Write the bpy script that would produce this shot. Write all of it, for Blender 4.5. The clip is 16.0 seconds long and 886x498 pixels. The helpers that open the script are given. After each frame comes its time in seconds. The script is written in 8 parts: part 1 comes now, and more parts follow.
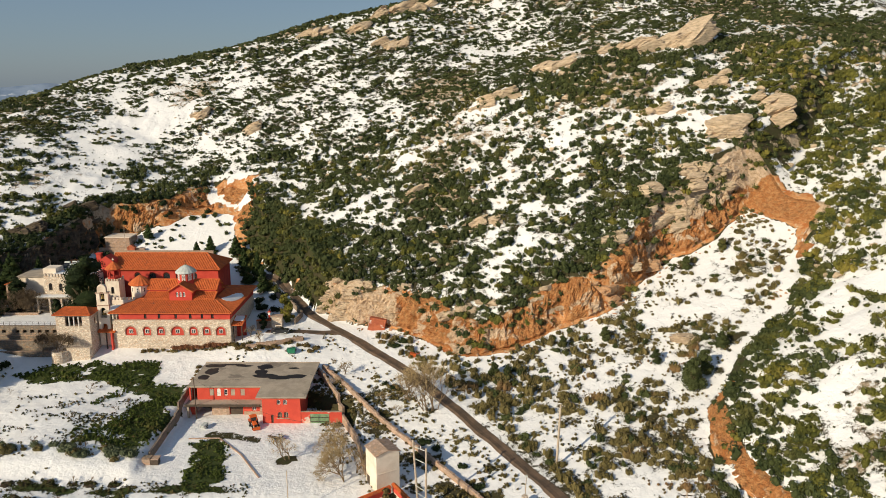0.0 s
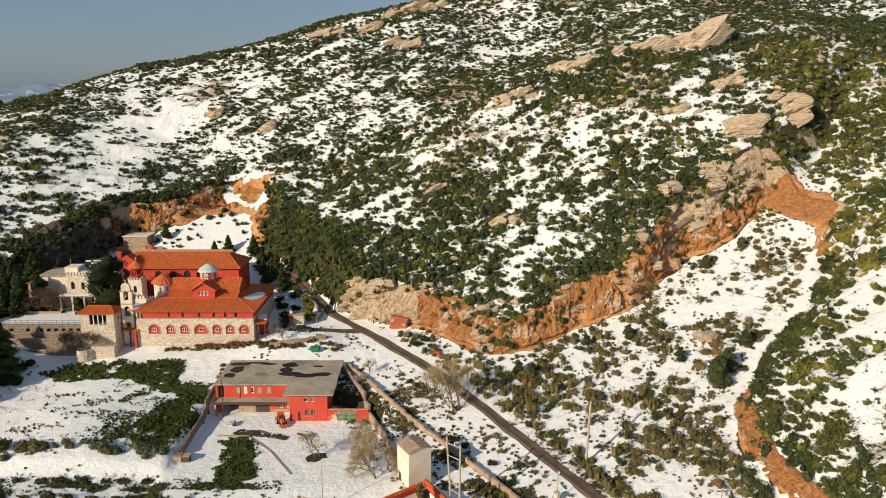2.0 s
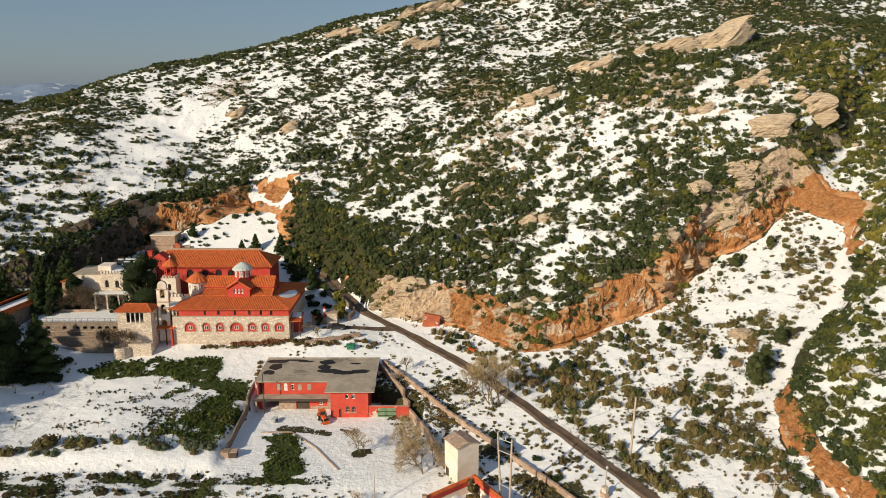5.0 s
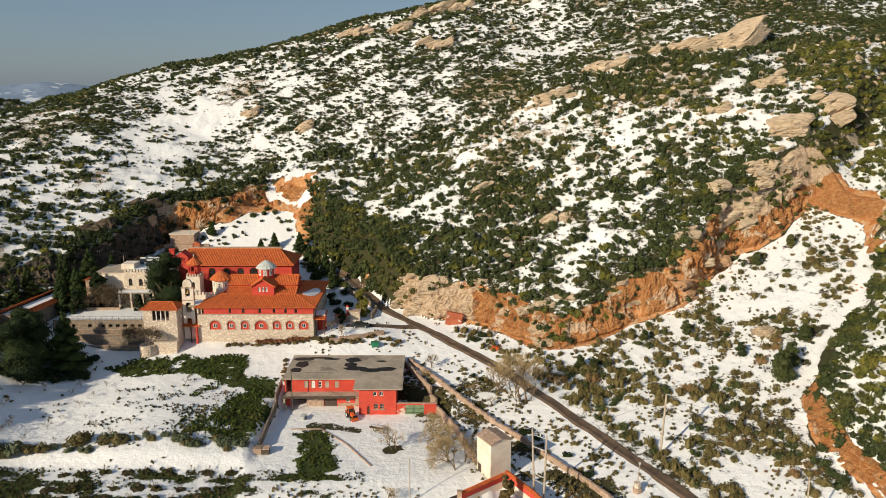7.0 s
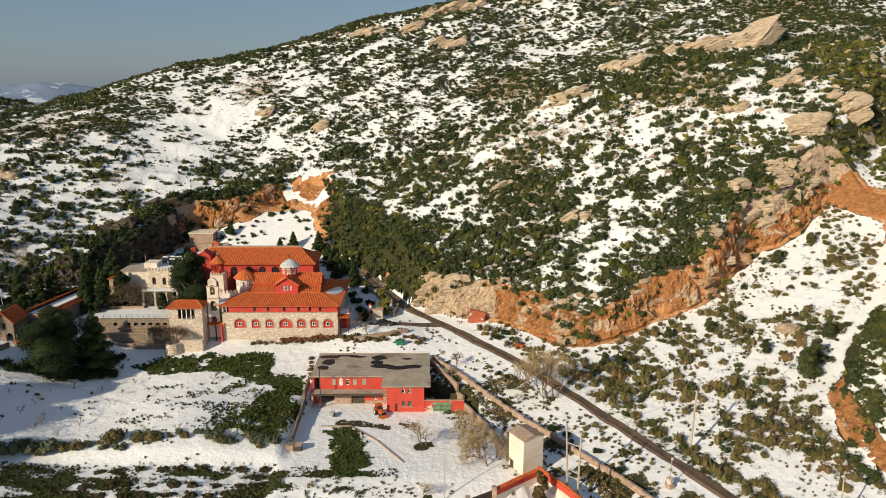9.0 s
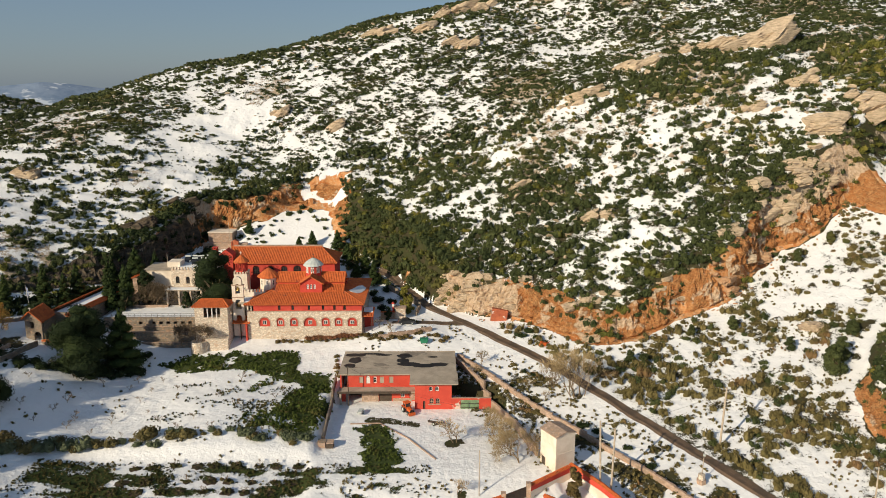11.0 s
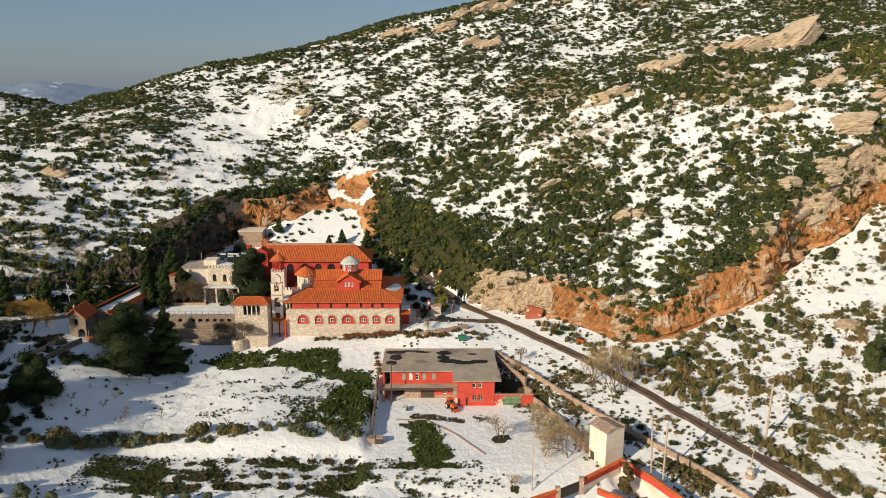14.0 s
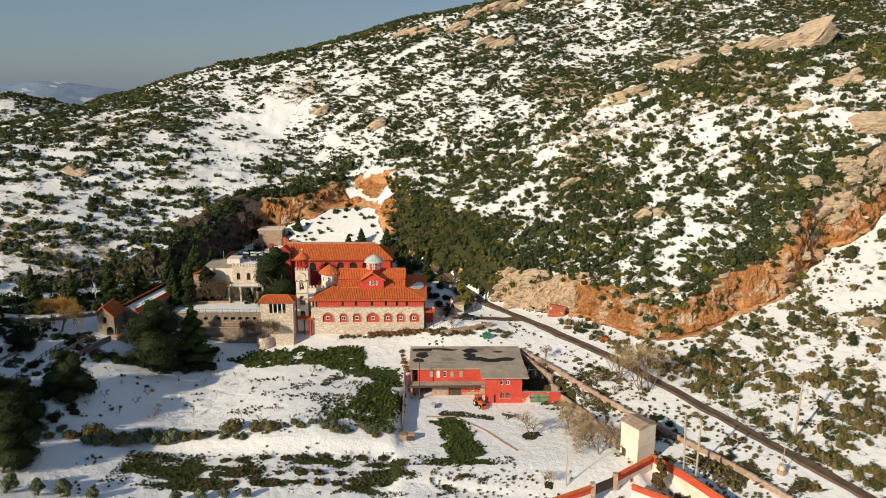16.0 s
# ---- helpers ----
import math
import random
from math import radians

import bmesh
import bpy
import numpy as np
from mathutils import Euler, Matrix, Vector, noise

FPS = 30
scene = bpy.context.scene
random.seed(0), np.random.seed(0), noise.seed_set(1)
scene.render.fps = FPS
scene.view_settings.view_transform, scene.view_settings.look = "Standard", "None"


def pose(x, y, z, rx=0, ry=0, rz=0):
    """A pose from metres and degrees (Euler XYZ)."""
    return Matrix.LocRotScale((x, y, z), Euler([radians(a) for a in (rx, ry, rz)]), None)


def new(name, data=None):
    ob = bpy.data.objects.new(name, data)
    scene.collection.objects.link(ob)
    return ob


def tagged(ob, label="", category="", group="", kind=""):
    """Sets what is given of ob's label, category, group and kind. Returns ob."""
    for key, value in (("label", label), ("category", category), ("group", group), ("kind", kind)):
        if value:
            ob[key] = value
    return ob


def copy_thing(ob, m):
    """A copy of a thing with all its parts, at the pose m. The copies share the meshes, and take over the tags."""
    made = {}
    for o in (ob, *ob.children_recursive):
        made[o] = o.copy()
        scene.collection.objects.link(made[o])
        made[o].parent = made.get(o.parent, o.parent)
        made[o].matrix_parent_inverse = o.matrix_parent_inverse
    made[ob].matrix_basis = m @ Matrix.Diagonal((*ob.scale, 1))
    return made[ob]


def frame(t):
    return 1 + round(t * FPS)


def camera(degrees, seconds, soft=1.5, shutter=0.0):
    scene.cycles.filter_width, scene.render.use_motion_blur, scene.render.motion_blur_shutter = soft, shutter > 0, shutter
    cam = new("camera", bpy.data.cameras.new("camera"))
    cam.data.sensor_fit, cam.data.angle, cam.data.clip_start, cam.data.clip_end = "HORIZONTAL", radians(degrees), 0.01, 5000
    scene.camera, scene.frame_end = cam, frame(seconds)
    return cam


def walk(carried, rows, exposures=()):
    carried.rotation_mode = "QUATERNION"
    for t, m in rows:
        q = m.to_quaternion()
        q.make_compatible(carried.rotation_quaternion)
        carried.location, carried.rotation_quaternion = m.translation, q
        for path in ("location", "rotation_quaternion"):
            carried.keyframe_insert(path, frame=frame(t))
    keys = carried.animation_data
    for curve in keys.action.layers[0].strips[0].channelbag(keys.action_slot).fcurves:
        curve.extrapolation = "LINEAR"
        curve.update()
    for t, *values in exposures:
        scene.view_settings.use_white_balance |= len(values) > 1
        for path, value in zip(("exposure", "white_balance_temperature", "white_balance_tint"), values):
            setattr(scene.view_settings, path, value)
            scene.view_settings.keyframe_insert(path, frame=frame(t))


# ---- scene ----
cam = camera(61.8, 16.0, soft=0.5)
METRES, EYE, TILT, LEAN, TURN = 50.0, 68.7, -12.5, 0.0, 0.0
ROWS = [
    (0.0, 0.0, 0.0, 0.0, 0.0, 0.0, -0.0),
    (0.5, -0.0298, -0.005, -0.0017, -0.04, -0.01, -0.0),
    (1.0, -0.0575, -0.0096, -0.0031, -0.07, -0.01, 0.0),
    (1.5, -0.0875, -0.0147, -0.0046, -0.11, -0.01, 0.02),
    (2.0, -0.1155, -0.0194, -0.0058, -0.13, -0.0, 0.01),
    (2.5, -0.1459, -0.0245, -0.0073, -0.17, 0.0, 0.01),
    (3.0, -0.1763, -0.0296, -0.0089, -0.21, 0.01, 0.01),
    (3.5, -0.2049, -0.0344, -0.0103, -0.25, 0.01, 0.01),
    (4.0, -0.2357, -0.0397, -0.0115, -0.29, 0.01, 0.0),
    (6.5, -0.3857, -0.0661, -0.0173, -0.45, -0.02, 0.0),
    (7.0, -0.4181, -0.0716, -0.0191, -0.48, -0.03, -0.01),
    (7.5, -0.4471, -0.0764, -0.02, -0.51, -0.04, 0.02),
    (8.0, -0.479, -0.0817, -0.0219, -0.53, -0.05, 0.03),
    (8.5, -0.5082, -0.0867, -0.0237, -0.56, -0.05, 0.05),
    (9.0, -0.5402, -0.0922, -0.0255, -0.58, -0.05, 0.07),
    (11.5, -0.6954, -0.118, -0.0318, -0.69, -0.07, 0.13),
    (12.0, -0.7289, -0.1234, -0.0326, -0.71, -0.08, 0.12),
    (12.5, -0.7599, -0.1285, -0.0335, -0.74, -0.08, 0.1),
    (13.0, -0.7935, -0.1341, -0.0343, -0.77, -0.08, 0.1),
    (13.5, -0.8245, -0.1392, -0.0353, -0.79, -0.1, 0.09),
    (14.0, -0.8582, -0.1445, -0.0368, -0.82, -0.09, 0.09),
    (14.5, -0.8891, -0.1494, -0.0384, -0.84, -0.1, 0.07),
    (15.0, -0.9223, -0.1546, -0.0397, -0.87, -0.11, 0.06),
    (15.5, -0.9529, -0.1594, -0.0414, -0.89, -0.11, 0.05),
    (16.0, -0.9853, -0.1647, -0.0428, -0.9, -0.11, 0.09),
]
walk(cam, [(t, pose(0, 0, EYE, TILT, LEAN, TURN) @ pose(METRES * x, METRES * y, METRES * z, 90 + pitch, roll, yaw)) for t, x, y, z, yaw, pitch, roll in ROWS])

# ---- sky, sun and exposure ----
SUN_TO = Vector((-0.72, -0.69, 0)).normalized()
SUN_UP = 24.0
world = bpy.data.worlds.new("winter_sky")
scene.world = world
world.use_nodes = True
sky = world.node_tree.nodes.new("ShaderNodeTexSky")
sky.sky_type = "NISHITA"
sky.sun_disc = False
sky.sun_elevation = radians(SUN_UP)
sky.sun_rotation = math.atan2(SUN_TO.x, SUN_TO.y) % (2 * math.pi)
sky.altitude = 500
sky.dust_density = 1.0
sky.ozone_density = 3.0
haze = world.node_tree.nodes.new("ShaderNodeMix")
haze.data_type = "RGBA"
haze.inputs[0].default_value = 0.62
haze.inputs[7].default_value = (1.62, 2.2, 2.95, 1)
world.node_tree.links.new(sky.outputs[0], haze.inputs[6])
world.node_tree.links.new(haze.outputs[2], world.node_tree.nodes["Background"].inputs[0])
world.node_tree.nodes["Background"].inputs[1].default_value = 0.105
lamp = bpy.data.lights.new("sun", "SUN")
lamp.energy, lamp.angle, lamp.color = 5.0, radians(0.5), (1.0, 0.86, 0.635)
sun = new("sun", lamp)
ray = -(SUN_TO * math.cos(radians(SUN_UP)) + Vector((0, 0, math.sin(radians(SUN_UP)))))
sun.matrix_world = Matrix.Translation((-60, -40, 160)) @ ray.to_track_quat("-Z", "Y").to_matrix().to_4x4()
scene.view_settings.exposure = -0.1

# ---- materials ----
def tree_of(name):
    m = bpy.data.materials.new(name)
    m.use_nodes = True
    nt = m.node_tree
    return m, nt, nt.nodes["Principled BSDF"]


def noise_node(nt, vector, scale, detail=4.0, rough=0.6):
    n = nt.nodes.new("ShaderNodeTexNoise")
    n.inputs["Scale"].default_value, n.inputs["Detail"].default_value, n.inputs["Roughness"].default_value = scale, detail, rough
    nt.links.new(vector, n.inputs["Vector"])
    return n.outputs["Fac"]


def ramp(nt, value, low_at, high_at, low_to=0.0, high_to=1.0):
    n = nt.nodes.new("ShaderNodeMapRange")
    n.interpolation_type = "SMOOTHSTEP"
    for k, v in zip(("From Min", "From Max", "To Min", "To Max"), (low_at, high_at, low_to, high_to)):
        n.inputs[k].default_value = v
    nt.links.new(value, n.inputs["Value"])
    return n.outputs["Result"]


def maths(nt, op, a, b=None):
    n = nt.nodes.new("ShaderNodeMath")
    n.operation = op
    for socket, v in zip(n.inputs, (a, b)):
        if v is None:
            continue
        if isinstance(v, (int, float)):
            socket.default_value = v
        else:
            nt.links.new(v, socket)
    return n.outputs[0]


def mix(nt, fac, a, b, blend="MIX"):
    n = nt.nodes.new("ShaderNodeMix")
    n.data_type, n.blend_type = "RGBA", blend
    for socket, v in ((n.inputs[0], fac), (n.inputs[6], a), (n.inputs[7], b)):
        if isinstance(v, (int, float)):
            socket.default_value = v
        elif isinstance(v, tuple):
            socket.default_value = (*v, 1)
        else:
            nt.links.new(v, socket)
    return n.outputs[2]


def bump(nt, bsdf, height, strength, distance):
    n = nt.nodes.new("ShaderNodeBump")
    n.inputs["Strength"].default_value, n.inputs["Distance"].default_value = strength, distance
    nt.links.new(height, n.inputs["Height"])
    nt.links.new(n.outputs[0], bsdf.inputs["Normal"])


def place(nt, world_space=True, stretch=None):
    if world_space:
        out = nt.nodes.new("ShaderNodeNewGeometry").outputs["Position"]
    else:
        out = nt.nodes.new("ShaderNodeTexCoord").outputs["Object"]
    if stretch:
        n = nt.nodes.new("ShaderNodeMapping")
        n.inputs["Scale"].default_value = stretch
        nt.links.new(out, n.inputs["Vector"])
        out = n.outputs[0]
    return out


def surface(name, a, b, size=1.0, rough=0.85, metal=0.0, fine=0.12, relief=0.02, course=0.0, cracks=0.0, stain=None, stain_at=(0.58, 0.7), stretch=None, world_space=True, spec=0.3):
    """Two colours in large soft patches, a fine grain, stains with their own shape, and a fine relief."""
    m, nt, bsdf = tree_of(name)
    pos = place(nt, world_space, stretch)
    large = noise_node(nt, pos, 1 / size, 4)
    grain = noise_node(nt, pos, 14 / size, 5, 0.7)
    col = mix(nt, ramp(nt, large, 0.35, 0.65), a, b)
    col = mix(nt, fine * 2, col, mix(nt, grain, (0.0, 0.0, 0.0), (1.0, 1.0, 1.0)), "OVERLAY")
    if course:
        cells = nt.nodes.new("ShaderNodeTexVoronoi")
        cells.inputs["Scale"].default_value = 1.0
        squash = nt.nodes.new("ShaderNodeMapping")
        squash.inputs["Scale"].default_value = (1 / course, 1 / course, 1.7 / course)
        nt.links.new(pos, squash.inputs["Vector"])
        nt.links.new(squash.outputs[0], cells.inputs["Vector"])
        tone = nt.nodes.new("ShaderNodeSeparateColor")
        nt.links.new(cells.outputs["Color"], tone.inputs[0])
        col = mix(nt, ramp(nt, tone.outputs[0], 0.15, 0.95), mix(nt, 0.36, col, (0.18, 0.13, 0.09)), col)
        col = mix(nt, ramp(nt, tone.outputs[1], 0.80, 0.9, 0.0, 0.5), col, (0.50, 0.30, 0.18))
        joint = nt.nodes.new("ShaderNodeTexVoronoi")
        joint.feature = "DISTANCE_TO_EDGE"
        joint.inputs["Scale"].default_value = 1.0
        nt.links.new(squash.outputs[0], joint.inputs["Vector"])
        col = mix(nt, ramp(nt, joint.outputs["Distance"], 0.02, 0.11, 0.42, 0.0), col, (0.22, 0.155, 0.10))
    if stain:
        col = mix(nt, ramp(nt, noise_node(nt, pos, 0.45 / size, 6, 0.65), *stain_at), col, stain)
    nt.links.new(col, bsdf.inputs["Base Color"])
    bsdf.inputs["Roughness"].default_value, bsdf.inputs["Metallic"].default_value = rough, metal
    bsdf.inputs["Specular IOR Level"].default_value = spec
    if cracks:
        bed = nt.nodes.new("ShaderNodeMapping")
        bed.inputs["Rotation"].default_value = (0.15, -0.45, 0.3)
        bed.inputs["Scale"].default_value = (0.35, 0.5, 2.0)
        nt.links.new(pos, bed.inputs["Vector"])
        seam = noise_node(nt, bed.outputs[0], 1.1, 7, 0.72)
        col = mix(nt, ramp(nt, seam, 0.36, 0.46, 0.75, 0.0), col, (0.10, 0.075, 0.05))
        nt.links.new(col, bsdf.inputs["Base Color"])
        bump(nt, bsdf, seam, 0.9, cracks)
    elif relief:
        bump(nt, bsdf, grain, 0.6, relief)
    return m


def leafy(name, dark, light, tip=None, size=6.0):
    """Foliage: every tuft its own shade, with drifts of lighter growth."""
    m, nt, bsdf = tree_of(name)
    geo = nt.nodes.new("ShaderNodeNewGeometry")
    drift = noise_node(nt, geo.outputs["Position"], 1 / size, 3)
    f = maths(nt, "ADD", maths(nt, "MULTIPLY", geo.outputs["Random Per Island"], 0.55), maths(nt, "MULTIPLY", ramp(nt, drift, 0.3, 0.7), 0.5))
    col = mix(nt, f, dark, light)
    if tip:
        col = mix(nt, ramp(nt, noise_node(nt, geo.outputs["Position"], 0.7 / size, 4), 0.55, 0.68, 0.0, 0.75), col, tip)
    nt.links.new(col, bsdf.inputs["Base Color"])
    bsdf.inputs["Roughness"].default_value = 0.75
    bsdf.inputs["Specular IOR Level"].default_value = 0.15
    return m


def ground_material():
    m, nt, bsdf = tree_of("ground_snow_and_earth")
    pos = place(nt)
    att = nt.nodes.new("ShaderNodeAttribute")
    att.attribute_name = "zone"
    rgb = nt.nodes.new("ShaderNodeSeparateColor")
    nt.links.new(att.outputs["Color"], rgb.inputs[0])
    n1, n2, n3 = noise_node(nt, pos, 0.35, 5, 0.6), noise_node(nt, pos, 1.3, 6, 0.68), noise_node(nt, pos, 5.0, 5, 0.7)
    soil = mix(nt, n2, (0.022, 0.020, 0.010), (0.085, 0.072, 0.036))
    soil = mix(nt, ramp(nt, n1, 0.42, 0.62), soil, (0.045, 0.050, 0.018))
    grass = mix(nt, n3, (0.014, 0.024, 0.006), (0.075, 0.10, 0.026))
    grass = mix(nt, ramp(nt, n2, 0.5, 0.66, 0.0, 0.7), grass, (0.085, 0.070, 0.028))
    earth = mix(nt, ramp(nt, n2, 0.3, 0.7), (0.55, 0.22, 0.07), (0.64, 0.37, 0.18))
    earth = mix(nt, ramp(nt, n1, 0.5, 0.62), earth, (0.46, 0.16, 0.05))
    earth = mix(nt, ramp(nt, noise_node(nt, pos, 0.75, 6, 0.7), 0.54, 0.62), earth, (0.62, 0.46, 0.30))
    earth = mix(nt, ramp(nt, noise_node(nt, pos, 2.6, 5, 0.7), 0.56, 0.66), earth, (0.30, 0.14, 0.055))
    rock = mix(nt, ramp(nt, n2, 0.3, 0.7), (0.30, 0.235, 0.165), (0.52, 0.42, 0.31))
    bare = mix(nt, ramp(nt, maths(nt, "ADD", rgb.outputs[1], maths(nt, "MULTIPLY", maths(nt, "SUBTRACT", n2, 0.5), 0.8)), 0.42, 0.58), soil, grass)
    bare = mix(nt, ramp(nt, maths(nt, "ADD", att.outputs["Alpha"], maths(nt, "MULTIPLY", maths(nt, "SUBTRACT", n2, 0.5), 1.0)), 0.40, 0.6), bare, rock)
    bare = mix(nt, ramp(nt, maths(nt, "ADD", rgb.outputs[2], maths(nt, "MULTIPLY", maths(nt, "SUBTRACT", n1, 0.5), 1.1)), 0.40, 0.6), bare, earth)
    v = maths(nt, "ADD", rgb.outputs[0], maths(nt, "MULTIPLY", maths(nt, "SUBTRACT", n1, 0.5), 0.75))
    v = maths(nt, "ADD", v, maths(nt, "MULTIPLY", maths(nt, "SUBTRACT", n2, 0.5), 0.6))
    v = maths(nt, "ADD", v, maths(nt, "MULTIPLY", maths(nt, "SUBTRACT", n3, 0.5), 0.55))
    cover = ramp(nt, v, 0.47, 0.53)
    snow = mix(nt, n2, (0.80, 0.80, 0.80), (0.90, 0.90, 0.90))
    nt.links.new(mix(nt, cover, bare, snow), bsdf.inputs["Base Color"])
    nt.links.new(ramp(nt, cover, 0, 1, 0.95, 0.7), bsdf.inputs["Roughness"])
    bsdf.inputs["Specular IOR Level"].default_value = 0.2
    h = maths(nt, "ADD", maths(nt, "MULTIPLY", cover, 0.5), maths(nt, "ADD", maths(nt, "MULTIPLY", noise_node(nt, pos, 0.55, 5, 0.6), 2.2), maths(nt, "MULTIPLY", noise_node(nt, pos, 1.7, 3, 0.6), 0.35)))
    rough_earth = maths(nt, "MULTIPLY", maths(nt, "MULTIPLY", noise_node(nt, pos, 0.9, 8, 0.7), 3.2), maths(nt, "MAXIMUM", rgb.outputs[2], att.outputs["Alpha"]))
    bump(nt, bsdf, maths(nt, "ADD", h, rough_earth), 0.85, 0.19)
    return m


GROUND = ground_material()
LEAF_HILL = leafy("shrub_leaves", (0.018, 0.029, 0.011), (0.082, 0.096, 0.033), (0.13, 0.118, 0.034), 9.0)
# Yellower olive leaves, with some of the sunlight also put into the colour.
LEAF_SUNNY = leafy("sunlit_olive_shrub_leaves", (0.040, 0.046, 0.010), (0.17, 0.165, 0.036), (0.26, 0.21, 0.045), 7.0)
LEAF_DARK = leafy("dark_evergreen_leaves", (0.008, 0.016, 0.006), (0.034, 0.049, 0.015))
LEAF_DRY = leafy("dry_winter_leaves", (0.06, 0.045, 0.018), (0.18, 0.13, 0.05))
LEAF_GREEN = leafy("ground_cover_leaves", (0.016, 0.030, 0.006), (0.105, 0.135, 0.028), (0.13, 0.115, 0.035), 3.0)
ROCK = surface("grey_weathered_rock", (0.62, 0.49, 0.35), (0.46, 0.345, 0.235), 1.1, 0.95, fine=0.3, relief=0.12, cracks=0.6, stain=(0.30, 0.18, 0.10))
ASPHALT = surface("wet_track", (0.15, 0.10, 0.066), (0.085, 0.062, 0.045), 2.2, 0.6, fine=0.2, relief=0.02, stain=(0.13, 0.09, 0.06))
RED = surface("red_plaster", (0.56, 0.075, 0.05), (0.48, 0.055, 0.038), 2.0, 0.85, fine=0.08, relief=0.006)
STONE = surface("pale_rubble_stone", (0.84, 0.75, 0.63), (0.70, 0.59, 0.48), 0.35, 0.9, fine=0.22, relief=0.04, course=0.42, stain=(0.46, 0.34, 0.25))
TILE = surface("red_clay_tile", (0.60, 0.150, 0.040), (0.46, 0.105, 0.030), 0.8, 0.8, fine=0.2, relief=0.02, stain=(0.30, 0.085, 0.045))
CONCRETE = surface("grey_concrete", (0.43, 0.36, 0.285), (0.33, 0.28, 0.22), 2.5, 0.9, fine=0.12, relief=0.01, stain=(0.22, 0.185, 0.15), stain_at=(0.56, 0.64))
WHITE = surface("white_plaster", (0.80, 0.71, 0.60), (0.70, 0.60, 0.49), 2.0, 0.85, fine=0.06, relief=0.006, stain=(0.56, 0.47, 0.37))
SNOW = surface("snow", (0.86, 0.86, 0.86), (0.80, 0.80, 0.80), 1.2, 0.7, fine=0.03, relief=0.05)
WHITE_PAINT = surface("white_paint", (0.78, 0.76, 0.72), (0.70, 0.68, 0.63), 1.0, 0.6, fine=0.04, relief=0.0)
IRON = surface("dark_iron", (0.05, 0.045, 0.04), (0.09, 0.06, 0.045), 0.5, 0.6, metal=0.5, fine=0.1, relief=0.0)
GLASS = surface("dark_window_glass", (0.018, 0.020, 0.024), (0.03, 0.032, 0.035), 1.0, 0.08, fine=0.0, relief=0.0, spec=0.6)
LEAD = surface("pale_lead_sheet", (0.42, 0.46, 0.44), (0.56, 0.58, 0.55), 0.8, 0.75, metal=0.0, fine=0.08, relief=0.0)
BRONZE = surface("bell_bronze", (0.30, 0.20, 0.07), (0.18, 0.13, 0.05), 0.4, 0.4, metal=0.9, fine=0.1, relief=0.0)
DARK_STONE = surface("grey_brown_rubble_stone", (0.30, 0.26, 0.215), (0.19, 0.16, 0.13), 0.4, 0.95, fine=0.3, relief=0.06, course=0.46)
PINK_STONE = surface("pink_washed_stone", (0.55, 0.40, 0.31), (0.42, 0.30, 0.23), 0.6, 0.95, fine=0.2, relief=0.04, course=0.6, stain=(0.33, 0.25, 0.19))
RED_WORN = surface("worn_red_plaster", (0.60, 0.085, 0.05), (0.52, 0.065, 0.042), 1.5, 0.85, fine=0.1, relief=0.01, stain=(0.62, 0.50, 0.42), stain_at=(0.56, 0.62))
RED_HOUSE = surface("coral_red_plaster", (0.62, 0.085, 0.052), (0.55, 0.068, 0.044), 2.5, 0.85, fine=0.07, relief=0.006, stain=(0.55, 0.16, 0.11), stain_at=(0.6, 0.8))
GREEN_METAL = surface("faded_green_metal", (0.20, 0.30, 0.17), (0.13, 0.20, 0.11), 0.8, 0.5, fine=0.1, relief=0.0, stain=(0.36, 0.38, 0.26))
BARK = surface("grey_brown_bark", (0.17, 0.115, 0.065), (0.25, 0.185, 0.115), 0.4, 0.95, fine=0.25, relief=0.02)
TWIG = surface("tan_winter_twigs", (0.31, 0.225, 0.11), (0.43, 0.325, 0.18), 0.8, 0.9, fine=0.15, relief=0.0)
POLE_WOOD = surface("bleached_pole_wood", (0.50, 0.42, 0.33), (0.38, 0.31, 0.24), 0.6, 0.9, fine=0.2, relief=0.01)
DARK_WOOD = surface("dark_weathered_wood", (0.06, 0.045, 0.035), (0.10, 0.075, 0.055), 0.5, 0.85, fine=0.2, relief=0.01)
RUST = surface("rusty_orange_steel", (0.50, 0.15, 0.07), (0.38, 0.10, 0.05), 0.9, 0.8, fine=0.15, relief=0.01)
DAMP = surface("black_damp", (0.012, 0.011, 0.012), (0.028, 0.024, 0.023), 1.5, 0.5, fine=0.15, relief=0.0)
BROWN_TWIG = surface("brown_winter_twigs", (0.12, 0.088, 0.055), (0.20, 0.145, 0.09), 0.8, 0.9, fine=0.15, relief=0.0)
GOLD_TWIG = surface("golden_willow_twigs", (0.40, 0.24, 0.05), (0.50, 0.32, 0.09), 0.8, 0.9, fine=0.15, relief=0.0)
LEAF_PINE = leafy("pine_needles", (0.014, 0.028, 0.010), (0.06, 0.085, 0.022))
LEAF_GULLY = leafy("gully_scrub_leaves", (0.050, 0.044, 0.016), (0.205, 0.165, 0.064), (0.22, 0.125, 0.06), 5.0)
LEAF_ROW = leafy("row_undergrowth_leaves", (0.022, 0.026, 0.009), (0.085, 0.080, 0.026), (0.11, 0.08, 0.035), 3.0)
LEAF_YELLOW = leafy("yellow_green_leaves", (0.07, 0.07, 0.012), (0.22, 0.20, 0.04))
LEAF_OLIVE = leafy("grey_olive_leaves", (0.06, 0.075, 0.04), (0.16, 0.18, 0.10))
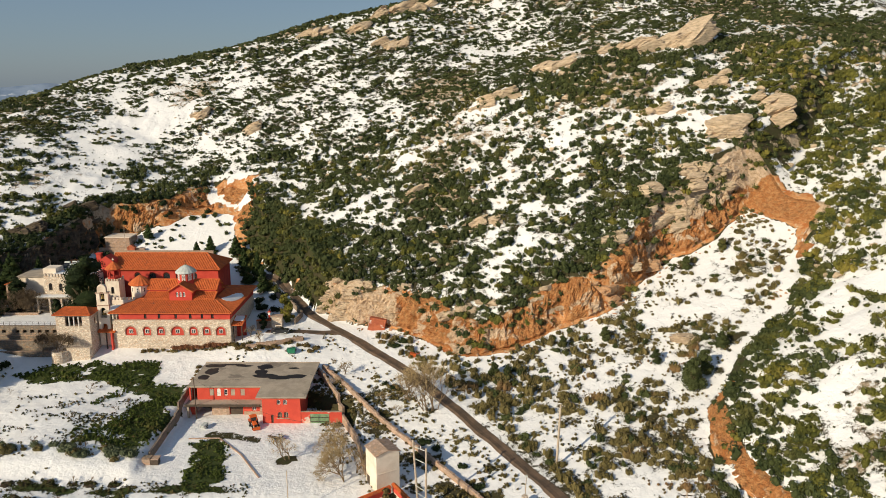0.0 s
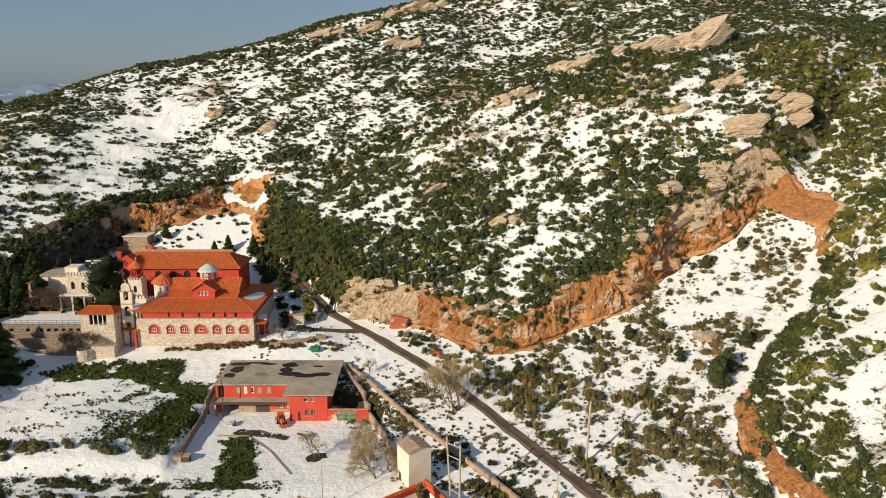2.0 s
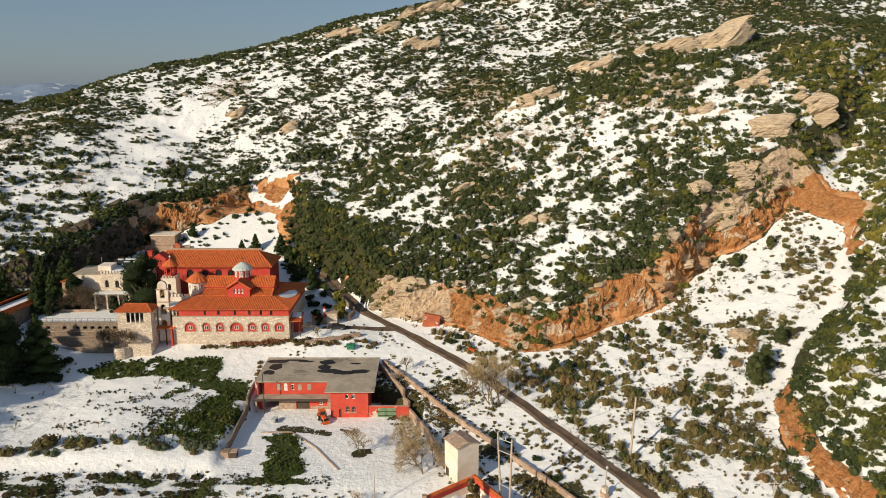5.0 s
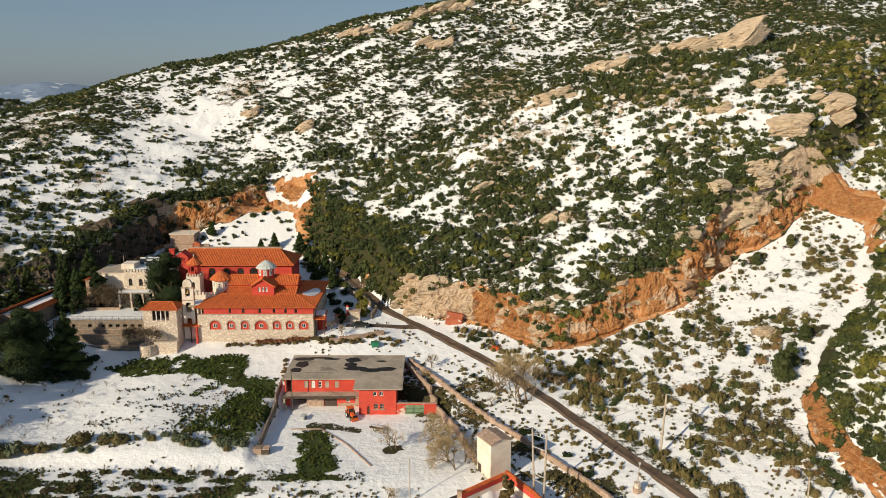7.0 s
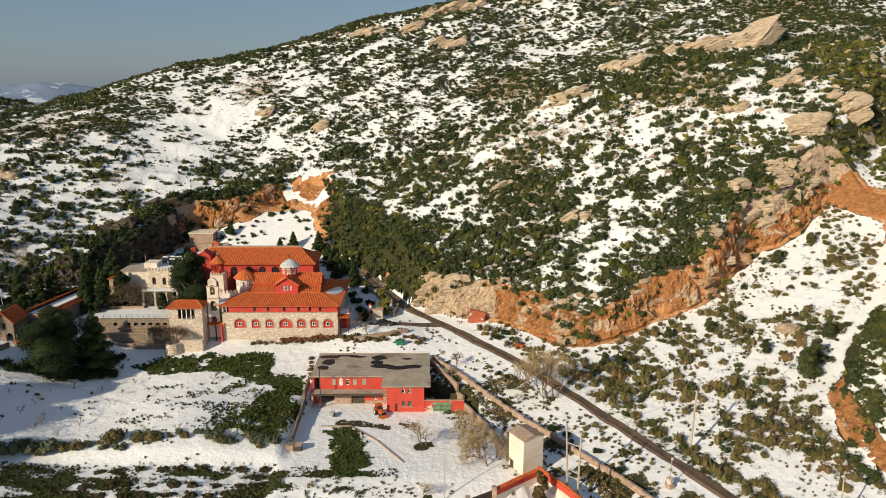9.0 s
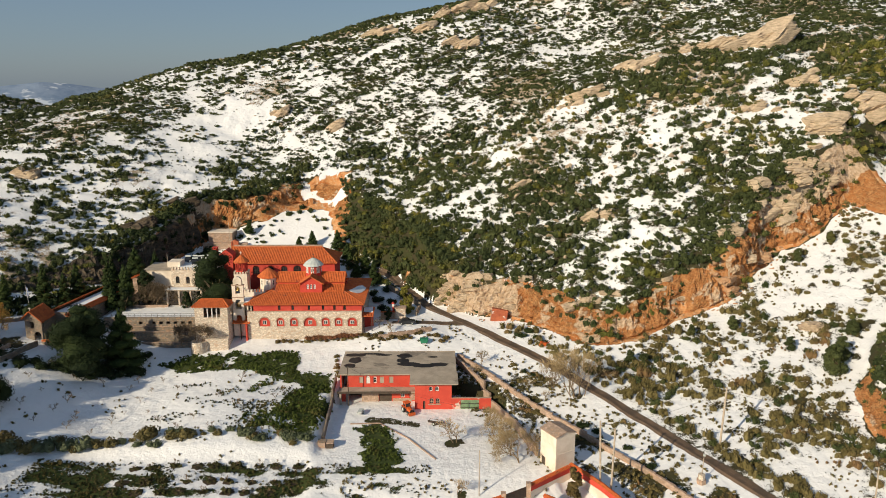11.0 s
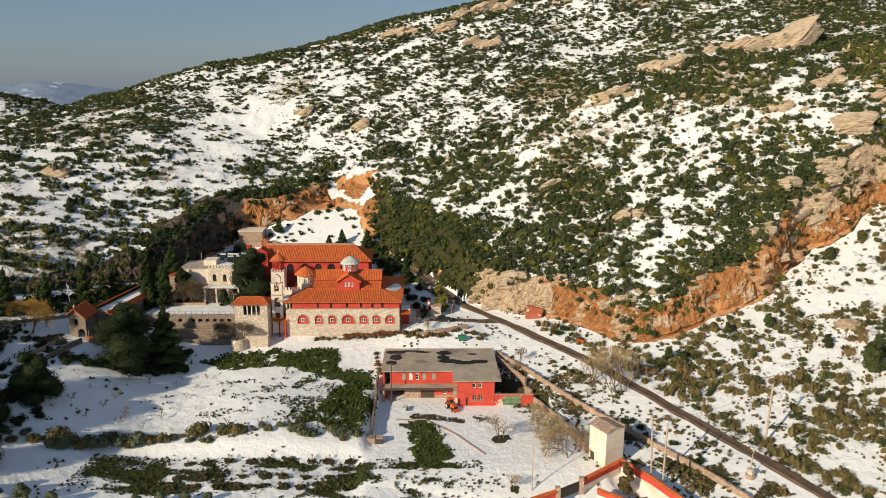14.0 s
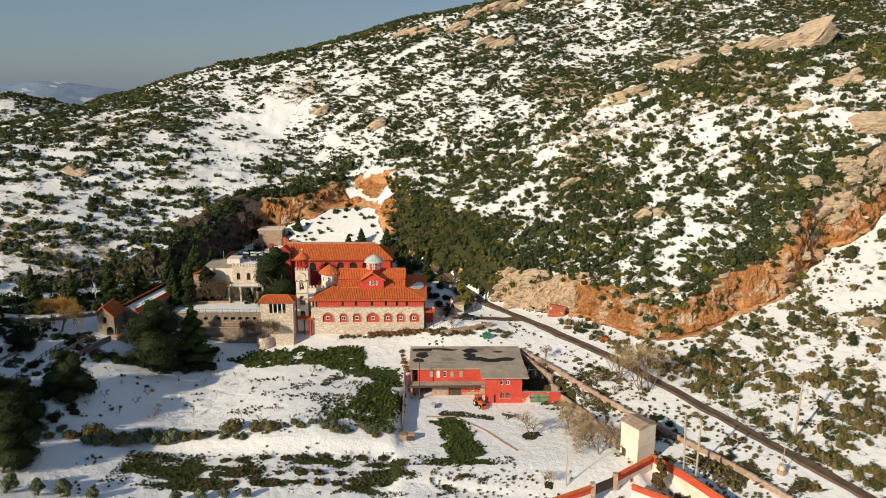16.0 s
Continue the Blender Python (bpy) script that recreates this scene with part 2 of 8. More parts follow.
TAN_ROCK = surface("tan_layered_rock", (0.70, 0.55, 0.39), (0.52, 0.40, 0.27), 1.2, 0.95, fine=0.3, relief=0.1, cracks=0.6, stain=(0.26, 0.20, 0.15), stretch=(0.6, 0.6, 2.2))
# Rock of the quarry wall; its shade is painted into this dark colour.
SHADED_ROCK = surface("shade_painted_rock", (0.115, 0.088, 0.060), (0.055, 0.043, 0.031), 1.4, 0.9, fine=0.3, relief=0.12, stain=(0.17, 0.12, 0.07), stretch=(0.7, 0.7, 2.0))
SOIL = surface("dark_wet_soil", (0.045, 0.034, 0.022), (0.085, 0.06, 0.035), 0.6, 0.95, fine=0.3, relief=0.04)
EARTH_ROCK = surface("earth_stained_rock", (0.50, 0.33, 0.20), (0.40, 0.22, 0.115), 0.9, 0.95, fine=0.3, relief=0.08, stain=(0.27, 0.15, 0.08))


def cut_material():
    """Dug slope: orange earth with paler beds of broken rock and rusty streaks."""
    m, nt, bsdf = tree_of("dug_earth_and_rock")
    pos = place(nt)
    n1, n2, n3 = noise_node(nt, pos, 0.16, 4, 0.6), noise_node(nt, pos, 0.9, 6, 0.7), noise_node(nt, pos, 3.5, 5, 0.7)
    earth = mix(nt, ramp(nt, n2, 0.3, 0.7), (0.44, 0.16, 0.05), (0.62, 0.33, 0.14))
    earth = mix(nt, ramp(nt, n3, 0.45, 0.65, 0.0, 0.8), earth, (0.27, 0.12, 0.05))
    rock = mix(nt, ramp(nt, n2, 0.3, 0.65), (0.50, 0.34, 0.21), (0.74, 0.57, 0.41))
    rock = mix(nt, ramp(nt, n3, 0.52, 0.7, 0.0, 0.6), rock, (0.36, 0.20, 0.10))
    sep = nt.nodes.new("ShaderNodeAttribute")
    sep.attribute_name = "stony"
    v = maths(nt, "ADD", sep.outputs["Fac"], maths(nt, "MULTIPLY", maths(nt, "SUBTRACT", n1, 0.5), 2.2))
    v = maths(nt, "ADD", v, maths(nt, "MULTIPLY", maths(nt, "SUBTRACT", n2, 0.5), 0.7))
    face = mix(nt, ramp(nt, v, 0.42, 0.62), earth, rock)
    moss = ramp(nt, noise_node(nt, pos, 0.5, 6, 0.7), 0.56, 0.66, 0.0, 0.4)
    bed = nt.nodes.new("ShaderNodeMapping")
    bed.inputs["Rotation"].default_value = (0.3, 1.1, 0.2)
    bed.inputs["Scale"].default_value = (0.6, 0.8, 1.8)
    nt.links.new(pos, bed.inputs["Vector"])
    seam = noise_node(nt, bed.outputs[0], 0.9, 7, 0.72)
    face = mix(nt, ramp(nt, seam, 0.34, 0.43, 0.6, 0.0), face, (0.15, 0.08, 0.04))
    nt.links.new(mix(nt, moss, face, (0.16, 0.11, 0.05)), bsdf.inputs["Base Color"])
    bsdf.inputs["Roughness"].default_value = 0.95
    bsdf.inputs["Specular IOR Level"].default_value = 0.15
    bump(nt, bsdf, maths(nt, "ADD", n3, maths(nt, "MULTIPLY", seam, 2.0)), 0.95, 0.4)
    return m


CUT_EARTH = cut_material()

# ---- ground form ----
def lattice(ix, iy, seed):
    h = (ix.astype(np.int64) * 374761393 + iy.astype(np.int64) * 668265263 + seed * 974634777) & 0x7FFFFFFF
    h = ((h ^ (h >> 13)) * 1274126177) & 0x7FFFFFFF
    return ((h ^ (h >> 16)) & 0xFFFF) / 65535.0


def value_noise(x, y, seed=0):
    ix, iy = np.floor(x), np.floor(y)
    fx, fy = x - ix, y - iy
    fx, fy = fx * fx * (3 - 2 * fx), fy * fy * (3 - 2 * fy)
    a, b = lattice(ix, iy, seed), lattice(ix + 1, iy, seed)
    c, d = lattice(ix, iy + 1, seed), lattice(ix + 1, iy + 1, seed)
    return (a + (b - a) * fx) * (1 - fy) + (c + (d - c) * fx) * fy


def fbm(x, y, size, octaves=4, seed=0):
    """Soft noise between -1 and 1 whose largest forms are about size metres."""
    total, amp, norm = 0.0, 1.0, 0.0
    for k in range(octaves):
        turn = 0.6 * k
        u = (x * math.cos(turn) - y * math.sin(turn)) / size * 2 ** k
        v = (x * math.sin(turn) + y * math.cos(turn)) / size * 2 ** k
        total = total + amp * (value_noise(u + 31.7 * k, v - 17.3 * k, seed + k) * 2 - 1)
        norm += amp
        amp *= 0.5
    return total / norm


def smooth(a, b, v):
    t = np.clip((v - a) / (b - a), 0, 1)
    return t * t * (3 - 2 * t)


def line_distance(x, y, line):
    best = np.full(np.shape(x), 1e9)
    for (ax, ay), (bx, by) in zip(line, line[1:]):
        dx, dy = bx - ax, by - ay
        t = np.clip(((x - ax) * dx + (y - ay) * dy) / (dx * dx + dy * dy), 0, 1)
        best = np.minimum(best, np.hypot(x - ax - t * dx, y - ay - t * dy))
    return best


def inside(x, y, ring):
    hit = np.zeros(np.shape(x), bool)
    for (ax, ay), (bx, by) in zip(ring, ring[1:] + ring[:1]):
        if ay != by:
            hit ^= ((ay > y) != (by > y)) & (x < (bx - ax) * (y - ay) / (by - ay) + ax)
    return hit


def signed(x, y, ring, line=None):
    """Distance from the line, positive outside the ring."""
    d = line_distance(x, y, line or ring + ring[:1])
    return np.where(inside(x, y, ring), -d, d)


HILL = {(0, 0): 51.17, (0, 1): 46.94, (0, 2): 2.5, (0, 3): 1.5, (0, 4): -5.56, (0, 5): 0.82, (1, 0): 26.24, (1, 1): -4.13, (1, 2): -11.87,
        (1, 3): 6.56, (1, 4): -0.67, (2, 0): 10.72, (2, 1): -11.21, (2, 2): -9.85, (2, 3): 4.17, (3, 0): -8.1, (3, 1): 4.42, (3, 2): -0.69,
        (4, 0): -2.44, (4, 1): 2.75, (5, 0): 0.72}
# foot of the dug slope behind the monastery, along the track and up the gully, then the bank down its other side
CUT = [(-260, 135), (-165, 158), (-147, 168), (-129, 186), (-114, 205), (-106, 229), (-95, 232), (-88, 234.5), (-82, 239), (-70, 240), (-64, 226), (-47.5, 205), (-34, 188), (-28.5, 184.5), (-23, 180), (-16, 177.8), (-9, 174.2),
       (-3, 168), (2, 162.5), (7.5, 160.2), (15, 160.6), (23, 163.6), (29, 166.5), (37, 168.4), (41, 170.6), (52, 179.2), (58.8, 184.2), (63.5, 184), (70.8, 186.8), (76.6, 191.2), (81.2, 194.6)]
BANK = [(81.2, 194.6), (84, 189), (87, 183.5), (88.5, 180.8), (85, 175), (82.5, 171.5), (80, 164), (71, 153), (60.5, 144.5), (54.8, 136), (50, 130.5), (47.8, 123), (47.6, 117), (49, 112), (49.5, 108), (52, 98), (60, 60)]
LOW_RING = CUT + BANK[1:] + [(60, -400), (-260, -400)]
YARD = [(-55.2, 112), (-55.2, 143), (-52, 152), (-29, 150), (-20.5, 146), (-13, 121), (-10, 106), (-30, 108)]


# swells and hollows of the slope: place, reach, height
SWELLS = [(62, 252, 24, 2.9), (20, 255, 26, 2.0), (32, 318, 34, -5.3), (-30, 330, 36, 2.3), (-75, 300, 34, 1.0), (-100, 262, 30, -4.9), (-145, 270, 30, 2.6), (-45, 238, 24, -2.5), (-10, 205, 26, -0.2), (-25, 183, 12, -0.6), (-200, 338, 24, -6.2), (-165, 345, 26, 0.3), (-100, 388, 36, -3.8), (-40, 392, 36, -1.8), (25, 190, 18, 1.0)]

SCAR = [(80.5, 194), (82.2, 196.6), (85.5, 199), (90.5, 199.5), (92.5, 196), (95.5, 190), (94.5, 183), (89.5, 179), (86, 173), (84, 173.5), (86.5, 178), (88, 181), (86.5, 184), (84, 189)]
QUARRY = [(-82, 240), (-80, 245), (-74, 249), (-64, 249), (-53.5, 247), (-52, 241), (-55.5, 232), (-58, 226), (-60, 219), (-63, 219), (-63.5, 226), (-69, 239)]


def hill(x, y):
    u, v = np.clip((x + 20) / 100, -2.3, 1.75), np.clip((y - 250) / 100, -0.95, 2.2)
    z = sum(k * u ** i * v ** j for (i, j), k in HILL.items())
    z = z - 0.25 * np.maximum(np.abs(x + 20) - 200, 0) - 0.35 * np.maximum(y - 470, 0)
    z = z + 32 * smooth(285, 420, y) * smooth(0, 75, x)
    z = z + 19 * np.exp(-(((x + 290) / 42) ** 2 + ((y - 415) / 45) ** 2))
    for cx, cy, r, up in SWELLS:
        z = z + up * np.exp(-((x - cx) ** 2 + (y - cy) ** 2) / r ** 2)
    return z + 1.6 * fbm(x, y, 22, 4, 3) + 0.5 * fbm(x, y, 4, 2, 9)


def low(x, y):
    u, v = np.clip(x / 100, -1.7, 1.2), np.clip((y - 150) / 100, -0.55, 0.95)
    z = 5.0 + 19.3 * v + 9.0 * v * v + 10.3 * u + 12.3 * u * v + 12.2 * u * u
    z = z + 7.5 * smooth(212, 244, y) * smooth(-106, -92, x) * smooth(-54, -64, x)
    z = z - 1.0 * smooth(123, 118.5, y) * smooth(-54, -58, x) + 1.0 * smooth(-54, -58, x) * smooth(118, 126, y) * smooth(150, 135, y)
    z = z + 2.5 * np.exp(-(((x + 42) / 14) ** 2 + ((y - 170) / 9) ** 2))
    z = z - 3.0 * smooth(-70, -100, x) * smooth(150, 120, y) - 3.4 * np.exp(-((x + 100) / 15) ** 2) * smooth(186, 168, y) * smooth(112, 140, y)
    d = signed(x, y, YARD)
    z = z + (0.0 - z) * smooth(1.2, -0.4, d) * smooth(104, 118, y)
    return z + 0.22 * fbm(x, y, 5, 3, 21) * smooth(-1.5, 1.5, d)


def right_slope(x, y):
    u, v = (np.clip(x, 0, 190) - 70) / 100, (np.clip(y, 40, 330) - 140) / 100
    return 22.5 + 13.1 * v + 47.6 * u - 2.6 * smooth(124, 106, y) + 1.3 * fbm(x, y, 20, 4, 5) + 0.4 * fbm(x, y, 4, 2, 19)


def scarred(x, y):
    """1 on the earth scars at the head of the gully and behind the monastery."""
    return np.maximum(smooth(0.9, -0.9, signed(x, y, SCAR) + 1.2 * fbm(x, y, 4, 3, 81)), smooth(0.9, -0.9, signed(x, y, QUARRY) + 2.5 * fbm(x, y, 5, 3, 82)))


def cut_distance(x, y):
    return signed(x, y, LOW_RING, CUT + BANK[1:])


def cut_rise(x, y):
    """From 0 at the foot of the dug slope to 1 at its top."""
    d = cut_distance(x, y) + 1.3 * fbm(x, y, 7, 3, 40)
    wide = 3.6 + 14 * smooth(-121, -140, x) + 6.0 * smooth(-68, -60, x) * smooth(-33, -40, x) * smooth(240, 228, y)
    wide = wide + 3.2 * smooth(-10, -2, x) * smooth(40, 25, x) + 7.0 * smooth(60, 66, x) * smooth(175, 170, y)
    wide = wide + 5.0 * smooth(46, 56, x) * smooth(174, 181, y) + 2.0 * smooth(80, 84, x) * smooth(180, 186, y) + 7.0 * smooth(-86, -76, x) * smooth(-54, -60, x) * smooth(228, 236, y)
    return smooth(0.0, 1.0, d / wide)


def ground(x, y):
    x, y = np.asarray(x, float), np.asarray(y, float)
    east = smooth(-12, 12, (x - 88) - 1.05 * (y - 199) + 0)
    up = hill(x, y) * (1 - east) + right_slope(x, y) * east
    lo = low(x, y)
    t = cut_rise(x, y)
    z = lo + (np.maximum(up, lo + 0.3) - lo) * t
    edge = t * (1 - t)
    z = z + edge * (3.4 * fbm(x, y, 3.0, 3, 77) - 2.6 * np.abs(fbm(x * 1.5, y * 0.8, 4.2, 2, 78)))
    z = z + edge * 10 * fbm(x, y, 9, 2, 79) * smooth(205, 218, y) * smooth(-50, -60, x)
    far = smooth(330, 900, np.hypot(x, y - 180))
    z = z * (1 - far) - 230 * far
    return np.maximum(z, 60 - 6 * ((x + 365) / 55) ** 2 - 8 * ((y - 520) / 45) ** 2 + 1.5 * fbm(x, y, 25, 3, 6))


ROAD = [(-55, 213), (-48, 207), (-42.5, 199.5), (-38, 192), (-34.2, 186), (-28, 178.8), (-20.8, 171.6), (-13.2, 163.4), (-5, 153.4), (3.7, 139.8), (11.2, 127.5), (17.6, 117), (23.1, 107.2),
        (33, 90), (50, 60)]


# ---- building kit ----
def part(name, bm, material, parent=None, label=""):
    """Links a bmesh as one mesh object under a thing or a part."""
    me = bpy.data.meshes.new(name)
    bmesh.ops.recalc_face_normals(bm, faces=bm.faces)
    bm.to_mesh(me)
    bm.free()
    me.materials.append(material)
    ob = new(name, me)
    if parent:
        ob.parent = parent
        ob.matrix_parent_inverse = root_place(parent).inverted()
    return tagged(ob, label) if label else ob


def root_place(ob):
    m = ob.matrix_basis.copy()
    while ob.parent:
        m = ob.parent.matrix_basis @ ob.matrix_parent_inverse @ m
        ob = ob.parent
    return m


def thing(name, label, category, at=(0, 0, 0), group="", kind=""):
    ob = new(name)
    ob.empty_display_size = 0.3
    ob.location = at
    return tagged(ob, label, category, group, kind)


def box(bm, x0, x1, y0, y1, z0, z1, m=None):
    v = [bm.verts.new((x, y, z)) for z in (z0, z1) for x, y in ((x0, y0), (x1, y0), (x1, y1), (x0, y1))]
    for f in ((3, 2, 1, 0), (4, 5, 6, 7), (0, 1, 5, 4), (1, 2, 6, 5), (2, 3, 7, 6), (3, 0, 4, 7)):
        bm.faces.new([v[i] for i in f])
    if m:
        bmesh.ops.transform(bm, matrix=m, verts=v)
    return bm


def boxed(*boxes):
    bm = bmesh.new()
    for b in boxes:
        box(bm, *b)
    return bm


def prism(bm, ring, a, b, axis="z"):
    """Pushes a flat ring of points through from a to b along an axis; the ring holds the other two coordinates in order."""
    def at(p, s):
        return {"x": (s, p[0], p[1]), "y": (p[0], s, p[1]), "z": (p[0], p[1], s)}[axis]
    lo, hi = [bm.verts.new(at(p, a)) for p in ring], [bm.verts.new(at(p, b)) for p in ring]
    bm.faces.new(lo)
    bm.faces.new(hi[::-1])
    n = len(ring)
    for i in range(n):
        bm.faces.new((lo[i], lo[(i + 1) % n], hi[(i + 1) % n], hi[i]))
    return bm


def ngon(cx, cy, r, n, turn=0.0):
    return [(cx + r * math.cos(2 * math.pi * (k + turn) / n), cy + r * math.sin(2 * math.pi * (k + turn) / n)) for k in range(n)]


def lathe(bm, cx, cy, profile, n=16, lobes=0.0):
    """Turns a profile of (radius, height) round an upright axis; lobes swell every other side."""
    rings = []
    for r, z in profile:
        ring = []
        for k in range(n):
            s = 1 + (lobes if k % 2 else 0)
            a = 2 * math.pi * k / n
            ring.append(bm.verts.new((cx + r * s * math.cos(a), cy + r * s * math.sin(a), z)))
        rings.append(ring)
    for lo, hi in zip(rings, rings[1:]):
        for k in range(n):
            bm.faces.new((lo[k], lo[(k + 1) % n], hi[(k + 1) % n], hi[k]))
    bm.faces.new(rings[-1])
    bm.faces.new(rings[0][::-1])
    return bm


def tube(bm, a, b, r0, r1=None, n=6):
    a, b = Vector(a), Vector(b)
    r1 = r0 if r1 is None else r1
    w = (b - a).normalized()
    u = w.orthogonal().normalized()
    v = w.cross(u)
    rings = [[bm.verts.new(p + r * (u * math.cos(2 * math.pi * k / n) + v * math.sin(2 * math.pi * k / n))) for k in range(n)] for p, r in ((a, r0), (b, r1))]
    for k in range(n):
        bm.faces.new((rings[0][k], rings[0][(k + 1) % n], rings[1][(k + 1) % n], rings[1][k]))
    bm.faces.new(rings[0][::-1])
    bm.faces.new(rings[1])
    return bm


def arch(u, z, w, h, n=10):
    """An opening with a round head: a ring of (u, z), from its foot centre."""
    r = w / 2
    ring = [(u - r, z), (u + r, z)]
    return ring + [(u + r * math.cos(math.pi * k / n), z + h - r + r * math.sin(math.pi * k / n)) for k in range(n + 1)]


def square(u, z, w, h):
    return [(u - w / 2, z), (u + w / 2, z), (u + w / 2, z + h), (u - w / 2, z + h)]


def wall(bm, start, way, outline, holes, thick):
    """An upright wall with real openings. u runs from start along way; the outer face is on the right of that way."""
    way = Vector((*way, 0)).normalized()
    inward = Vector((-way.y, way.x, 0))
    for depth in (0, thick):
        edges = []
        for ring in [outline] + holes:
            vs = [bm.verts.new(Vector((*start, 0)) + way * u + Vector((0, 0, z)) + inward * depth) for u, z in ring]
            edges += [bm.edges.new((vs[i], vs[(i + 1) % len(vs)])) for i in range(len(vs))]
        bmesh.ops.triangle_fill(bm, edges=edges, use_beauty=True, use_dissolve=False)
    for ring in [outline] + holes:
        a = [bm.verts.new(Vector((*start, 0)) + way * u + Vector((0, 0, z))) for u, z in ring]
        b = [bm.verts.new(v.co + inward * thick) for v in a]
        for i in range(len(a)):
            j = (i + 1) % len(a)
            bm.faces.new((a[i], a[j], b[j], b[i]))
    return bm


def slab(bm, corners, thick):
    top = [bm.verts.new(c) for c in corners]
    bot = [bm.verts.new(Vector(c) - Vector((0, 0, thick))) for c in corners]
    bm.faces.new(top)
    bm.faces.new(bot[::-1])
    n = len(top)
    for i in range(n):
        bm.faces.new((top[i], bot[i], bot[(i + 1) % n], top[(i + 1) % n]))
    return bm


def tiled(parent, corners, pitch=0.42, rise=0.09, thick=0.16, ridge=True, material=None, name="roof"):
    """A tiled roof side: eave start, eave end, ridge end, ridge start (or one ridge point). Rows of barrel tiles run up the slope."""
    material = material or TILE
    c = [Vector(p) for p in corners]
    ob = part(name, slab(bmesh.new(), c, thick), material, parent)
    eave = (c[1] - c[0])
    width = eave.length
    u = eave / width
    up = (c[-1] - c[0]) - u * (c[-1] - c[0]).dot(u)
    high = up.length
    v = up / high
    nor = u.cross(v)
    if nor.z < 0:
        nor = -nor
    left, right = (c[-1] - c[0]).dot(u), (c[2] - c[0]).dot(u)
    bm = bmesh.new()
    n = max(2, int(width / pitch))
    for k in range(n):
        s = (k + 0.5) * width / n
        t = high
        if s < left:
            t = high * s / left
        elif s > right:
            t = high * (width - s) / max(width - right, 0.01)
        if t < 0.2:
            continue
        h = pitch * 0.34
        a = [c[0] + u * (s + o) + nor * e for o, e in ((-h, 0.0), (-h * 0.5, rise), (h * 0.5, rise), (h, 0.0))]
        lo = [bm.verts.new(p) for p in a]
        hi = [bm.verts.new(p + v * t) for p in a]
        for i in range(3):
            bm.faces.new((lo[i], lo[i + 1], hi[i + 1], hi[i]))
        bm.faces.new(lo)
    tagged(part("tile_surface", bm, material, ob), kind="stuff")
    if ridge:
        bm = bmesh.new()
        tube(bm, c[-1] + nor * 0.03, c[2] + nor * 0.03, 0.16) if len(c) == 4 and (c[2] - c[3]).length > 0.3 else None
        tube(bm, c[0] + nor * 0.03, c[-1] + nor * 0.03, 0.13)
        tube(bm, c[1] + nor * 0.03, c[2] + nor * 0.03, 0.13)
        part("ridge_tile", bm, material, ob)
    return ob


def window(parent, x, y, z, w, h, arched=True, frame_material=None, turn=0.0, bars=(1, 1), name="window"):
    """A window set in its opening, facing -y before its turn: a dark pane with a frame round and across it."""
    frame_material = frame_material or WHITE_PAINT
    m = pose(x, y, z, 0, 0, turn)
    ring = arch(0, 0, w, h, 8) if arched else square(0, 0, w, h)
    bm = prism(bmesh.new(), ring, 0.0, 0.05, "y")
    bmesh.ops.transform(bm, matrix=m, verts=bm.verts)
    ob = part(name, bm, GLASS, parent)
    bm = bmesh.new()
    b = 0.09
    for i in range(len(ring)):
        (au, az), (bu, bz) = ring[i], ring[(i + 1) % len(ring)]
        k = 1 - 2 * b / max(w, 0.2)
        cu, cz = 0.0, h / 2
        q = [(au, az), (bu, bz), (cu + (bu - cu) * k, cz + (bz - cz) * k), (cu + (au - cu) * k, cz + (az - cz) * k)]
        prism(bm, q, -0.05, 0.02, "y")
    for k in range(bars[0]):
        s = -w / 2 + w * (k + 1) / (bars[0] + 1)
        box(bm, s - b / 2, s + b / 2, -0.045, 0.0, b * 0.5, h - b * 0.5 - (0.0 if not arched else abs(s) * 0.5))
    for k in range(bars[1]):
        s = h * (k + 1) / (bars[1] + 1) * (0.8 if arched else 1)
        box(bm, -w / 2 + b * 0.4, w / 2 - b * 0.4, -0.04, 0.0, s - b / 2, s + b / 2)
    bmesh.ops.transform(bm, matrix=m, verts=bm.verts)
    part("window_frame", bm, frame_material, ob)
    return ob


def cross(parent, x, y, z, s=0.9, material=None):
    bm = boxed((x - 0.05 * s, x + 0.05 * s, y - 0.05, y + 0.05, z, z + s), (x - 0.3 * s, x + 0.3 * s, y - 0.045, y + 0.045, z + 0.58 * s, z + 0.68 * s))
    return part("cross", bm, material or IRON, parent)


def merlons(bm, a, b, z, size=0.5, high=0.75, deep=0.4):
    a, b = Vector((*a, 0)), Vector((*b, 0))
    n = max(2, round((b - a).length / (size * 1.75)))
    turn = math.degrees(math.atan2(b.y - a.y, b.x - a.x))
    for k in range(n):
        p = a + (b - a) * (k + 0.5) / n
        box(bm, -size / 2, size / 2, -deep / 2, deep / 2, z, z + high, pose(p.x, p.y, 0, 0, 0, turn))
    return bm


def battlement(parent, a, b, z, size, high, deep, material):
    """A row of merlons, each a part of its own."""
    a, b = Vector((*a, 0)), Vector((*b, 0))
    n = max(2, round((b - a).length / (size * 1.75)))
    turn = math.degrees(math.atan2(b.y - a.y, b.x - a.x))
    for k in range(n):
        p = a + (b - a) * (k + 0.5) / n
        part("merlon", box(bmesh.new(), -size / 2, size / 2, -deep / 2, deep / 2, z, z + high, pose(p.x, p.y, 0, 0, 0, turn)), material, parent)


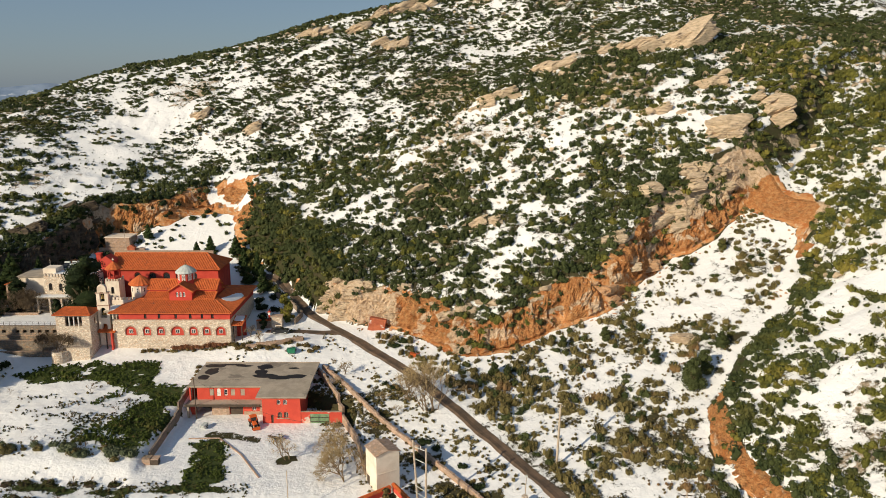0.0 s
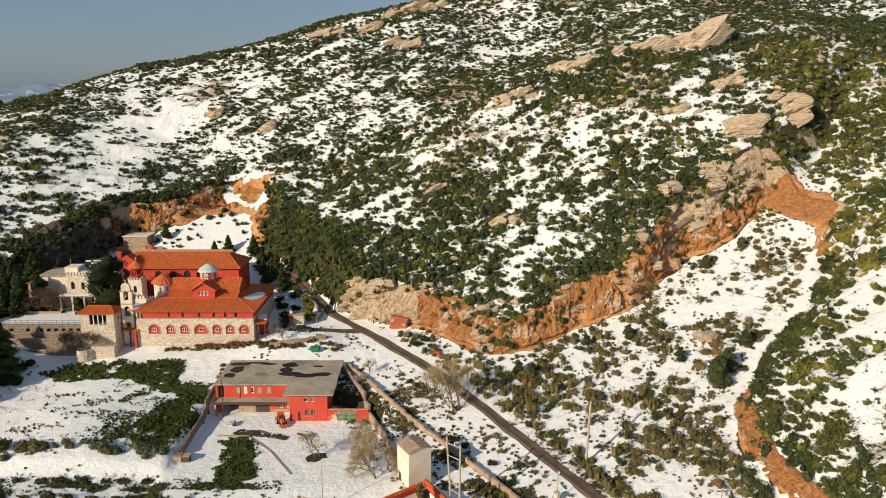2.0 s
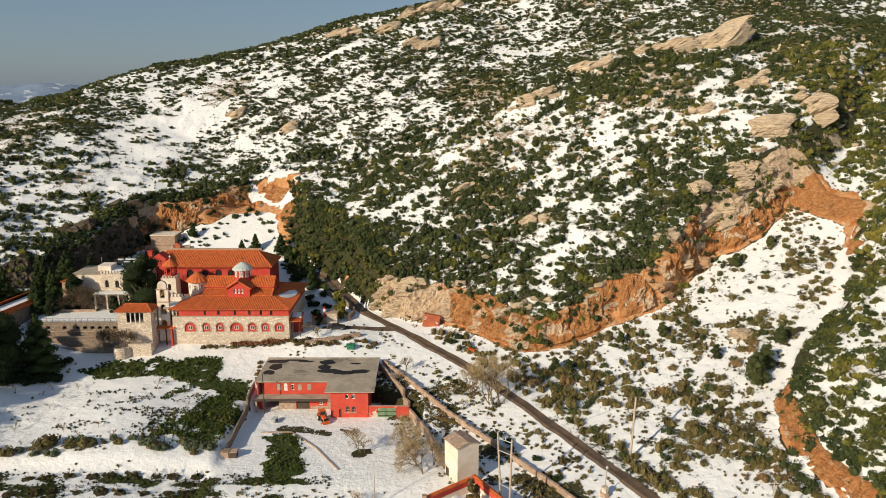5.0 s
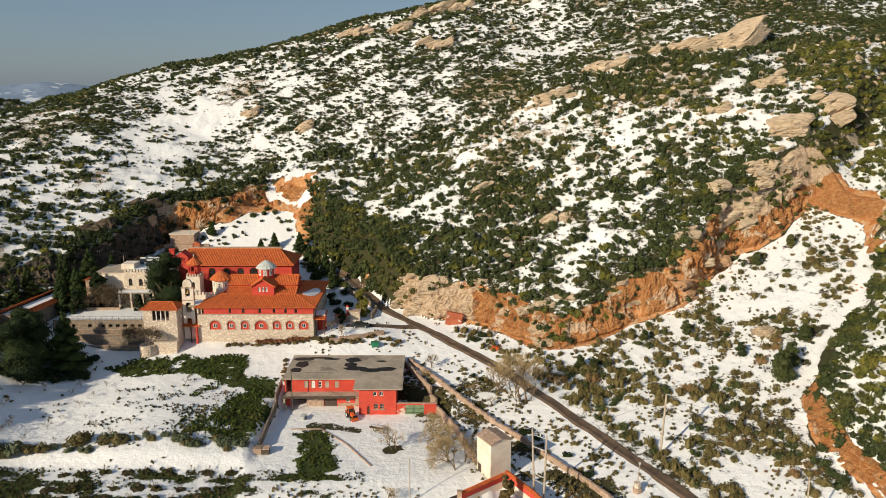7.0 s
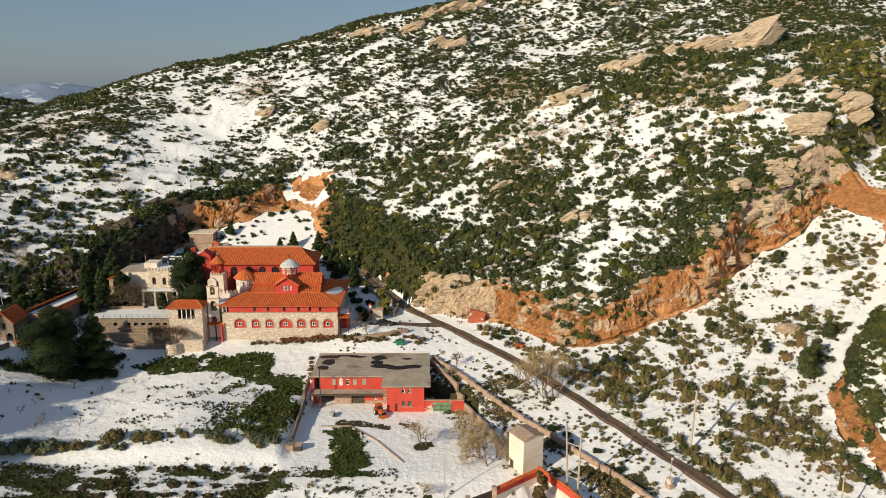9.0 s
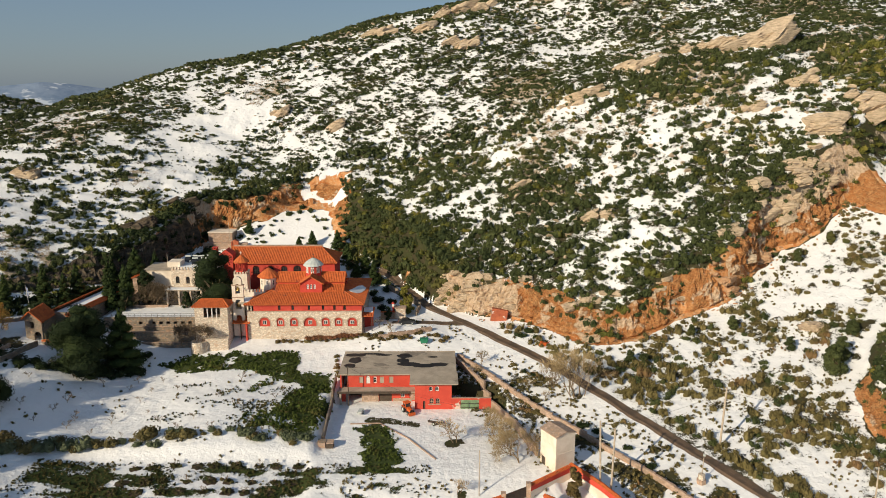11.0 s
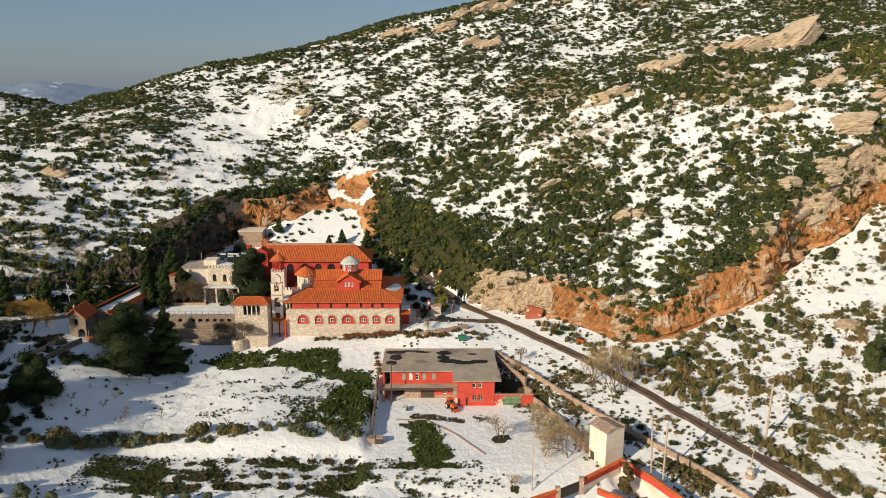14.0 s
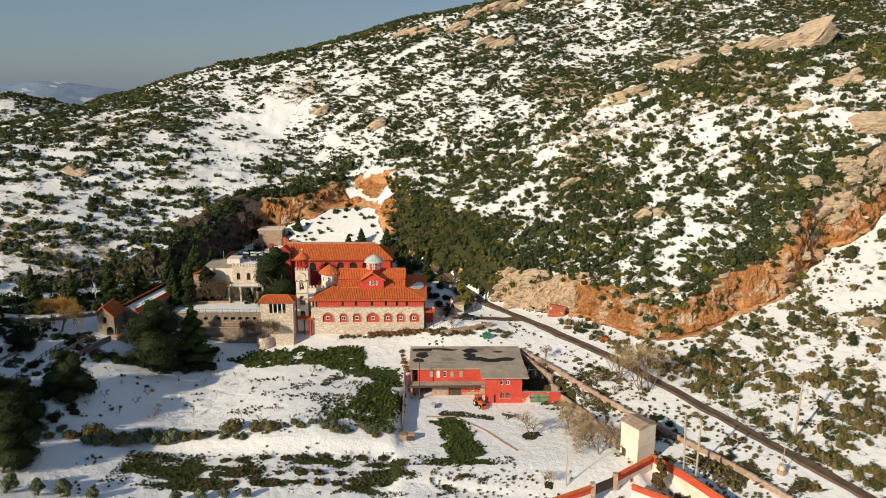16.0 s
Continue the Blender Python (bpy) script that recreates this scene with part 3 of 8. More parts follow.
def snow_cover(parent, x0, x1, y0, y1, z, thick=0.18, name="snow_layer"):
    """A soft, uneven layer of snow on a flat top."""
    nx, ny = max(2, int((x1 - x0) / 0.6)), max(2, int((y1 - y0) / 0.6))
    bm = bmesh.new()
    rows = []
    for j in range(ny + 1):
        row = []
        for i in range(nx + 1):
            x, y = x0 + (x1 - x0) * i / nx, y0 + (y1 - y0) * j / ny
            rim = i in (0, nx) or j in (0, ny)
            row.append(bm.verts.new((x, y, z if rim else z + thick * (0.6 + 0.6 * noise.noise((x * 0.8, y * 0.8, z))))))
        rows.append(row)
    for j in range(ny):
        for i in range(nx):
            bm.faces.new((rows[j][i], rows[j][i + 1], rows[j + 1][i + 1], rows[j + 1][i]))
    ob = part(name, bm, SNOW, parent)
    for p in ob.data.polygons:
        p.use_smooth = True
    return ob

# ---- the ground ----
def steps(*runs):
    """Grid lines: (from, to, step) runs, end to end."""
    out = []
    for a, b, s in runs:
        n = max(1, round((b - a) / s))
        out += [a + (b - a) * k / n for k in range(n)]
    return np.array(out + [runs[-1][1]], float)


def grown(x, y):
    """How thickly scrub grows, from 0 to 1."""
    u, v = x * 0.94 + 0.34 * y, -0.34 * x + 0.94 * y
    c = 0.60 + 0.50 * fbm(u * 0.7, v * 1.2, 4.4, 3, 11) + 0.20 * fbm(x, y, 24, 2, 13)
    c = c - 0.24 * np.exp(-(((x + 112) / 20) ** 2 + ((y - 298) / 28) ** 2)) - 0.10 * np.exp(-(((x + 150) / 40) ** 2 + ((y - 250) / 25) ** 2))
    c = c + 0.14 * np.exp(-(((x + 28) / 34) ** 2 + ((y - 195) / 15) ** 2)) + 0.10 * smooth(14, 4, cut_distance(x, y)) * smooth(30, 0, x)
    c = c + 0.06 * smooth(20, 60, x) * smooth(195, 215, y) - 0.03 * smooth(-112, -130, x) * smooth(250, 215, y)
    c = c + 0.04 * smooth(-70, -30, x) * smooth(285, 240, y) + -0.06 * smooth(-2, 6, x - 50 - 0.4 * np.maximum(y - 120, 0)) * smooth(200, 150, y)
    c = c + 0.5 * smooth(-64, -58, x) * smooth(-24, -33, x) * smooth(176, 182, y) * smooth(13, 7, cut_distance(x, y))
    c = c + 0.12 * smooth(255, 285, y) * smooth(-0.2, 0.25, fbm(x, y, 60, 2, 14) + 0.35)
    c = c + 0.20 * smooth(17, 6, cut_distance(x, y)) * smooth(-6, 4, x) * smooth(54, 44, x)
    return np.clip(c, 0, 1)


FIELD_GREEN = [(-99, 158.5), (-91, 163.5), (-78.5, 162.5), (-66, 163), (-64, 155), (-57.5, 152), (-56.2, 143), (-56.2, 131), (-59.5, 124.5), (-63, 127.5), (-71.5, 127.5), (-72, 133), (-66.5, 137), (-63.2, 148), (-69, 150.5), (-72.5, 143), (-73.5, 144), (-71.5, 151.5), (-79, 154), (-90, 155.5)]
YARD_GREEN = [(-49.5, 133.5), (-45.5, 135), (-42, 131.5), (-40.2, 128), (-39.5, 120), (-40.8, 116.4), (-44.8, 116.4), (-46.8, 119.6), (-55, 116.8), (-55, 119.4), (-47.2, 121), (-47.8, 124), (-49.3, 127)]


def gully(x, y):
    """How thick the brown scrub stands between the track and the dug slope."""
    d = cut_distance(x, y)
    side = smooth(1.5, 4.0, (x - 2.9) * 0.84 + (y - 136.7) * 0.54)
    low_part = np.exp(-((((x - 30) * 0.5 + (y - 128) * 0.87) / 15) ** 2))
    c = (0.17 + 0.16 * smooth(140, 160, y) + 0.42 * fbm(x, y, 6, 3, 90) + 0.22 * low_part) * side
    strip = smooth(4, 2.5, np.abs((x - 2.9) * 0.84 + (y - 136.7) * 0.54 - 4.2)) * smooth(150, 140, y)
    return np.clip(np.maximum(c, 0.6 * strip), 0, 1) * smooth(-0.5, -2.5, d)


def ragged(x, y):
    return 5.0 * fbm(x, y, 7, 4, 71) + 4.5 * smooth(0.0, -0.45, fbm(x, y, 4.2, 3, 73))


VERGE = [(-30, 150), (-27, 160), (-14, 158), (2, 138), (14, 118), (20, 105), (-9, 105), (-12, 120)]


def snow_pocket(x, y):
    """Where snow lies on the dug slope behind the monastery."""
    return smooth(0.16, 0.24, fbm(x + 0.8 * y, y * 2.2, 9, 3, 54)) * smooth(228, 234, y) * smooth(-82, -76, x) * smooth(-50, -54, x)


def zones(x, y, z, slope):
    d = cut_distance(x, y)
    hilly = smooth(0.5, 4.0, d)
    grow = grown(x, y)
    snow = (1 - hilly) * (0.92 - 0.2 * smooth(-20, 30, x)) + hilly * (0.86 - 0.42 * grow)
    cliff = smooth(-0.8, 0.8, d + 1.2 * fbm(x, y, 5, 2, 50)) * smooth(5.2, 2.6, d + 1.6 * fbm(x, y, 9, 3, 51) + 2.6 * smooth(40, 44, x) * smooth(90, 100, y) * smooth(170, 160, y)) * smooth(-128, -100, x)
    bank = smooth(72, 78, x) * smooth(194, 186, y) + smooth(47, 52, x) * smooth(172, 160, y) * smooth(131, 139, y)
    cliff = np.maximum(cliff * (1 - 0.85 * np.clip(bank, 0, 1)), scarred(x, y))
    rocky = smooth(0.52, 0.7, 0.5 + 0.5 * fbm(x, y, 26, 4, 61)) * hilly * 0.75
    brush = smooth(-64, -58, x) * smooth(-27, -33, x) * smooth(175, 182, y)
    rocky = np.maximum(rocky, smooth(1.5, 2.2, slope + 0.7 * fbm(x, y, 5, 3, 62)) * hilly) * (1 - brush)
    cliff = cliff * (1 - brush * smooth(-0.7, -0.4, fbm(x, y, 8, 3, 58)))
    foot = smooth(-10, -5, d) * smooth(0.8, -0.5, d) * smooth(-70, -64, x) * smooth(-33, -38, x) * smooth(184, 190, y)
    snow = snow - 0.05 * brush * smooth(16, 8, d) * smooth(0, 2, d)
    orange = cliff * np.clip(0.85 + 0.6 * fbm(x, y, 18, 3, 55) + 0.5 * smooth(78, 82, x) - 0.5 * smooth(-8, -22, x) * smooth(-40, -32, x), 0, 1)
    rag = ragged(x, y)
    green = np.maximum(smooth(1.5, -1.5, signed(x, y, FIELD_GREEN) + 0.4 * rag - 0.4), smooth(1.0, -1.2, signed(x, y, YARD_GREEN) + 0.35 * rag))
    green = green * smooth(-0.62, -0.12, fbm(x * 0.7, y * 1.3, 1.9, 3, 75) + 0.25 * smooth(-68, -62, x) + 0.5 * fbm(x, y, 9, 2, 78))
    rows = smooth(-107, -101, x) * smooth(-34, -40, x) * smooth(105, 108, y) * smooth(120, 117, y)
    orange = np.maximum(orange, foot * (0.5 + 0.8 * fbm(x, y, 7, 3, 52)))
    snow = snow - 0.3 * foot * (0.7 + 0.8 * fbm(x, y, 6, 3, 53))
    green = np.maximum(green, np.clip(rows * (0.52 + 0.2 * smooth(-66, -78, x) * smooth(116, 113, y) + 0.9 * fbm(x * 0.5, y, 2.6, 3, 70)), 0, 1))
    scrub = gully(x, y)
    verge = inside(x, y, VERGE)
    lane = inside(x, y, [(-150, 110), (-150, 160), (-136, 160), (-127, 156), (-121, 146), (-121, 134), (-124, 112)])
    snow = snow - 0.5 * lane * smooth(-0.12, 0.25, fbm(x, y, 4.5, 3, 66))
    snow = snow - 0.42 * verge * smooth(-0.2, 0.35, fbm(x, y, 4.5, 3, 64))
    for cx, cy, r in ((-29.3, 127.0, 2.6), (-28.4, 110.2, 1.6)):
        snow = snow - 0.8 * smooth(1.0, 0.55, np.hypot(x - cx, (y - cy) * 1.2) / r + 0.35 * fbm(x, y, 2, 3, 65))
    snow = snow - 0.36 * scrub - 0.30 * (1 - hilly) * smooth(0.35, 0.75, fbm(x * 0.8, y, 3.2, 3, 72))
    snow = snow - 0.5 * smooth(2.2, 0.8, line_distance(x, y, [(-46, 137.2), (-40.5, 136), (-37, 135)]) + 0.8 * fbm(x, y, 3, 2, 74))
    snow = snow * (1 - smooth(0.4, 0.85, cliff)) * (1 - 0.75 * green)
    snow = snow - 0.6 * smooth(1.15, 1.9, slope + 0.4 * fbm(x, y, 6, 3, 63))
    snow = np.maximum(snow - 0.16 * rocky, 0.95 * cliff * snow_pocket(x, y))
    return np.stack([snow, green, orange, np.maximum(rocky, cliff * 0.95 * (1 - smooth(0.25, 0.5, orange)))], -1)


def build_ground():
    gx = steps((-4800, -1200, 600), (-1200, -400, 80), (-400, -220, 9), (-220, -130, 1.8), (-130, 100, 0.75), (100, 180, 1.5), (180, 400, 11), (400, 1200, 80), (1200, 4800, 600))
    gy = steps((-4800, -1200, 600), (-1200, -300, 90), (-300, 40, 10), (40, 95, 2.5), (95, 250, 0.65), (250, 420, 1.3), (420, 560, 7), (560, 1400, 60), (1400, 4900, 500))
    x, y = np.meshgrid(gx, gy)
    z = ground(x, y)
    sy, sx = np.gradient(z, gy, gx)
    rise = cut_rise(x, y)
    z = z - 0.8 * smooth(0.0, 0.10, rise * (1 - rise)) * smooth(-33, -30, x) * smooth(90, 84, x) * smooth(158, 160, y)
    nx, ny = len(gx), len(gy)
    co = np.stack([x, y, z], -1).reshape(-1, 3)
    i = (np.arange(ny - 1)[:, None] * nx + np.arange(nx - 1)[None]).ravel()
    quads = np.stack([i, i + 1, i + nx + 1, i + nx], -1)
    me = mesh_from("ground", co, quads)
    zone = me.color_attributes.new("zone", "FLOAT_COLOR", "POINT")
    zone.data.foreach_set("color", zones(x, y, z, np.hypot(sx, sy)).reshape(-1).astype(np.float32))
    me.polygons.foreach_set("use_smooth", np.ones(len(quads), bool))
    me.materials.append(GROUND)
    return tagged(new("ground", me), "snow-patched ground with scrubby slope, bare earth cuts and green field", "ground", kind="structure")


def mesh_from(name, co, faces):
    """A mesh from arrays; all faces have as many corners as the array is wide."""
    me = bpy.data.meshes.new(name)
    faces = np.asarray(faces, np.int32)
    n, k = faces.shape
    me.vertices.add(len(co))
    me.vertices.foreach_set("co", np.asarray(co, np.float32).ravel())
    me.loops.add(n * k)
    me.loops.foreach_set("vertex_index", faces.ravel())
    me.polygons.add(n)
    me.polygons.foreach_set("loop_start", np.arange(0, n * k, k, dtype=np.int32))
    me.polygons.foreach_set("use_smooth", np.zeros(n, bool))
    me.update(calc_edges=True)
    return me


build_ground()


def ribbon(name, line, width, lift, material, label, category, step=1.0, kind="structure", wobble=0.25):
    pts = []
    for (ax, ay), (bx, by) in zip(line, line[1:]):
        n = max(1, int(math.hypot(bx - ax, by - ay) / step))
        pts += [(ax + (bx - ax) * k / n, ay + (by - ay) * k / n) for k in range(n)]
    pts = np.array(pts)
    for _ in range(6):
        pts[1:-1] = (pts[:-2] + 2 * pts[1:-1] + pts[2:]) / 4
    t = np.gradient(pts, axis=0)
    t /= np.linalg.norm(t, axis=1)[:, None]
    n = np.stack([-t[:, 1], t[:, 0]], -1)
    across = np.linspace(-1, 1, 7)
    wide = width / 2 * (1 + wobble * fbm(pts[:, 0], pts[:, 1], 6, 3, 8))
    p = pts[:, None, :] + n[:, None, :] * (across[None, :] * wide[:, None])[:, :, None]
    mid = ground(pts[:, 0], pts[:, 1])
    top = np.maximum(ground(p[..., 0], p[..., 1]), mid[:, None]) + lift
    top[:, 0] -= lift + 0.25
    top[:, -1] -= lift + 0.25
    co = np.concatenate([p, top[..., None]], -1).reshape(-1, 3)
    i = (np.arange(len(pts) - 1)[:, None] * 7 + np.arange(6)[None]).ravel()
    me = mesh_from(name, co, np.stack([i, i + 7, i + 8, i + 1], -1)[:, ::-1])
    me.materials.append(material)
    return tagged(new(name, me), label, category, kind=kind)


ribbon("road", [(-25.5, 176.2), (-32, 175.6), (-39, 175.4), (-45, 175.8)], 3.0, 0.08, ASPHALT, "muddy forecourt spur off the narrow track", "road", wobble=0.5)
ribbon("road", ROAD, 2.8, 0.10, ASPHALT, "wet brown narrow track with muddy snowy edges", "road")

# ---- far country ----
def far_hills():
    """A long range of snow-dusted hills many kilometres away, haze painted into their colour."""
    ang = np.radians(np.arange(95, 175, 0.25))
    vs, cols = [], 22
    for a in ang:
        for k in range(cols):
            r = 4000 + 850 * k / (cols - 1)
            x, y = r * math.cos(a), r * math.sin(a)
            peak = 34 + 16 * float(fbm(np.array(x), np.array(y), 900, 3, 5)) + 44 * math.exp(-(((math.degrees(a) - 117.2) / 2.7) ** 2))
            z = -330 + (330 + peak) * (k / (cols - 1)) ** 0.8 + 15 * float(fbm(np.array(x), np.array(y), 260, 3, 6))
            vs.append((x, y, z))
    n = len(ang)
    i = (np.arange(n - 1)[:, None] * cols + np.arange(cols - 1)[None]).ravel()
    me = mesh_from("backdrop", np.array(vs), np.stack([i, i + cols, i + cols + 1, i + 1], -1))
    # Blue and pale tones hold the haze of distance; the pale flecks are snow.
    me.materials.append(surface("haze_painted_hills", (0.15, 0.215, 0.32), (0.22, 0.285, 0.39), 75.0, 1.0, fine=0.12, relief=0.0, stain=(0.50, 0.55, 0.62), stain_at=(0.55, 0.60)))
    return tagged(new("backdrop", me), "distant hills dusted with snow, blue haze painted into their colour", "hills", kind="structure")


far_hills()

# ---- scrub on the slopes ----
def tuft_cloud(rng, points, normals, size, spread=0.7):
    """Bent little leaf sprays, two triangles each, round the points given. Returns vertices and triangles."""
    n = len(points)
    a = rng.normal(size=(n, 3))
    a /= np.linalg.norm(a, axis=1)[:, None]
    nor = normals + spread * a
    nor /= np.linalg.norm(nor, axis=1)[:, None]
    u = np.cross(nor, rng.normal(size=(n, 3)))
    u /= np.linalg.norm(u, axis=1)[:, None]
    v = np.cross(nor, u)
    s = (size * rng.uniform(0.55, 1.35, n))[:, None]
    quad = np.stack([points - u * s * 0.9, points - v * s * 0.55 - nor * s * 0.15, points + u * s * 0.9 + nor * s * 0.3, points + v * s * 0.6], 1).reshape(-1, 3)
    i = np.arange(n)[:, None] * 4
    return quad, np.concatenate([i + [[0, 1, 2]], i + [[0, 2, 3]]])


def shrub_template(rng, tufts, lobes=5, size=0.2, flat=0.62):
    """A dome of several leafy lobes about one metre in radius, with a dark core."""
    centre = np.stack([rng.uniform(-0.55, 0.55, lobes), rng.uniform(-0.55, 0.55, lobes), rng.uniform(0.12, 0.45, lobes)], -1)
    radius = rng.uniform(0.34, 0.6, lobes)
    vs, fs, base = [], [], 0
    for c, r in zip(centre, radius):
        bm = bmesh.new()
        bmesh.ops.create_icosphere(bm, subdivisions=1, radius=r * 0.74)
        co = np.array([v.co for v in bm.verts]) * rng.uniform(0.8, 1.15, (len(bm.verts), 1)) * [1, 1, flat * 1.2] + c
        tri = np.array([[v.index for v in f.verts] for f in bm.faces])
        bm.free()
        tri = tri[co[tri][:, :, 2].mean(1) > 0.0]
        vs.append(co)
        fs.append(tri + base)
        base += len(co)
    which = rng.integers(0, lobes, tufts)
    d = rng.normal(size=(tufts, 3))
    d[:, 2] = np.abs(d[:, 2]) * 0.9 - 0.15
    d /= np.linalg.norm(d, axis=1)[:, None]
    p = centre[which] + d * radius[which][:, None] * [1, 1, flat * 1.2] * rng.uniform(0.9, 1.18, (tufts, 1))
    q, t = tuft_cloud(rng, p, d, size)
    vs.append(q)
    fs.append(t + base)
    return np.concatenate(vs), np.concatenate(fs)


def scatter(name, templates, spots, material, label, category, rng):
    """One mesh of many copies: spots are rows of x, y, z, radius, height factor."""
    vs, fs, base = [], [], 0
    for x, y, z, r, tall in spots:
        co, tri = templates[rng.integers(len(templates))]
        a = rng.uniform(0, 2 * math.pi)
        c, s = math.cos(a) * r, math.sin(a) * r
        k = rng.uniform(0.8, 1.25)
        vs.append(np.stack([x + k * (co[:, 0] * c - co[:, 1] * s), y + (co[:, 0] * s + co[:, 1] * c) / k, z + co[:, 2] * r * tall], -1))
        fs.append(tri + base)
        base += len(co)
    me = mesh_from(name, np.concatenate(vs), np.concatenate(fs))
    me.materials.append(material)
    return tagged(new(name, me), label, category, kind="stuff")


def hill_spots(rng, x0, x1, y0, y1, pitch, test, size):
    gx, gy = np.meshgrid(np.arange(x0, x1, pitch), np.arange(y0, y1, pitch))
    x = (gx + rng.uniform(-0.5, 0.5, gx.shape) * pitch).ravel()
    y = (gy + rng.uniform(-0.5, 0.5, gx.shape) * pitch).ravel()
    keep = test(x, y, rng.uniform(-0.5, 0.5, x.shape))
    x, y = x[keep], y[keep]
    r = size * (0.55 + 0.75 * grown(x, y)) * rng.uniform(0.65, 1.3, len(x))
    z = ground(x, y) - 0.12 * r
    return np.stack([x, y, z, r, rng.uniform(0.9, 1.6, len(x)) * np.where(y > 260, 0.68, 1)], -1)


rng = np.random.default_rng(5)
FAR_SHRUBS = [shrub_template(rng, 30, 3, 0.26, 0.68) for _ in range(9)]
WINTER_SHRUBS = [shrub_template(rng, 95, 7, 0.125, 0.95) for _ in range(9)]
NEAR_SHRUBS = [shrub_template(rng, 70, 5, 0.165, 0.72) for _ in range(9)]


def on_hill(x, y, chance):
    brush = (x > -62) & (x < -30) & (y > 178)
    return (cut_distance(x, y) > np.where(brush, 0.6, 2.6 + 1.2 * (chance > 0.15) - 2.6 * (fbm(x, y, 7, 2, 57) > 0.28))) & (scarred(x, y) < 0.2) & (grown(x, y) + 0.42 * chance > 0.54)


def visible_wedge(x, y):
    return (x > -0.63 * y - 60) & (x < 0.62 * y + 7)


def in_gully(x, y, chance):
    return (gully(x, y) + 0.5 * chance > 0.46) & (line_distance(x, y, ROAD) > 2.6)


spots = hill_spots(rng, -260, 175, 315, 430, 2.25, lambda x, y, c: on_hill(x, y, c) & visible_wedge(x, y), 1.45)
spots = np.concatenate([spots, hill_spots(rng, -400, -285, 470, 540, 4.5, on_hill, 2.6)])
scatter("crest_scrub", [shrub_template(rng, 12, 2, 0.42) for _ in range(7)], spots, LEAF_HILL, "dark olive scrub between snow patches below the crest", "shrubs", rng)
spots = hill_spots(rng, -260, 175, 250, 315, 2.1, lambda x, y, c: on_hill(x, y, c) & visible_wedge(x, y), 1.35)
scatter("hill_scrub", FAR_SHRUBS, spots, LEAF_HILL, "dark olive-green evergreen scrub between snow patches on the upper slope", "shrubs", rng)
spots2 = hill_spots(rng, -215, 160, 96, 250, 1.95, lambda x, y, c: on_hill(x, y, c) & visible_wedge(x, y), 1.32)
brushy = lambda x, y, c: (x > -64) & (x < -27) & (y > 176) & (cut_distance(x, y) > np.where(x < -37, -3.5, 0.4)) & (line_distance(x, y, ROAD) > 2.6) & (cut_distance(x, y) < 13) & (fbm(x, y, 6, 2, 59) + c > -0.62 + 0.62 * smooth(4, 11, cut_distance(x, y)))
craggy = lambda x, y, c: (x > 34) & (x < 86) & (y > 165) & (cut_distance(x, y) > 2.6) & (cut_distance(x, y) < 15) & (scarred(x, y) < 0.3) & (fbm(x, y, 5, 2, 57) + 0.6 * c > 0.05)
spots2 = np.concatenate([spots2, hill_spots(rng, -66, -24, 176, 250, 1.45, brushy, 1.15), hill_spots(rng, 34, 86, 165, 225, 1.7, craggy, 1.35)])
# Mostly right-slope shrubs take the leaf colour brightened for sun.
sunny = rng.uniform(size=len(spots2)) < 0.12 + 0.6 * smooth(0, 12, spots2[:, 0] - 45 - 0.35 * np.maximum(spots2[:, 1] - 110, 0))
scatter("slope_scrub", NEAR_SHRUBS, spots2[~sunny], LEAF_HILL, "dense dark green evergreen scrub on the lower snowy slope", "shrubs", rng)
scatter("olive_scrub", NEAR_SHRUBS, spots2[sunny], LEAF_SUNNY, "yellowish olive-green scrub beside the gully, sunlight partly in its colour", "shrubs", rng)
dots = lambda x, y, c: (cut_distance(x, y) > 1.5) & (scarred(x, y) < 0.2) & visible_wedge(x, y) & (grown(x, y) + 0.22 * fbm(x, y, 2.5, 2, 16) + 0.75 * c > 0.60)
SMALL_SHRUBS = [shrub_template(rng, 14, 1, 0.36, 0.8) for _ in range(8)]
scatter("small_scrub", SMALL_SHRUBS, hill_spots(rng, -215, 160, 98, 320, 1.55, dots, 0.52), LEAF_HILL, "small olive shrubs dotted through the slope snow", "shrubs", rng)
spots = hill_spots(rng, -30, 90, 98, 196, 1.4, in_gully, 0.95)
half = rng.uniform(size=len(spots)) < 0.8
scatter("gully_scrub", WINTER_SHRUBS, spots[half], LEAF_GULLY, "brown and olive winter scrub in the snowy gully", "shrubs", rng)
scatter("gully_bushes", NEAR_SHRUBS, spots[~half], LEAF_HILL, "dark green bushes among the gully snow", "shrubs", rng)


def sprinkled(x, y, chance):
    """Small plants that stick out of the snow of the lower land."""
    clear = (line_distance(x, y, ROAD) > 2.4) & (cut_distance(x, y) < -1.5)
    yard = inside(x, y, [(-56, 118), (-56, 163), (-32, 152), (-15.5, 121), (-13, 112)])
    taken = inside(x, y, [(-118, 163), (-118, 215), (-46, 215), (-46, 168), (-80, 163)])
    return clear & ~yard & ~taken & (fbm(x, y, 4, 3, 33) + 0.6 * chance > 0.20 + 0.25 * smooth(-50, -60, x) - 0.12 * inside(x, y, VERGE) - 0.14 * smooth(6, 12, x))


TINY = [shrub_template(rng, 18, 2, 0.42, 0.8) for _ in range(5)]
spots = hill_spots(rng, -125, 60, 97, 178, 1.25, sprinkled, 0.34)
scatter("snow_tufts", TINY, spots, LEAF_GULLY, "small dry tufts sticking out of the snow", "plants", rng)


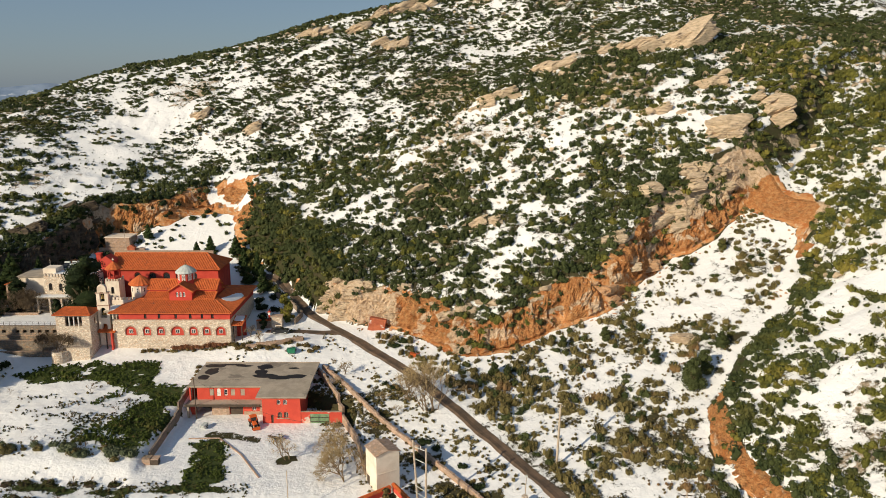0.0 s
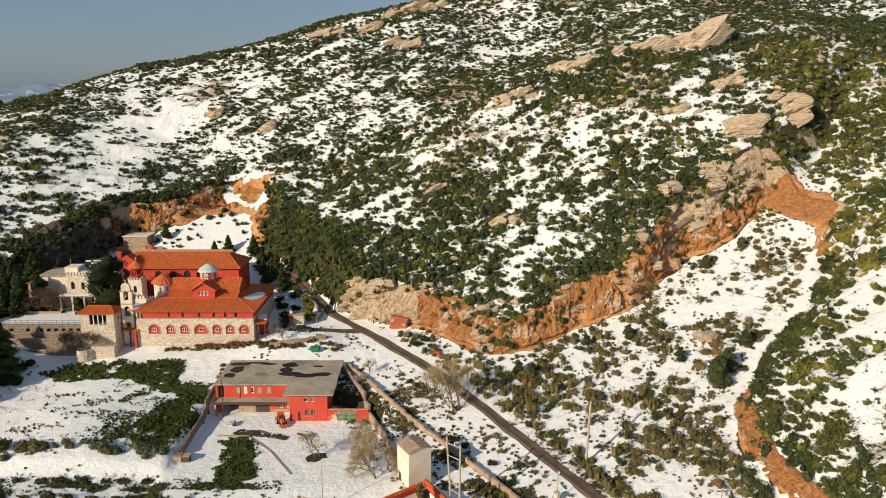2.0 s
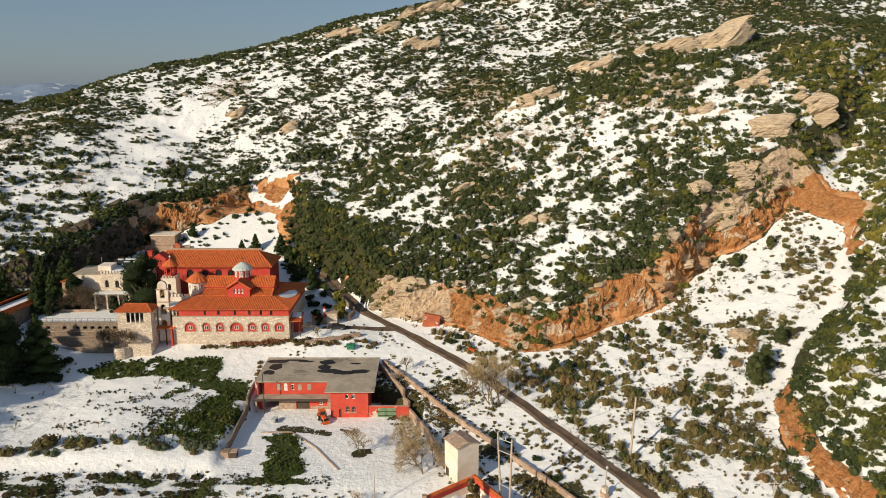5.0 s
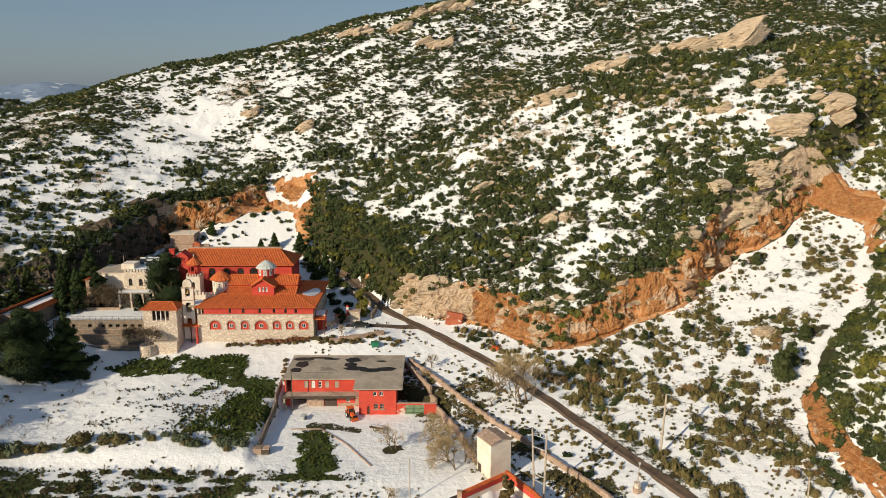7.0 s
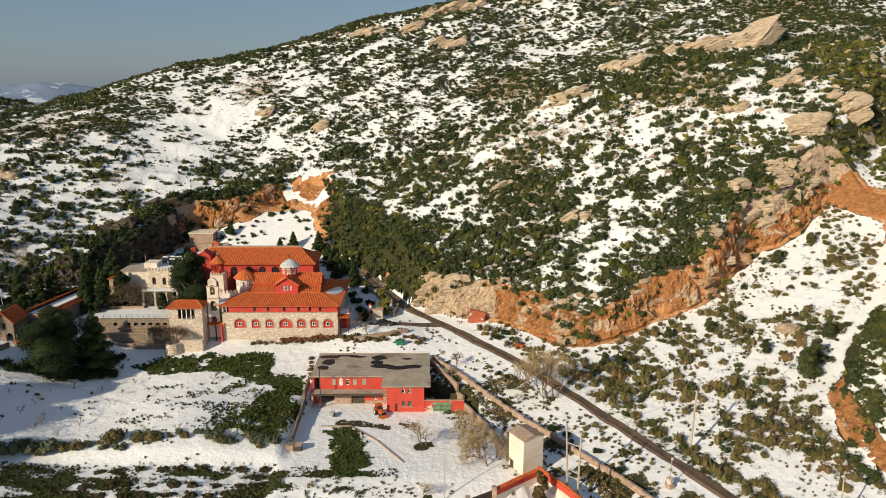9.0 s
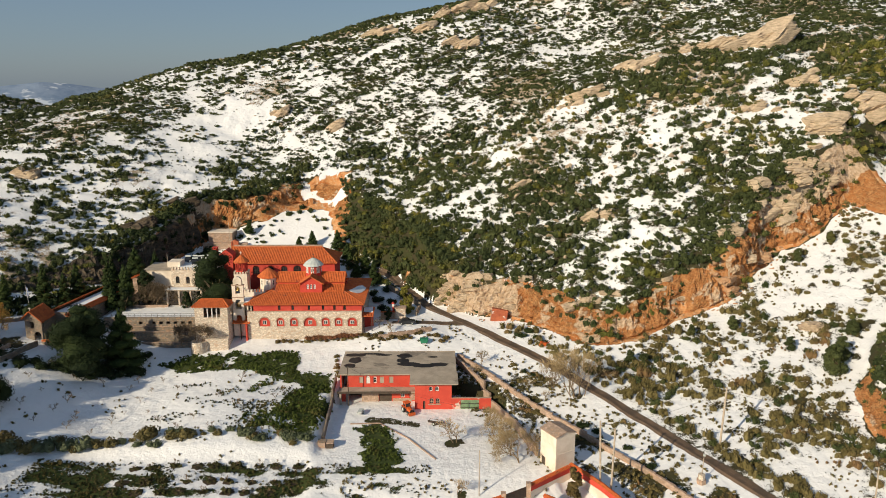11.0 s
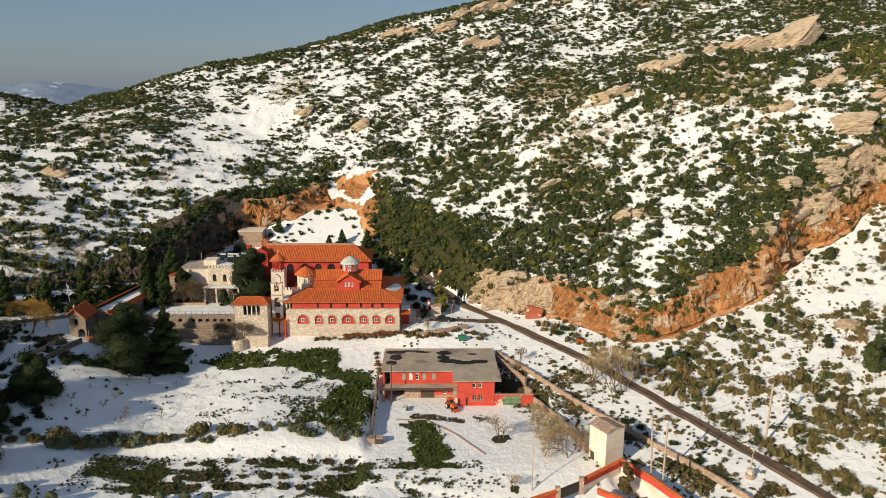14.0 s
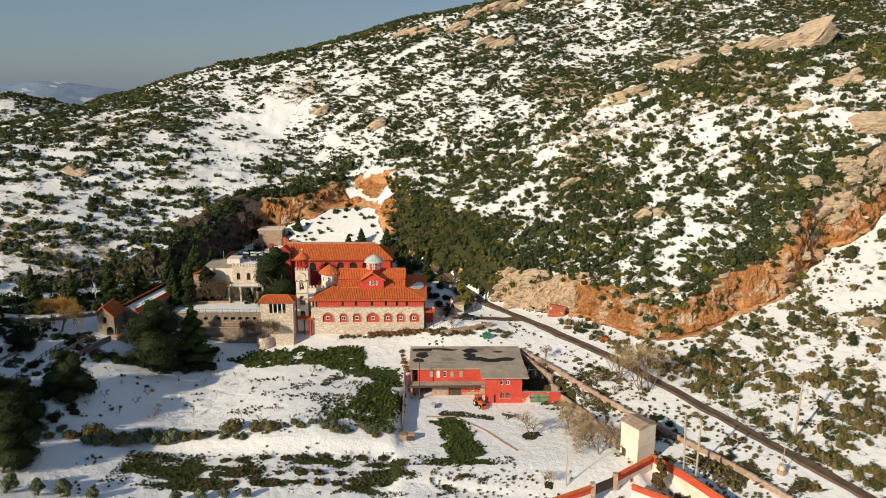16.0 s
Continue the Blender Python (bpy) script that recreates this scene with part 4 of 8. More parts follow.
def in_thicket(x, y, chance):
    return inside(x, y, [(-160, 158), (-146, 167), (-131, 182), (-116, 203), (-104, 224), (-101, 214), (-106, 200), (-115, 189), (-128, 171), (-141, 161), (-150, 153)]) & (chance > -0.45)


def on_quarry(x, y, chance):
    d = cut_distance(x, y)
    return (d > 0.3) & (d < 8) & (x > -132) & (x < -76) & (y > 196) & (scarred(x, y) < 0.5) & (fbm(x, y, 7, 2, 46) + 0.8 * chance > -0.22 - 0.15 * smooth(-104, -108, x) + 0.10 * smooth(-90, -84, x))


spots = np.concatenate([hill_spots(rng, -165, -95, 150, 226, 2.1, in_thicket, 1.8), hill_spots(rng, -134, -76, 194, 252, 1.45, on_quarry, 1.4)])
scatter("slope_thicket", NEAR_SHRUBS, spots, LEAF_DARK, "dense dark thicket at the foot of the shaded slope", "shrubs", rng)


def in_pocket(x, y, chance):
    return (cut_distance(x, y) < -1.5) & (y > 209) & (x > -104) & (x < -52) & (chance > 0.12 + 0.3 * fbm(x, y, 8, 2, 44))


spots = hill_spots(rng, -106, -50, 208, 244, 2.3, in_pocket, 0.9)
scatter("pocket_scrub", NEAR_SHRUBS, spots, LEAF_HILL, "dark green shrubs on the snowy dug terrace", "shrubs", rng)


def greens(x, y, chance):
    rag = ragged(x, y)
    return (chance + 0.9 * fbm(x, y, 2.2, 2, 15) > -0.25) & ((signed(x, y, FIELD_GREEN) + 0.4 * rag < 0.9) | (signed(x, y, YARD_GREEN) + 0.35 * rag < 0.2))


spots = hill_spots(rng, -105, -30, 110, 168, 0.62, greens, 0.36)
scatter("green_undergrowth", TINY, spots, LEAF_GREEN, "low dark green undergrowth spreading through the snow", "plants", rng)


def row_greens(x, y, chance):
    rows = (x > -105) & (x < -34) & (y > 106) & (y < 119) & (0.52 + 0.2 * smooth(-66, -78, x) * smooth(116, 113, y) + 0.9 * fbm(x * 0.5, y, 2.6, 3, 70) + 0.3 * chance > 0.55)
    field = inside(x, y, [(-98, 136), (-90, 149), (-66, 152), (-60, 142), (-58, 126), (-76, 126)]) & (fbm(x * 0.5, y * 1.3, 3.0, 2, 76) + 0.5 * chance > 0.22)
    return rows | field


spots = hill_spots(rng, -106, -30, 105, 148, 0.7, row_greens, 0.25)
scatter("row_undergrowth", TINY, spots, LEAF_ROW, "low olive growth between the planted rows", "plants", rng)


def at_foot(x, y, chance):
    """Bushes along the foot of the dug slope."""
    d = cut_distance(x, y)
    return (d > -4.5) & (d < 0.4) & (x > -14) & (x < 84) & (fbm(x, y, 6, 3, 47) + 0.8 * chance > 0.22) & (line_distance(x, y, ROAD) > 3)


spots = hill_spots(rng, -16, 86, 156, 200, 1.5, at_foot, 0.8)
scatter("foot_scrub", NEAR_SHRUBS, spots, LEAF_GULLY, "olive and brown bushes along the foot of the dug slope", "shrubs", rng)


def on_bank(x, y, chance):
    """Dark shrubs along the top of the gully bank."""
    d = cut_distance(x, y)
    return (x > 44) & (y > 98) & (y < 168) & (d > 1.6 + 1.2 * smooth(128, 110, y) + 1.2 * chance) & (d < 9 + 4 * chance) & (fbm(x, y, 5, 2, 48) + chance > -0.4)


spots = hill_spots(rng, 44, 86, 98, 170, 1.5, on_bank, 1.15)
scatter("bank_scrub", NEAR_SHRUBS, spots, LEAF_HILL, "dense green shrubs along the top of the gully bank", "shrubs", rng)


def on_verge(x, y, chance):
    return inside(x, y, VERGE) & (line_distance(x, y, ROAD) > 2.3) & (fbm(x, y, 4.5, 3, 64) + 0.6 * chance > 0.16)


spots = hill_spots(rng, -32, 20, 104, 160, 1.3, on_verge, 0.52)
scatter("verge_scrub", NEAR_SHRUBS, spots, LEAF_GULLY, "brown winter scrub between the yard walls and the track", "shrubs", rng)


def by_lane(x, y, chance):
    """Undergrowth on both sides of the entrance lane."""
    off = line_distance(x, y, [(-137, 124), (-132.8, 139), (-132.5, 150), (-131, 160)])
    return inside(x, y, [(-150, 112), (-150, 156), (-136, 156), (-127.6, 150), (-122, 140), (-121, 132), (-126, 118)]) & (off > 2.2) & (fbm(x, y, 5, 2, 67) + 0.6 * chance > 0.08)


spots = hill_spots(rng, -150, -120, 110, 158, 1.7, by_lane, 0.9)
scatter("lane_undergrowth", NEAR_SHRUBS, spots, LEAF_DARK, "dark undergrowth beside the snowy entrance lane", "shrubs", rng)

# ---- the dug slopes ----
def dug_slope(line, stony, label, seed, depth=(-2.6, 7.0), broken=lambda x, y: 1.0, material=None):
    """A broken face along the line: ribs and runnels, blocks that stand out, and small crumbs of earth."""
    pts = []
    for (ax, ay), (bx, by) in zip(line, line[1:]):
        n = max(1, int(math.hypot(bx - ax, by - ay) / 0.42))
        pts += [(ax + (bx - ax) * k / n, ay + (by - ay) * k / n) for k in range(n)]
    pts = np.array(pts)
    for _ in range(30):
        pts[1:-1] = (pts[:-2] + 2 * pts[1:-1] + pts[2:]) / 4
    t = np.gradient(pts, axis=0)
    t /= np.linalg.norm(t, axis=1)[:, None]
    n = np.stack([-t[:, 1], t[:, 0]], -1)
    probe = pts + n * 4
    n[cut_distance(probe[:, 0], probe[:, 1]) < 0] *= -1
    off = np.arange(depth[0], depth[1], 0.17)
    p = pts[:, None, :] + n[:, None, :] * off[None, :, None]
    x, y = p[..., 0], p[..., 1]
    z = ground(x, y)
    s = np.arange(len(pts))[:, None] * 0.42 + 0 * off
    rise = cut_rise(x, y)
    e = smooth(0.02, 0.13, rise * (1 - rise)) * smooth(0, 4, np.minimum(s, s.max() - s)) * (1 - snow_pocket(x, y))
    e = e * smooth(-0.42, -0.28, fbm(s, z, 7, 2, seed + 5))
    ribs = 1 - 2.6 * np.abs(fbm(s, z * 0.22, 2.3, 3, seed))
    bs, bz = s / 1.5 + 0.5 * fbm(s, z, 3, 2, seed + 1), z / 1.2 + 0.4 * fbm(s, z, 4, 2, seed + 2)
    block = lattice(np.floor(bs), np.floor(bz + 0.5 * lattice(np.floor(bs), np.floor(bs) * 0, 3)), seed) - 0.4
    small = lattice(np.floor(bs * 2.7), np.floor(bz * 2.3), seed + 3) - 0.5
    push = e * (0.40 + broken(x, y) * (0.36 * ribs + 0.70 * block + 0.5 * small + 0.3 * fbm(s, z, 0.9, 2, seed + 4))) - (1 - e) * 0.6
    co = np.stack([x - n[:, None, 0] * push, y - n[:, None, 1] * push, z + 0.22 * push], -1).reshape(-1, 3)
    w = len(off)
    i = (np.arange(len(pts) - 1)[:, None] * w + np.arange(w - 1)[None]).ravel()
    me = mesh_from("dug_slope", co, np.concatenate([np.stack([i, i + 1, i + w + 1], -1), np.stack([i, i + w + 1, i + w], -1)]))
    field = me.attributes.new("stony", "FLOAT", "POINT")
    field.data.foreach_set("value", (stony(x, y) + 0.25 * block).reshape(-1).astype(np.float32))
    me.materials.append(material or CUT_EARTH)
    return tagged(new("dug_slope", me), label, "earth slope", kind="structure")


dug_slope(CUT[12:] + BANK[1:6], lambda x, y: 0.30 + 0.75 * smooth(-9, -17, x) + 0.9 * smooth(0.35, 0.6, cut_rise(x, y)) * smooth(53, 60, x) * (1 - scarred(x, y)) - 0.3 * scarred(x, y),
          "steep cut of orange earth and pale broken rock above the track", 200, (-2.6, 11.0), lambda x, y: 1 - 0.75 * smooth(76, 82, x))
dug_slope(BANK[9:16], lambda x, y: 0.12 + 0 * x, "orange earth bank along the gully", 270, (-2.6, 3.4))
dug_slope(CUT[5:11], lambda x, y: 0.30 + 0 * x, "dug orange quarry face behind the monastery", 300)
# The face turned from the sun gets the rock with shade in its colour.
dug_slope(CUT[2:6], lambda x, y: 0.5 + 0 * x, "rock wall beside the monastery with shade put into its dark colour", 310, (-2.6, 8.0), material=SHADED_ROCK)

# ---- rocks ----
def rock_template(rng, subdivisions=2, flat=0.7, cuts=18):
    """An angular block about one metre in radius, trimmed by random planes."""
    bm = bmesh.new()
    bmesh.ops.create_icosphere(bm, subdivisions=subdivisions, radius=1.25)
    co = np.array([v.co for v in bm.verts])
    tri = np.array([[v.index for v in f.verts] for f in bm.faces])
    bm.free()
    for _ in range(cuts):
        n = rng.normal(size=3)
        n /= np.linalg.norm(n)
        over = np.maximum(co @ n - rng.uniform(0.25, 0.72), 0)
        co = co - over[:, None] * n
    co *= 1 + 0.07 * (rng.uniform(size=(len(co), 1)) - 0.5)
    return co * [1.15, 0.9, flat], tri


rng = np.random.default_rng(12)
STONES = [rock_template(rng) for _ in range(8)]
SMALL_STONES = [rock_template(rng, 1, 0.6) for _ in range(10)]


def strata_block(rng, n=7):
    """A layered block about one metre in radius: bedding ledges that stick out unevenly, split by joints."""
    bm = bmesh.new()
    bmesh.ops.create_grid(bm, x_segments=2, y_segments=2, size=0.1)
    bm.clear()
    bmesh.ops.create_cube(bm, size=2.0)
    bmesh.ops.subdivide_edges(bm, edges=list(bm.edges), cuts=n, use_grid_fill=True)
    bmesh.ops.triangulate(bm, faces=list(bm.faces))
    bm.verts.index_update()
    co = np.array([v.co for v in bm.verts])
    tri = np.array([[v.index for v in f.verts] for f in bm.faces])
    bm.free()
    r = np.linalg.norm(co, axis=1)
    co = co * (0.45 + 0.55 / r)[:, None]
    layer = np.floor(co[:, 2] * 4.2 + rng.uniform())
    step = lattice(layer, layer * 0, int(rng.integers(999))) - 0.5
    side = np.floor(np.arctan2(co[:, 1], co[:, 0]) * 2.2 + 0.7 * layer)
    joint = lattice(side, layer, int(rng.integers(999))) - 0.5
    co[:, :2] *= (1 + 0.34 * step + 0.26 * joint)[:, None]
    co[:, 2] += 0.16 * co[:, 0] * rng.uniform(-1, 1) + 0.10 * (lattice(side, side * 0, 7) - 0.5)
    co += 0.05 * rng.normal(size=co.shape)
    for _ in range(5):
        d = rng.normal(size=3)
        d[2] *= 0.5
        d /= np.linalg.norm(d)
        co = co - np.maximum(co @ d - rng.uniform(0.55, 0.9), 0)[:, None] * d * 0.9
    return co * [1.0, 0.85, 0.62], tri


BLOCKS = [strata_block(rng) for _ in range(7)]


def rocky(x, y, chance):
    return (cut_distance(x, y) > 2.5) & visible_wedge(x, y) & (fbm(x, y, 24, 3, 61) - 0.5 * smooth(-95, -115, x) * smooth(270, 240, y) + 0.08 * smooth(-20, 60, x) + 0.30 * smooth(-45, -25, x) * smooth(275, 245, y) > -0.03 + 0.80 * value_noise(x, y, 91))


def slabs(name, place, size, blocks, label, seed, material=None, dip=(0.0, -24.0), spread=(1.0, 0.5), category="rock outcrop"):
    """An outcrop of layered blocks that tip up the same way."""
    r = np.random.default_rng(seed)
    g = thing(name, label, category, (place[0], place[1], float(ground(*place))))
    for k in range(blocks):
        co, tri = BLOCKS[r.integers(len(BLOCKS))]
        s = size * r.uniform(0.35, 1.0) * (1.25 if k == 0 else 1)
        ox, oy = r.normal(0, spread[0] * size * 0.8), r.normal(0, spread[1] * size * 0.7)
        if k == 0:
            ox = oy = 0
        x, y = place[0] + ox, place[1] + oy
        z = float(ground(x, y)) + 0.10 * s
        m = np.array(pose(0, 0, 0, dip[0] + r.uniform(-8, 8), dip[1] + r.uniform(-9, 9), r.uniform(-25, 25)).to_3x3())
        body = co * s * [1.2, 0.9, 0.85]
        me = mesh_from("rock", body @ m.T + [x - g.location.x, y - g.location.y, z - g.location.z], tri)
        me.materials.append(material or TAN_ROCK)
        new("rock", me).parent = g
    return g


spots = hill_spots(rng, -210, 150, 150, 420, 4.6, rocky, 1.35)
spots[:, 2] += 0.45 * spots[:, 3]
scatter("loose_rocks", SMALL_STONES, spots, TAN_ROCK, "weathered tan rocks scattered among the scrub", "rocks", rng)
cliffy = hill_spots(rng, -30, 95, 150, 245, 1.7, lambda x, y, c: (np.abs(cut_distance(x, y) - 1.2) < 3.6) & (fbm(x, y, 12, 3, 95) > -0.05 - 0.5 * smooth(-6, -12, x) * smooth(-36, -30, x)) & (y > 158) & (c > -0.2), 0.6)
scatter("cliff_stones", STONES, cliffy, EARTH_ROCK, "pale stones set in the dug earth slope", "rocks", rng)
slabs("ridge_outcrop", (82.0, 256.5), 6.8, 5, "large tan crag tipped up on the skyline slope", 1, spread=(0.35, 0.25), dip=(0, -32))
slabs("ridge_outcrop", (74.0, 257.0), 5.0, 8, "long layered tan rock ledge in the scrub", 2, spread=(0.7, 0.3), dip=(0, -28))
slabs("ridge_outcrop", (65.5, 259.5), 4.0, 8, "layered tan rock ledge in the scrub", 3, spread=(0.8, 0.4), dip=(0, -24))
slabs("ridge_outcrop", (55.0, 263.0), 2.8, 7, "low layered tan rock ledge in the scrub", 33, spread=(1.2, 0.5))
slabs("rock_outcrop", (35.4, 262.0), 3.4, 5, "dark-shadowed tan rock slab among shrubs", 4)
slabs("rock_outcrop", (21.0, 251.0), 3.0, 7, "broken pale rock ledge among shrubs", 5, spread=(1.6, 0.7))
slabs("rock_outcrop", (12.0, 248.0), 2.4, 6, "broken pale rock ledge among shrubs", 6, spread=(1.6, 0.7))
slabs("gully_crag", (79.0, 207.5), 4.6, 8, "tall fractured tan crag above the gully", 7, spread=(0.7, 0.6), dip=(10, -14))
slabs("gully_crag", (94.0, 214.0), 4.0, 5, "fractured tan crag on the upper slope", 8, spread=(0.8, 0.6))
slabs("gully_crag", (70.0, 195.5), 2.1, 10, "fractured tan rock face over the dug bank", 9, TAN_ROCK, spread=(1.4, 0.7))
slabs("gully_crag", (62.0, 189.5), 1.9, 10, "tan rock face over the dug bank", 10, TAN_ROCK, spread=(1.3, 0.6))
slabs("gully_crag", (56.0, 188.5), 2.8, 6, "grey fractured crag above the orange cut", 41, spread=(1.1, 0.6), dip=(8, -18))
slabs("gully_crag", (66.0, 193.5), 3.0, 6, "grey fractured crag above the orange cut", 42, spread=(1.1, 0.6), dip=(8, -18))
slabs("gully_crag", (74.5, 198.0), 3.0, 5, "grey fractured crag beside the earth scar", 43, spread=(1.0, 0.6), dip=(8, -18))
slabs("gully_crag", (43.0, 178.0), 2.2, 9, "pale broken ledge above the orange cut", 44, spread=(1.5, 0.5), dip=(4, -16))
slabs("rock_outcrop", (12.9, 193.6), 2.6, 5, "pale tilted rock among dense shrubs", 11)
slabs("rock_outcrop", (-8.1, 214.1), 2.1, 4, "pale boulder group on the slope", 12)
slabs("rock_outcrop", (-36.0, 340.4), 4.0, 6, "dark shadowed rock ledge near the crest", 13, spread=(1.2, 0.6))
slabs("rock_outcrop", (-21.9, 318.0), 4.2, 7, "brown layered rock ledge on the slope", 14, spread=(1.3, 0.6))
slabs("rock_outcrop", (-92.3, 289.6), 3.0, 5, "brown rock ledge beside the open snow", 15)
slabs("rock_outcrop", (-71.3, 274.9), 2.6, 5, "brown rock ledge beside the open snow", 16)
slabs("rock_outcrop", (62.4, 220.8), 2.8, 6, "pale broken rocks between the shrubs", 17, spread=(1.4, 0.8))
slabs("rock_outcrop", (79.9, 227.0), 3.0, 6, "pale broken rocks between the shrubs", 18, spread=(1.4, 0.8))
slabs("rock_outcrop", (-18.0, 362.0), 5.0, 8, "pale summit rocks on the crest", 19, spread=(1.8, 0.6))
slabs("rock_outcrop", (-58.0, 350.0), 4.0, 6, "brown tilted slabs near the crest", 20, spread=(1.4, 0.6))
slabs("boulder", (52.6, 152.6), 2.9, 1, "large rounded pale boulder in the gully snow", 21, ROCK, dip=(0, 6), category="boulder")
slabs("boulder", (-19.4, 183.6), 1.6, 2, "pale boulder standing in the scrub above the track", 22, ROCK, category="boulder")
slabs("boulder", (4.6, 163.0), 1.9, 2, "grey boulder at the foot of the dug slope", 23, ROCK, category="boulder")
slabs("cliff_face", (-24.0, 183.5), 2.4, 18, "pale rock face beside the track", 24, ROCK, spread=(1.2, 0.35), dip=(0, -8), category="rock face")
slabs("cliff_face", (-13.0, 178.5), 1.9, 11, "pale rock face behind the rusty sheet", 25, ROCK, spread=(1.0, 0.35), dip=(0, -8), category="rock face")
slabs("cliff_face", (5.0, 170.0), 2.8, 6, "pale rock ledge on top of the dug slope", 26, ROCK, spread=(1.4, 0.4), dip=(0, -6), category="rock face")
slabs("cliff_face", (-29.0, 187.0), 2.0, 12, "pale rock face beside the upper track", 27, ROCK, spread=(0.9, 0.35), dip=(0, -8), category="rock face")
slabs("cliff_face", (40.0, 171.5), 1.7, 8, "pale rock ledge along the dug slope", 28, EARTH_ROCK, spread=(1.3, 0.35), dip=(0, -12), category="rock face")
slabs("cliff_face", (23.0, 169.5), 1.4, 6, "pale rock ledge along the dug slope", 29, ROCK, spread=(1.6, 0.4), dip=(0, -10), category="rock face")
slabs("cliff_face", (53.0, 182.0), 2.0, 9, "tan rock face at the gully side", 30, EARTH_ROCK, spread=(1.1, 0.45), dip=(0, -14), category="rock face")
# These two outcrops also carry the wall's shade in their colour.
slabs("rock_outcrop", (-112.0, 229.0), 3.0, 7, "rock wall of the quarry face, its colour darkened for shade", 31, SHADED_ROCK, spread=(1.2, 0.5), dip=(0, -20))
slabs("rock_outcrop", (-119.0, 213.0), 3.0, 8, "rock wall of the quarry face, its colour darkened for shade", 32, SHADED_ROCK, spread=(1.2, 0.6), dip=(0, -20))
slabs("rock_outcrop", (-163.0, 232.0), 2.6, 7, "brown rocks among the shaded scrub", 34, spread=(1.8, 0.7))

# ---- the monastery ----
def monastery_church():
    church = thing("monastery_church", "red and pale stone church with tiled roofs and dome", "church", (-65, 180, 5.5))
    x0, x1, yf, yb = -79.5, -51.2, 170.0, 192.5
    bays = ((-75.3, 2.7), (-71.4, 1.9), (-68.05, 1.9), (-64.05, 3.1), (-60.2, 2.0), (-57.0, 1.9), (-53.6, 2.3))
    holes = [arch(c - x0, 9.6, w, 2.25 if w < 2.5 else 2.35) for c, w in bays]
    bm = wall(bmesh.new(), (x0, yf), (1, 0), [(0, 3.5), (x1 - x0, 3.5), (x1 - x0, 13.6), (0, 13.6)], holes, 0.45)
    part("front_wall", bm, STONE, church, "pale rubble stone front wall with arched niches")
    part("side_wall", wall(bmesh.new(), (x1, yf + 0.45), (0, 1), [(0, 3.5), (22, 3.5), (22, 13.6), (0, 13.6)], [], 0.45), STONE, church)
    part("side_wall", boxed((x0, x0 + 0.45, yf + 0.45, yb, 3.5, 13.6)), STONE, church)
    for c, w in bays:
        h = 2.25 if w < 2.5 else 2.35
        bm = prism(bmesh.new(), arch(c, 9.6, w, h), yf + 0.22, yf + 0.44, "y")
        niche = part("niche", bm, RED, church, "red plastered arched niche")
        window(niche, c, yf + 0.17, 10.15, 0.95, 0.95, False, bars=(1, 0))
        bm = bmesh.new()
        ring_o, ring_i = arch(c, 9.6, w + 0.5, h + 0.25), arch(c, 9.6, w, h)
        for i in range(1, len(ring_o) - 1):
            prism(bm, [ring_o[i], ring_o[i + 1], ring_i[i + 1], ring_i[i]], yf - 0.06, yf + 0.1, "y")
        part("arch_trim", bm, PINK_STONE, niche)
    small = (-71.5, -68.2, -64.2, -60.7, -57.9, -55.4)
    holes = [arch(c - x0 - 1.6, 13.85, 0.62, 1.3) for c in small]
    bm = wall(bmesh.new(), (x0 + 1.6, yf + 0.04), (1, 0), [(0, 13.6), (x1 - x0 - 1.6, 13.6), (x1 - x0 - 1.6, 15.5), (0, 15.5)], holes, 0.35)
    part("upper_wall", bm, RED, church, "red plastered upper wall")
    part("upper_side_wall", boxed((x1 - 0.4, x1 - 0.03, yf + 0.4, yb, 13.6, 15.5)), RED, church)
    part("corner_pier", boxed((x0, x0 + 0.35, yf + 0.03, yf + 0.5, 13.6, 15.4), (x0 + 0.9, x0 + 1.15, yf + 0.03, yf + 0.5, 13.6, 15.4)), STONE, church)
    for c in small:
        window(church, c, yf + 0.22, 13.87, 0.6, 1.25, True, IRON, bars=(1, 0))
    part("cornice", boxed((x0 - 0.05, x1 + 0.1, yf - 0.1, yf + 0.02, 13.5, 13.68)), PINK_STONE, church)
    # skirt roof, hipped round the nave
    e, t = 15.45, 17.35
    a, b, c, d = (-80.1, 169.3, e), (-50.5, 169.3, e), (-50.5, 194.0, e), (-80.1, 194.0, e)
    i, j, k, l = (-74.4, 175.0, t), (-56.1, 175.0, t), (-56.1, 187.5, t), (-74.4, 187.5, t)
    tiled(church, (a, b, j, i), ridge=True)
    tiled(church, (b, c, k, j))
    tiled(church, (c, d, l, k))
    tiled(church, (d, a, i, l))
    part("snow_patch", slab(bmesh.new(), [(x, y, 15.45 + (-50.5 - x) * 0.339 + 0.13) for x, y in ((-55.0, 176.4), (-53.9, 175.9), (-52.6, 176.6), (-51.9, 178.2), (-51.3, 181.0), (-51.2, 183.4), (-52.2, 184.6), (-53.2, 183.0), (-53.9, 180.2))], 0.1), SNOW, church, "patch of old snow on the roof")
    # nave in two tiers
    nl, nr = -73.0, -56.4
    part("nave_wall", boxed((nl, nr, 175.0, 184.6, 15.0, 17.5)), RED, church)
    tiled(church, ((nl - 0.3, 174.7, 17.45), (nr + 0.3, 174.7, 17.45), (nr + 0.3, 177.5, 18.5), (nl - 0.3, 177.5, 18.5)))
    tiled(church, ((nr + 0.3, 184.9, 17.45), (nl - 0.3, 184.9, 17.45), (nl - 0.3, 182.0, 18.5), (nr + 0.3, 182.0, 18.5)))
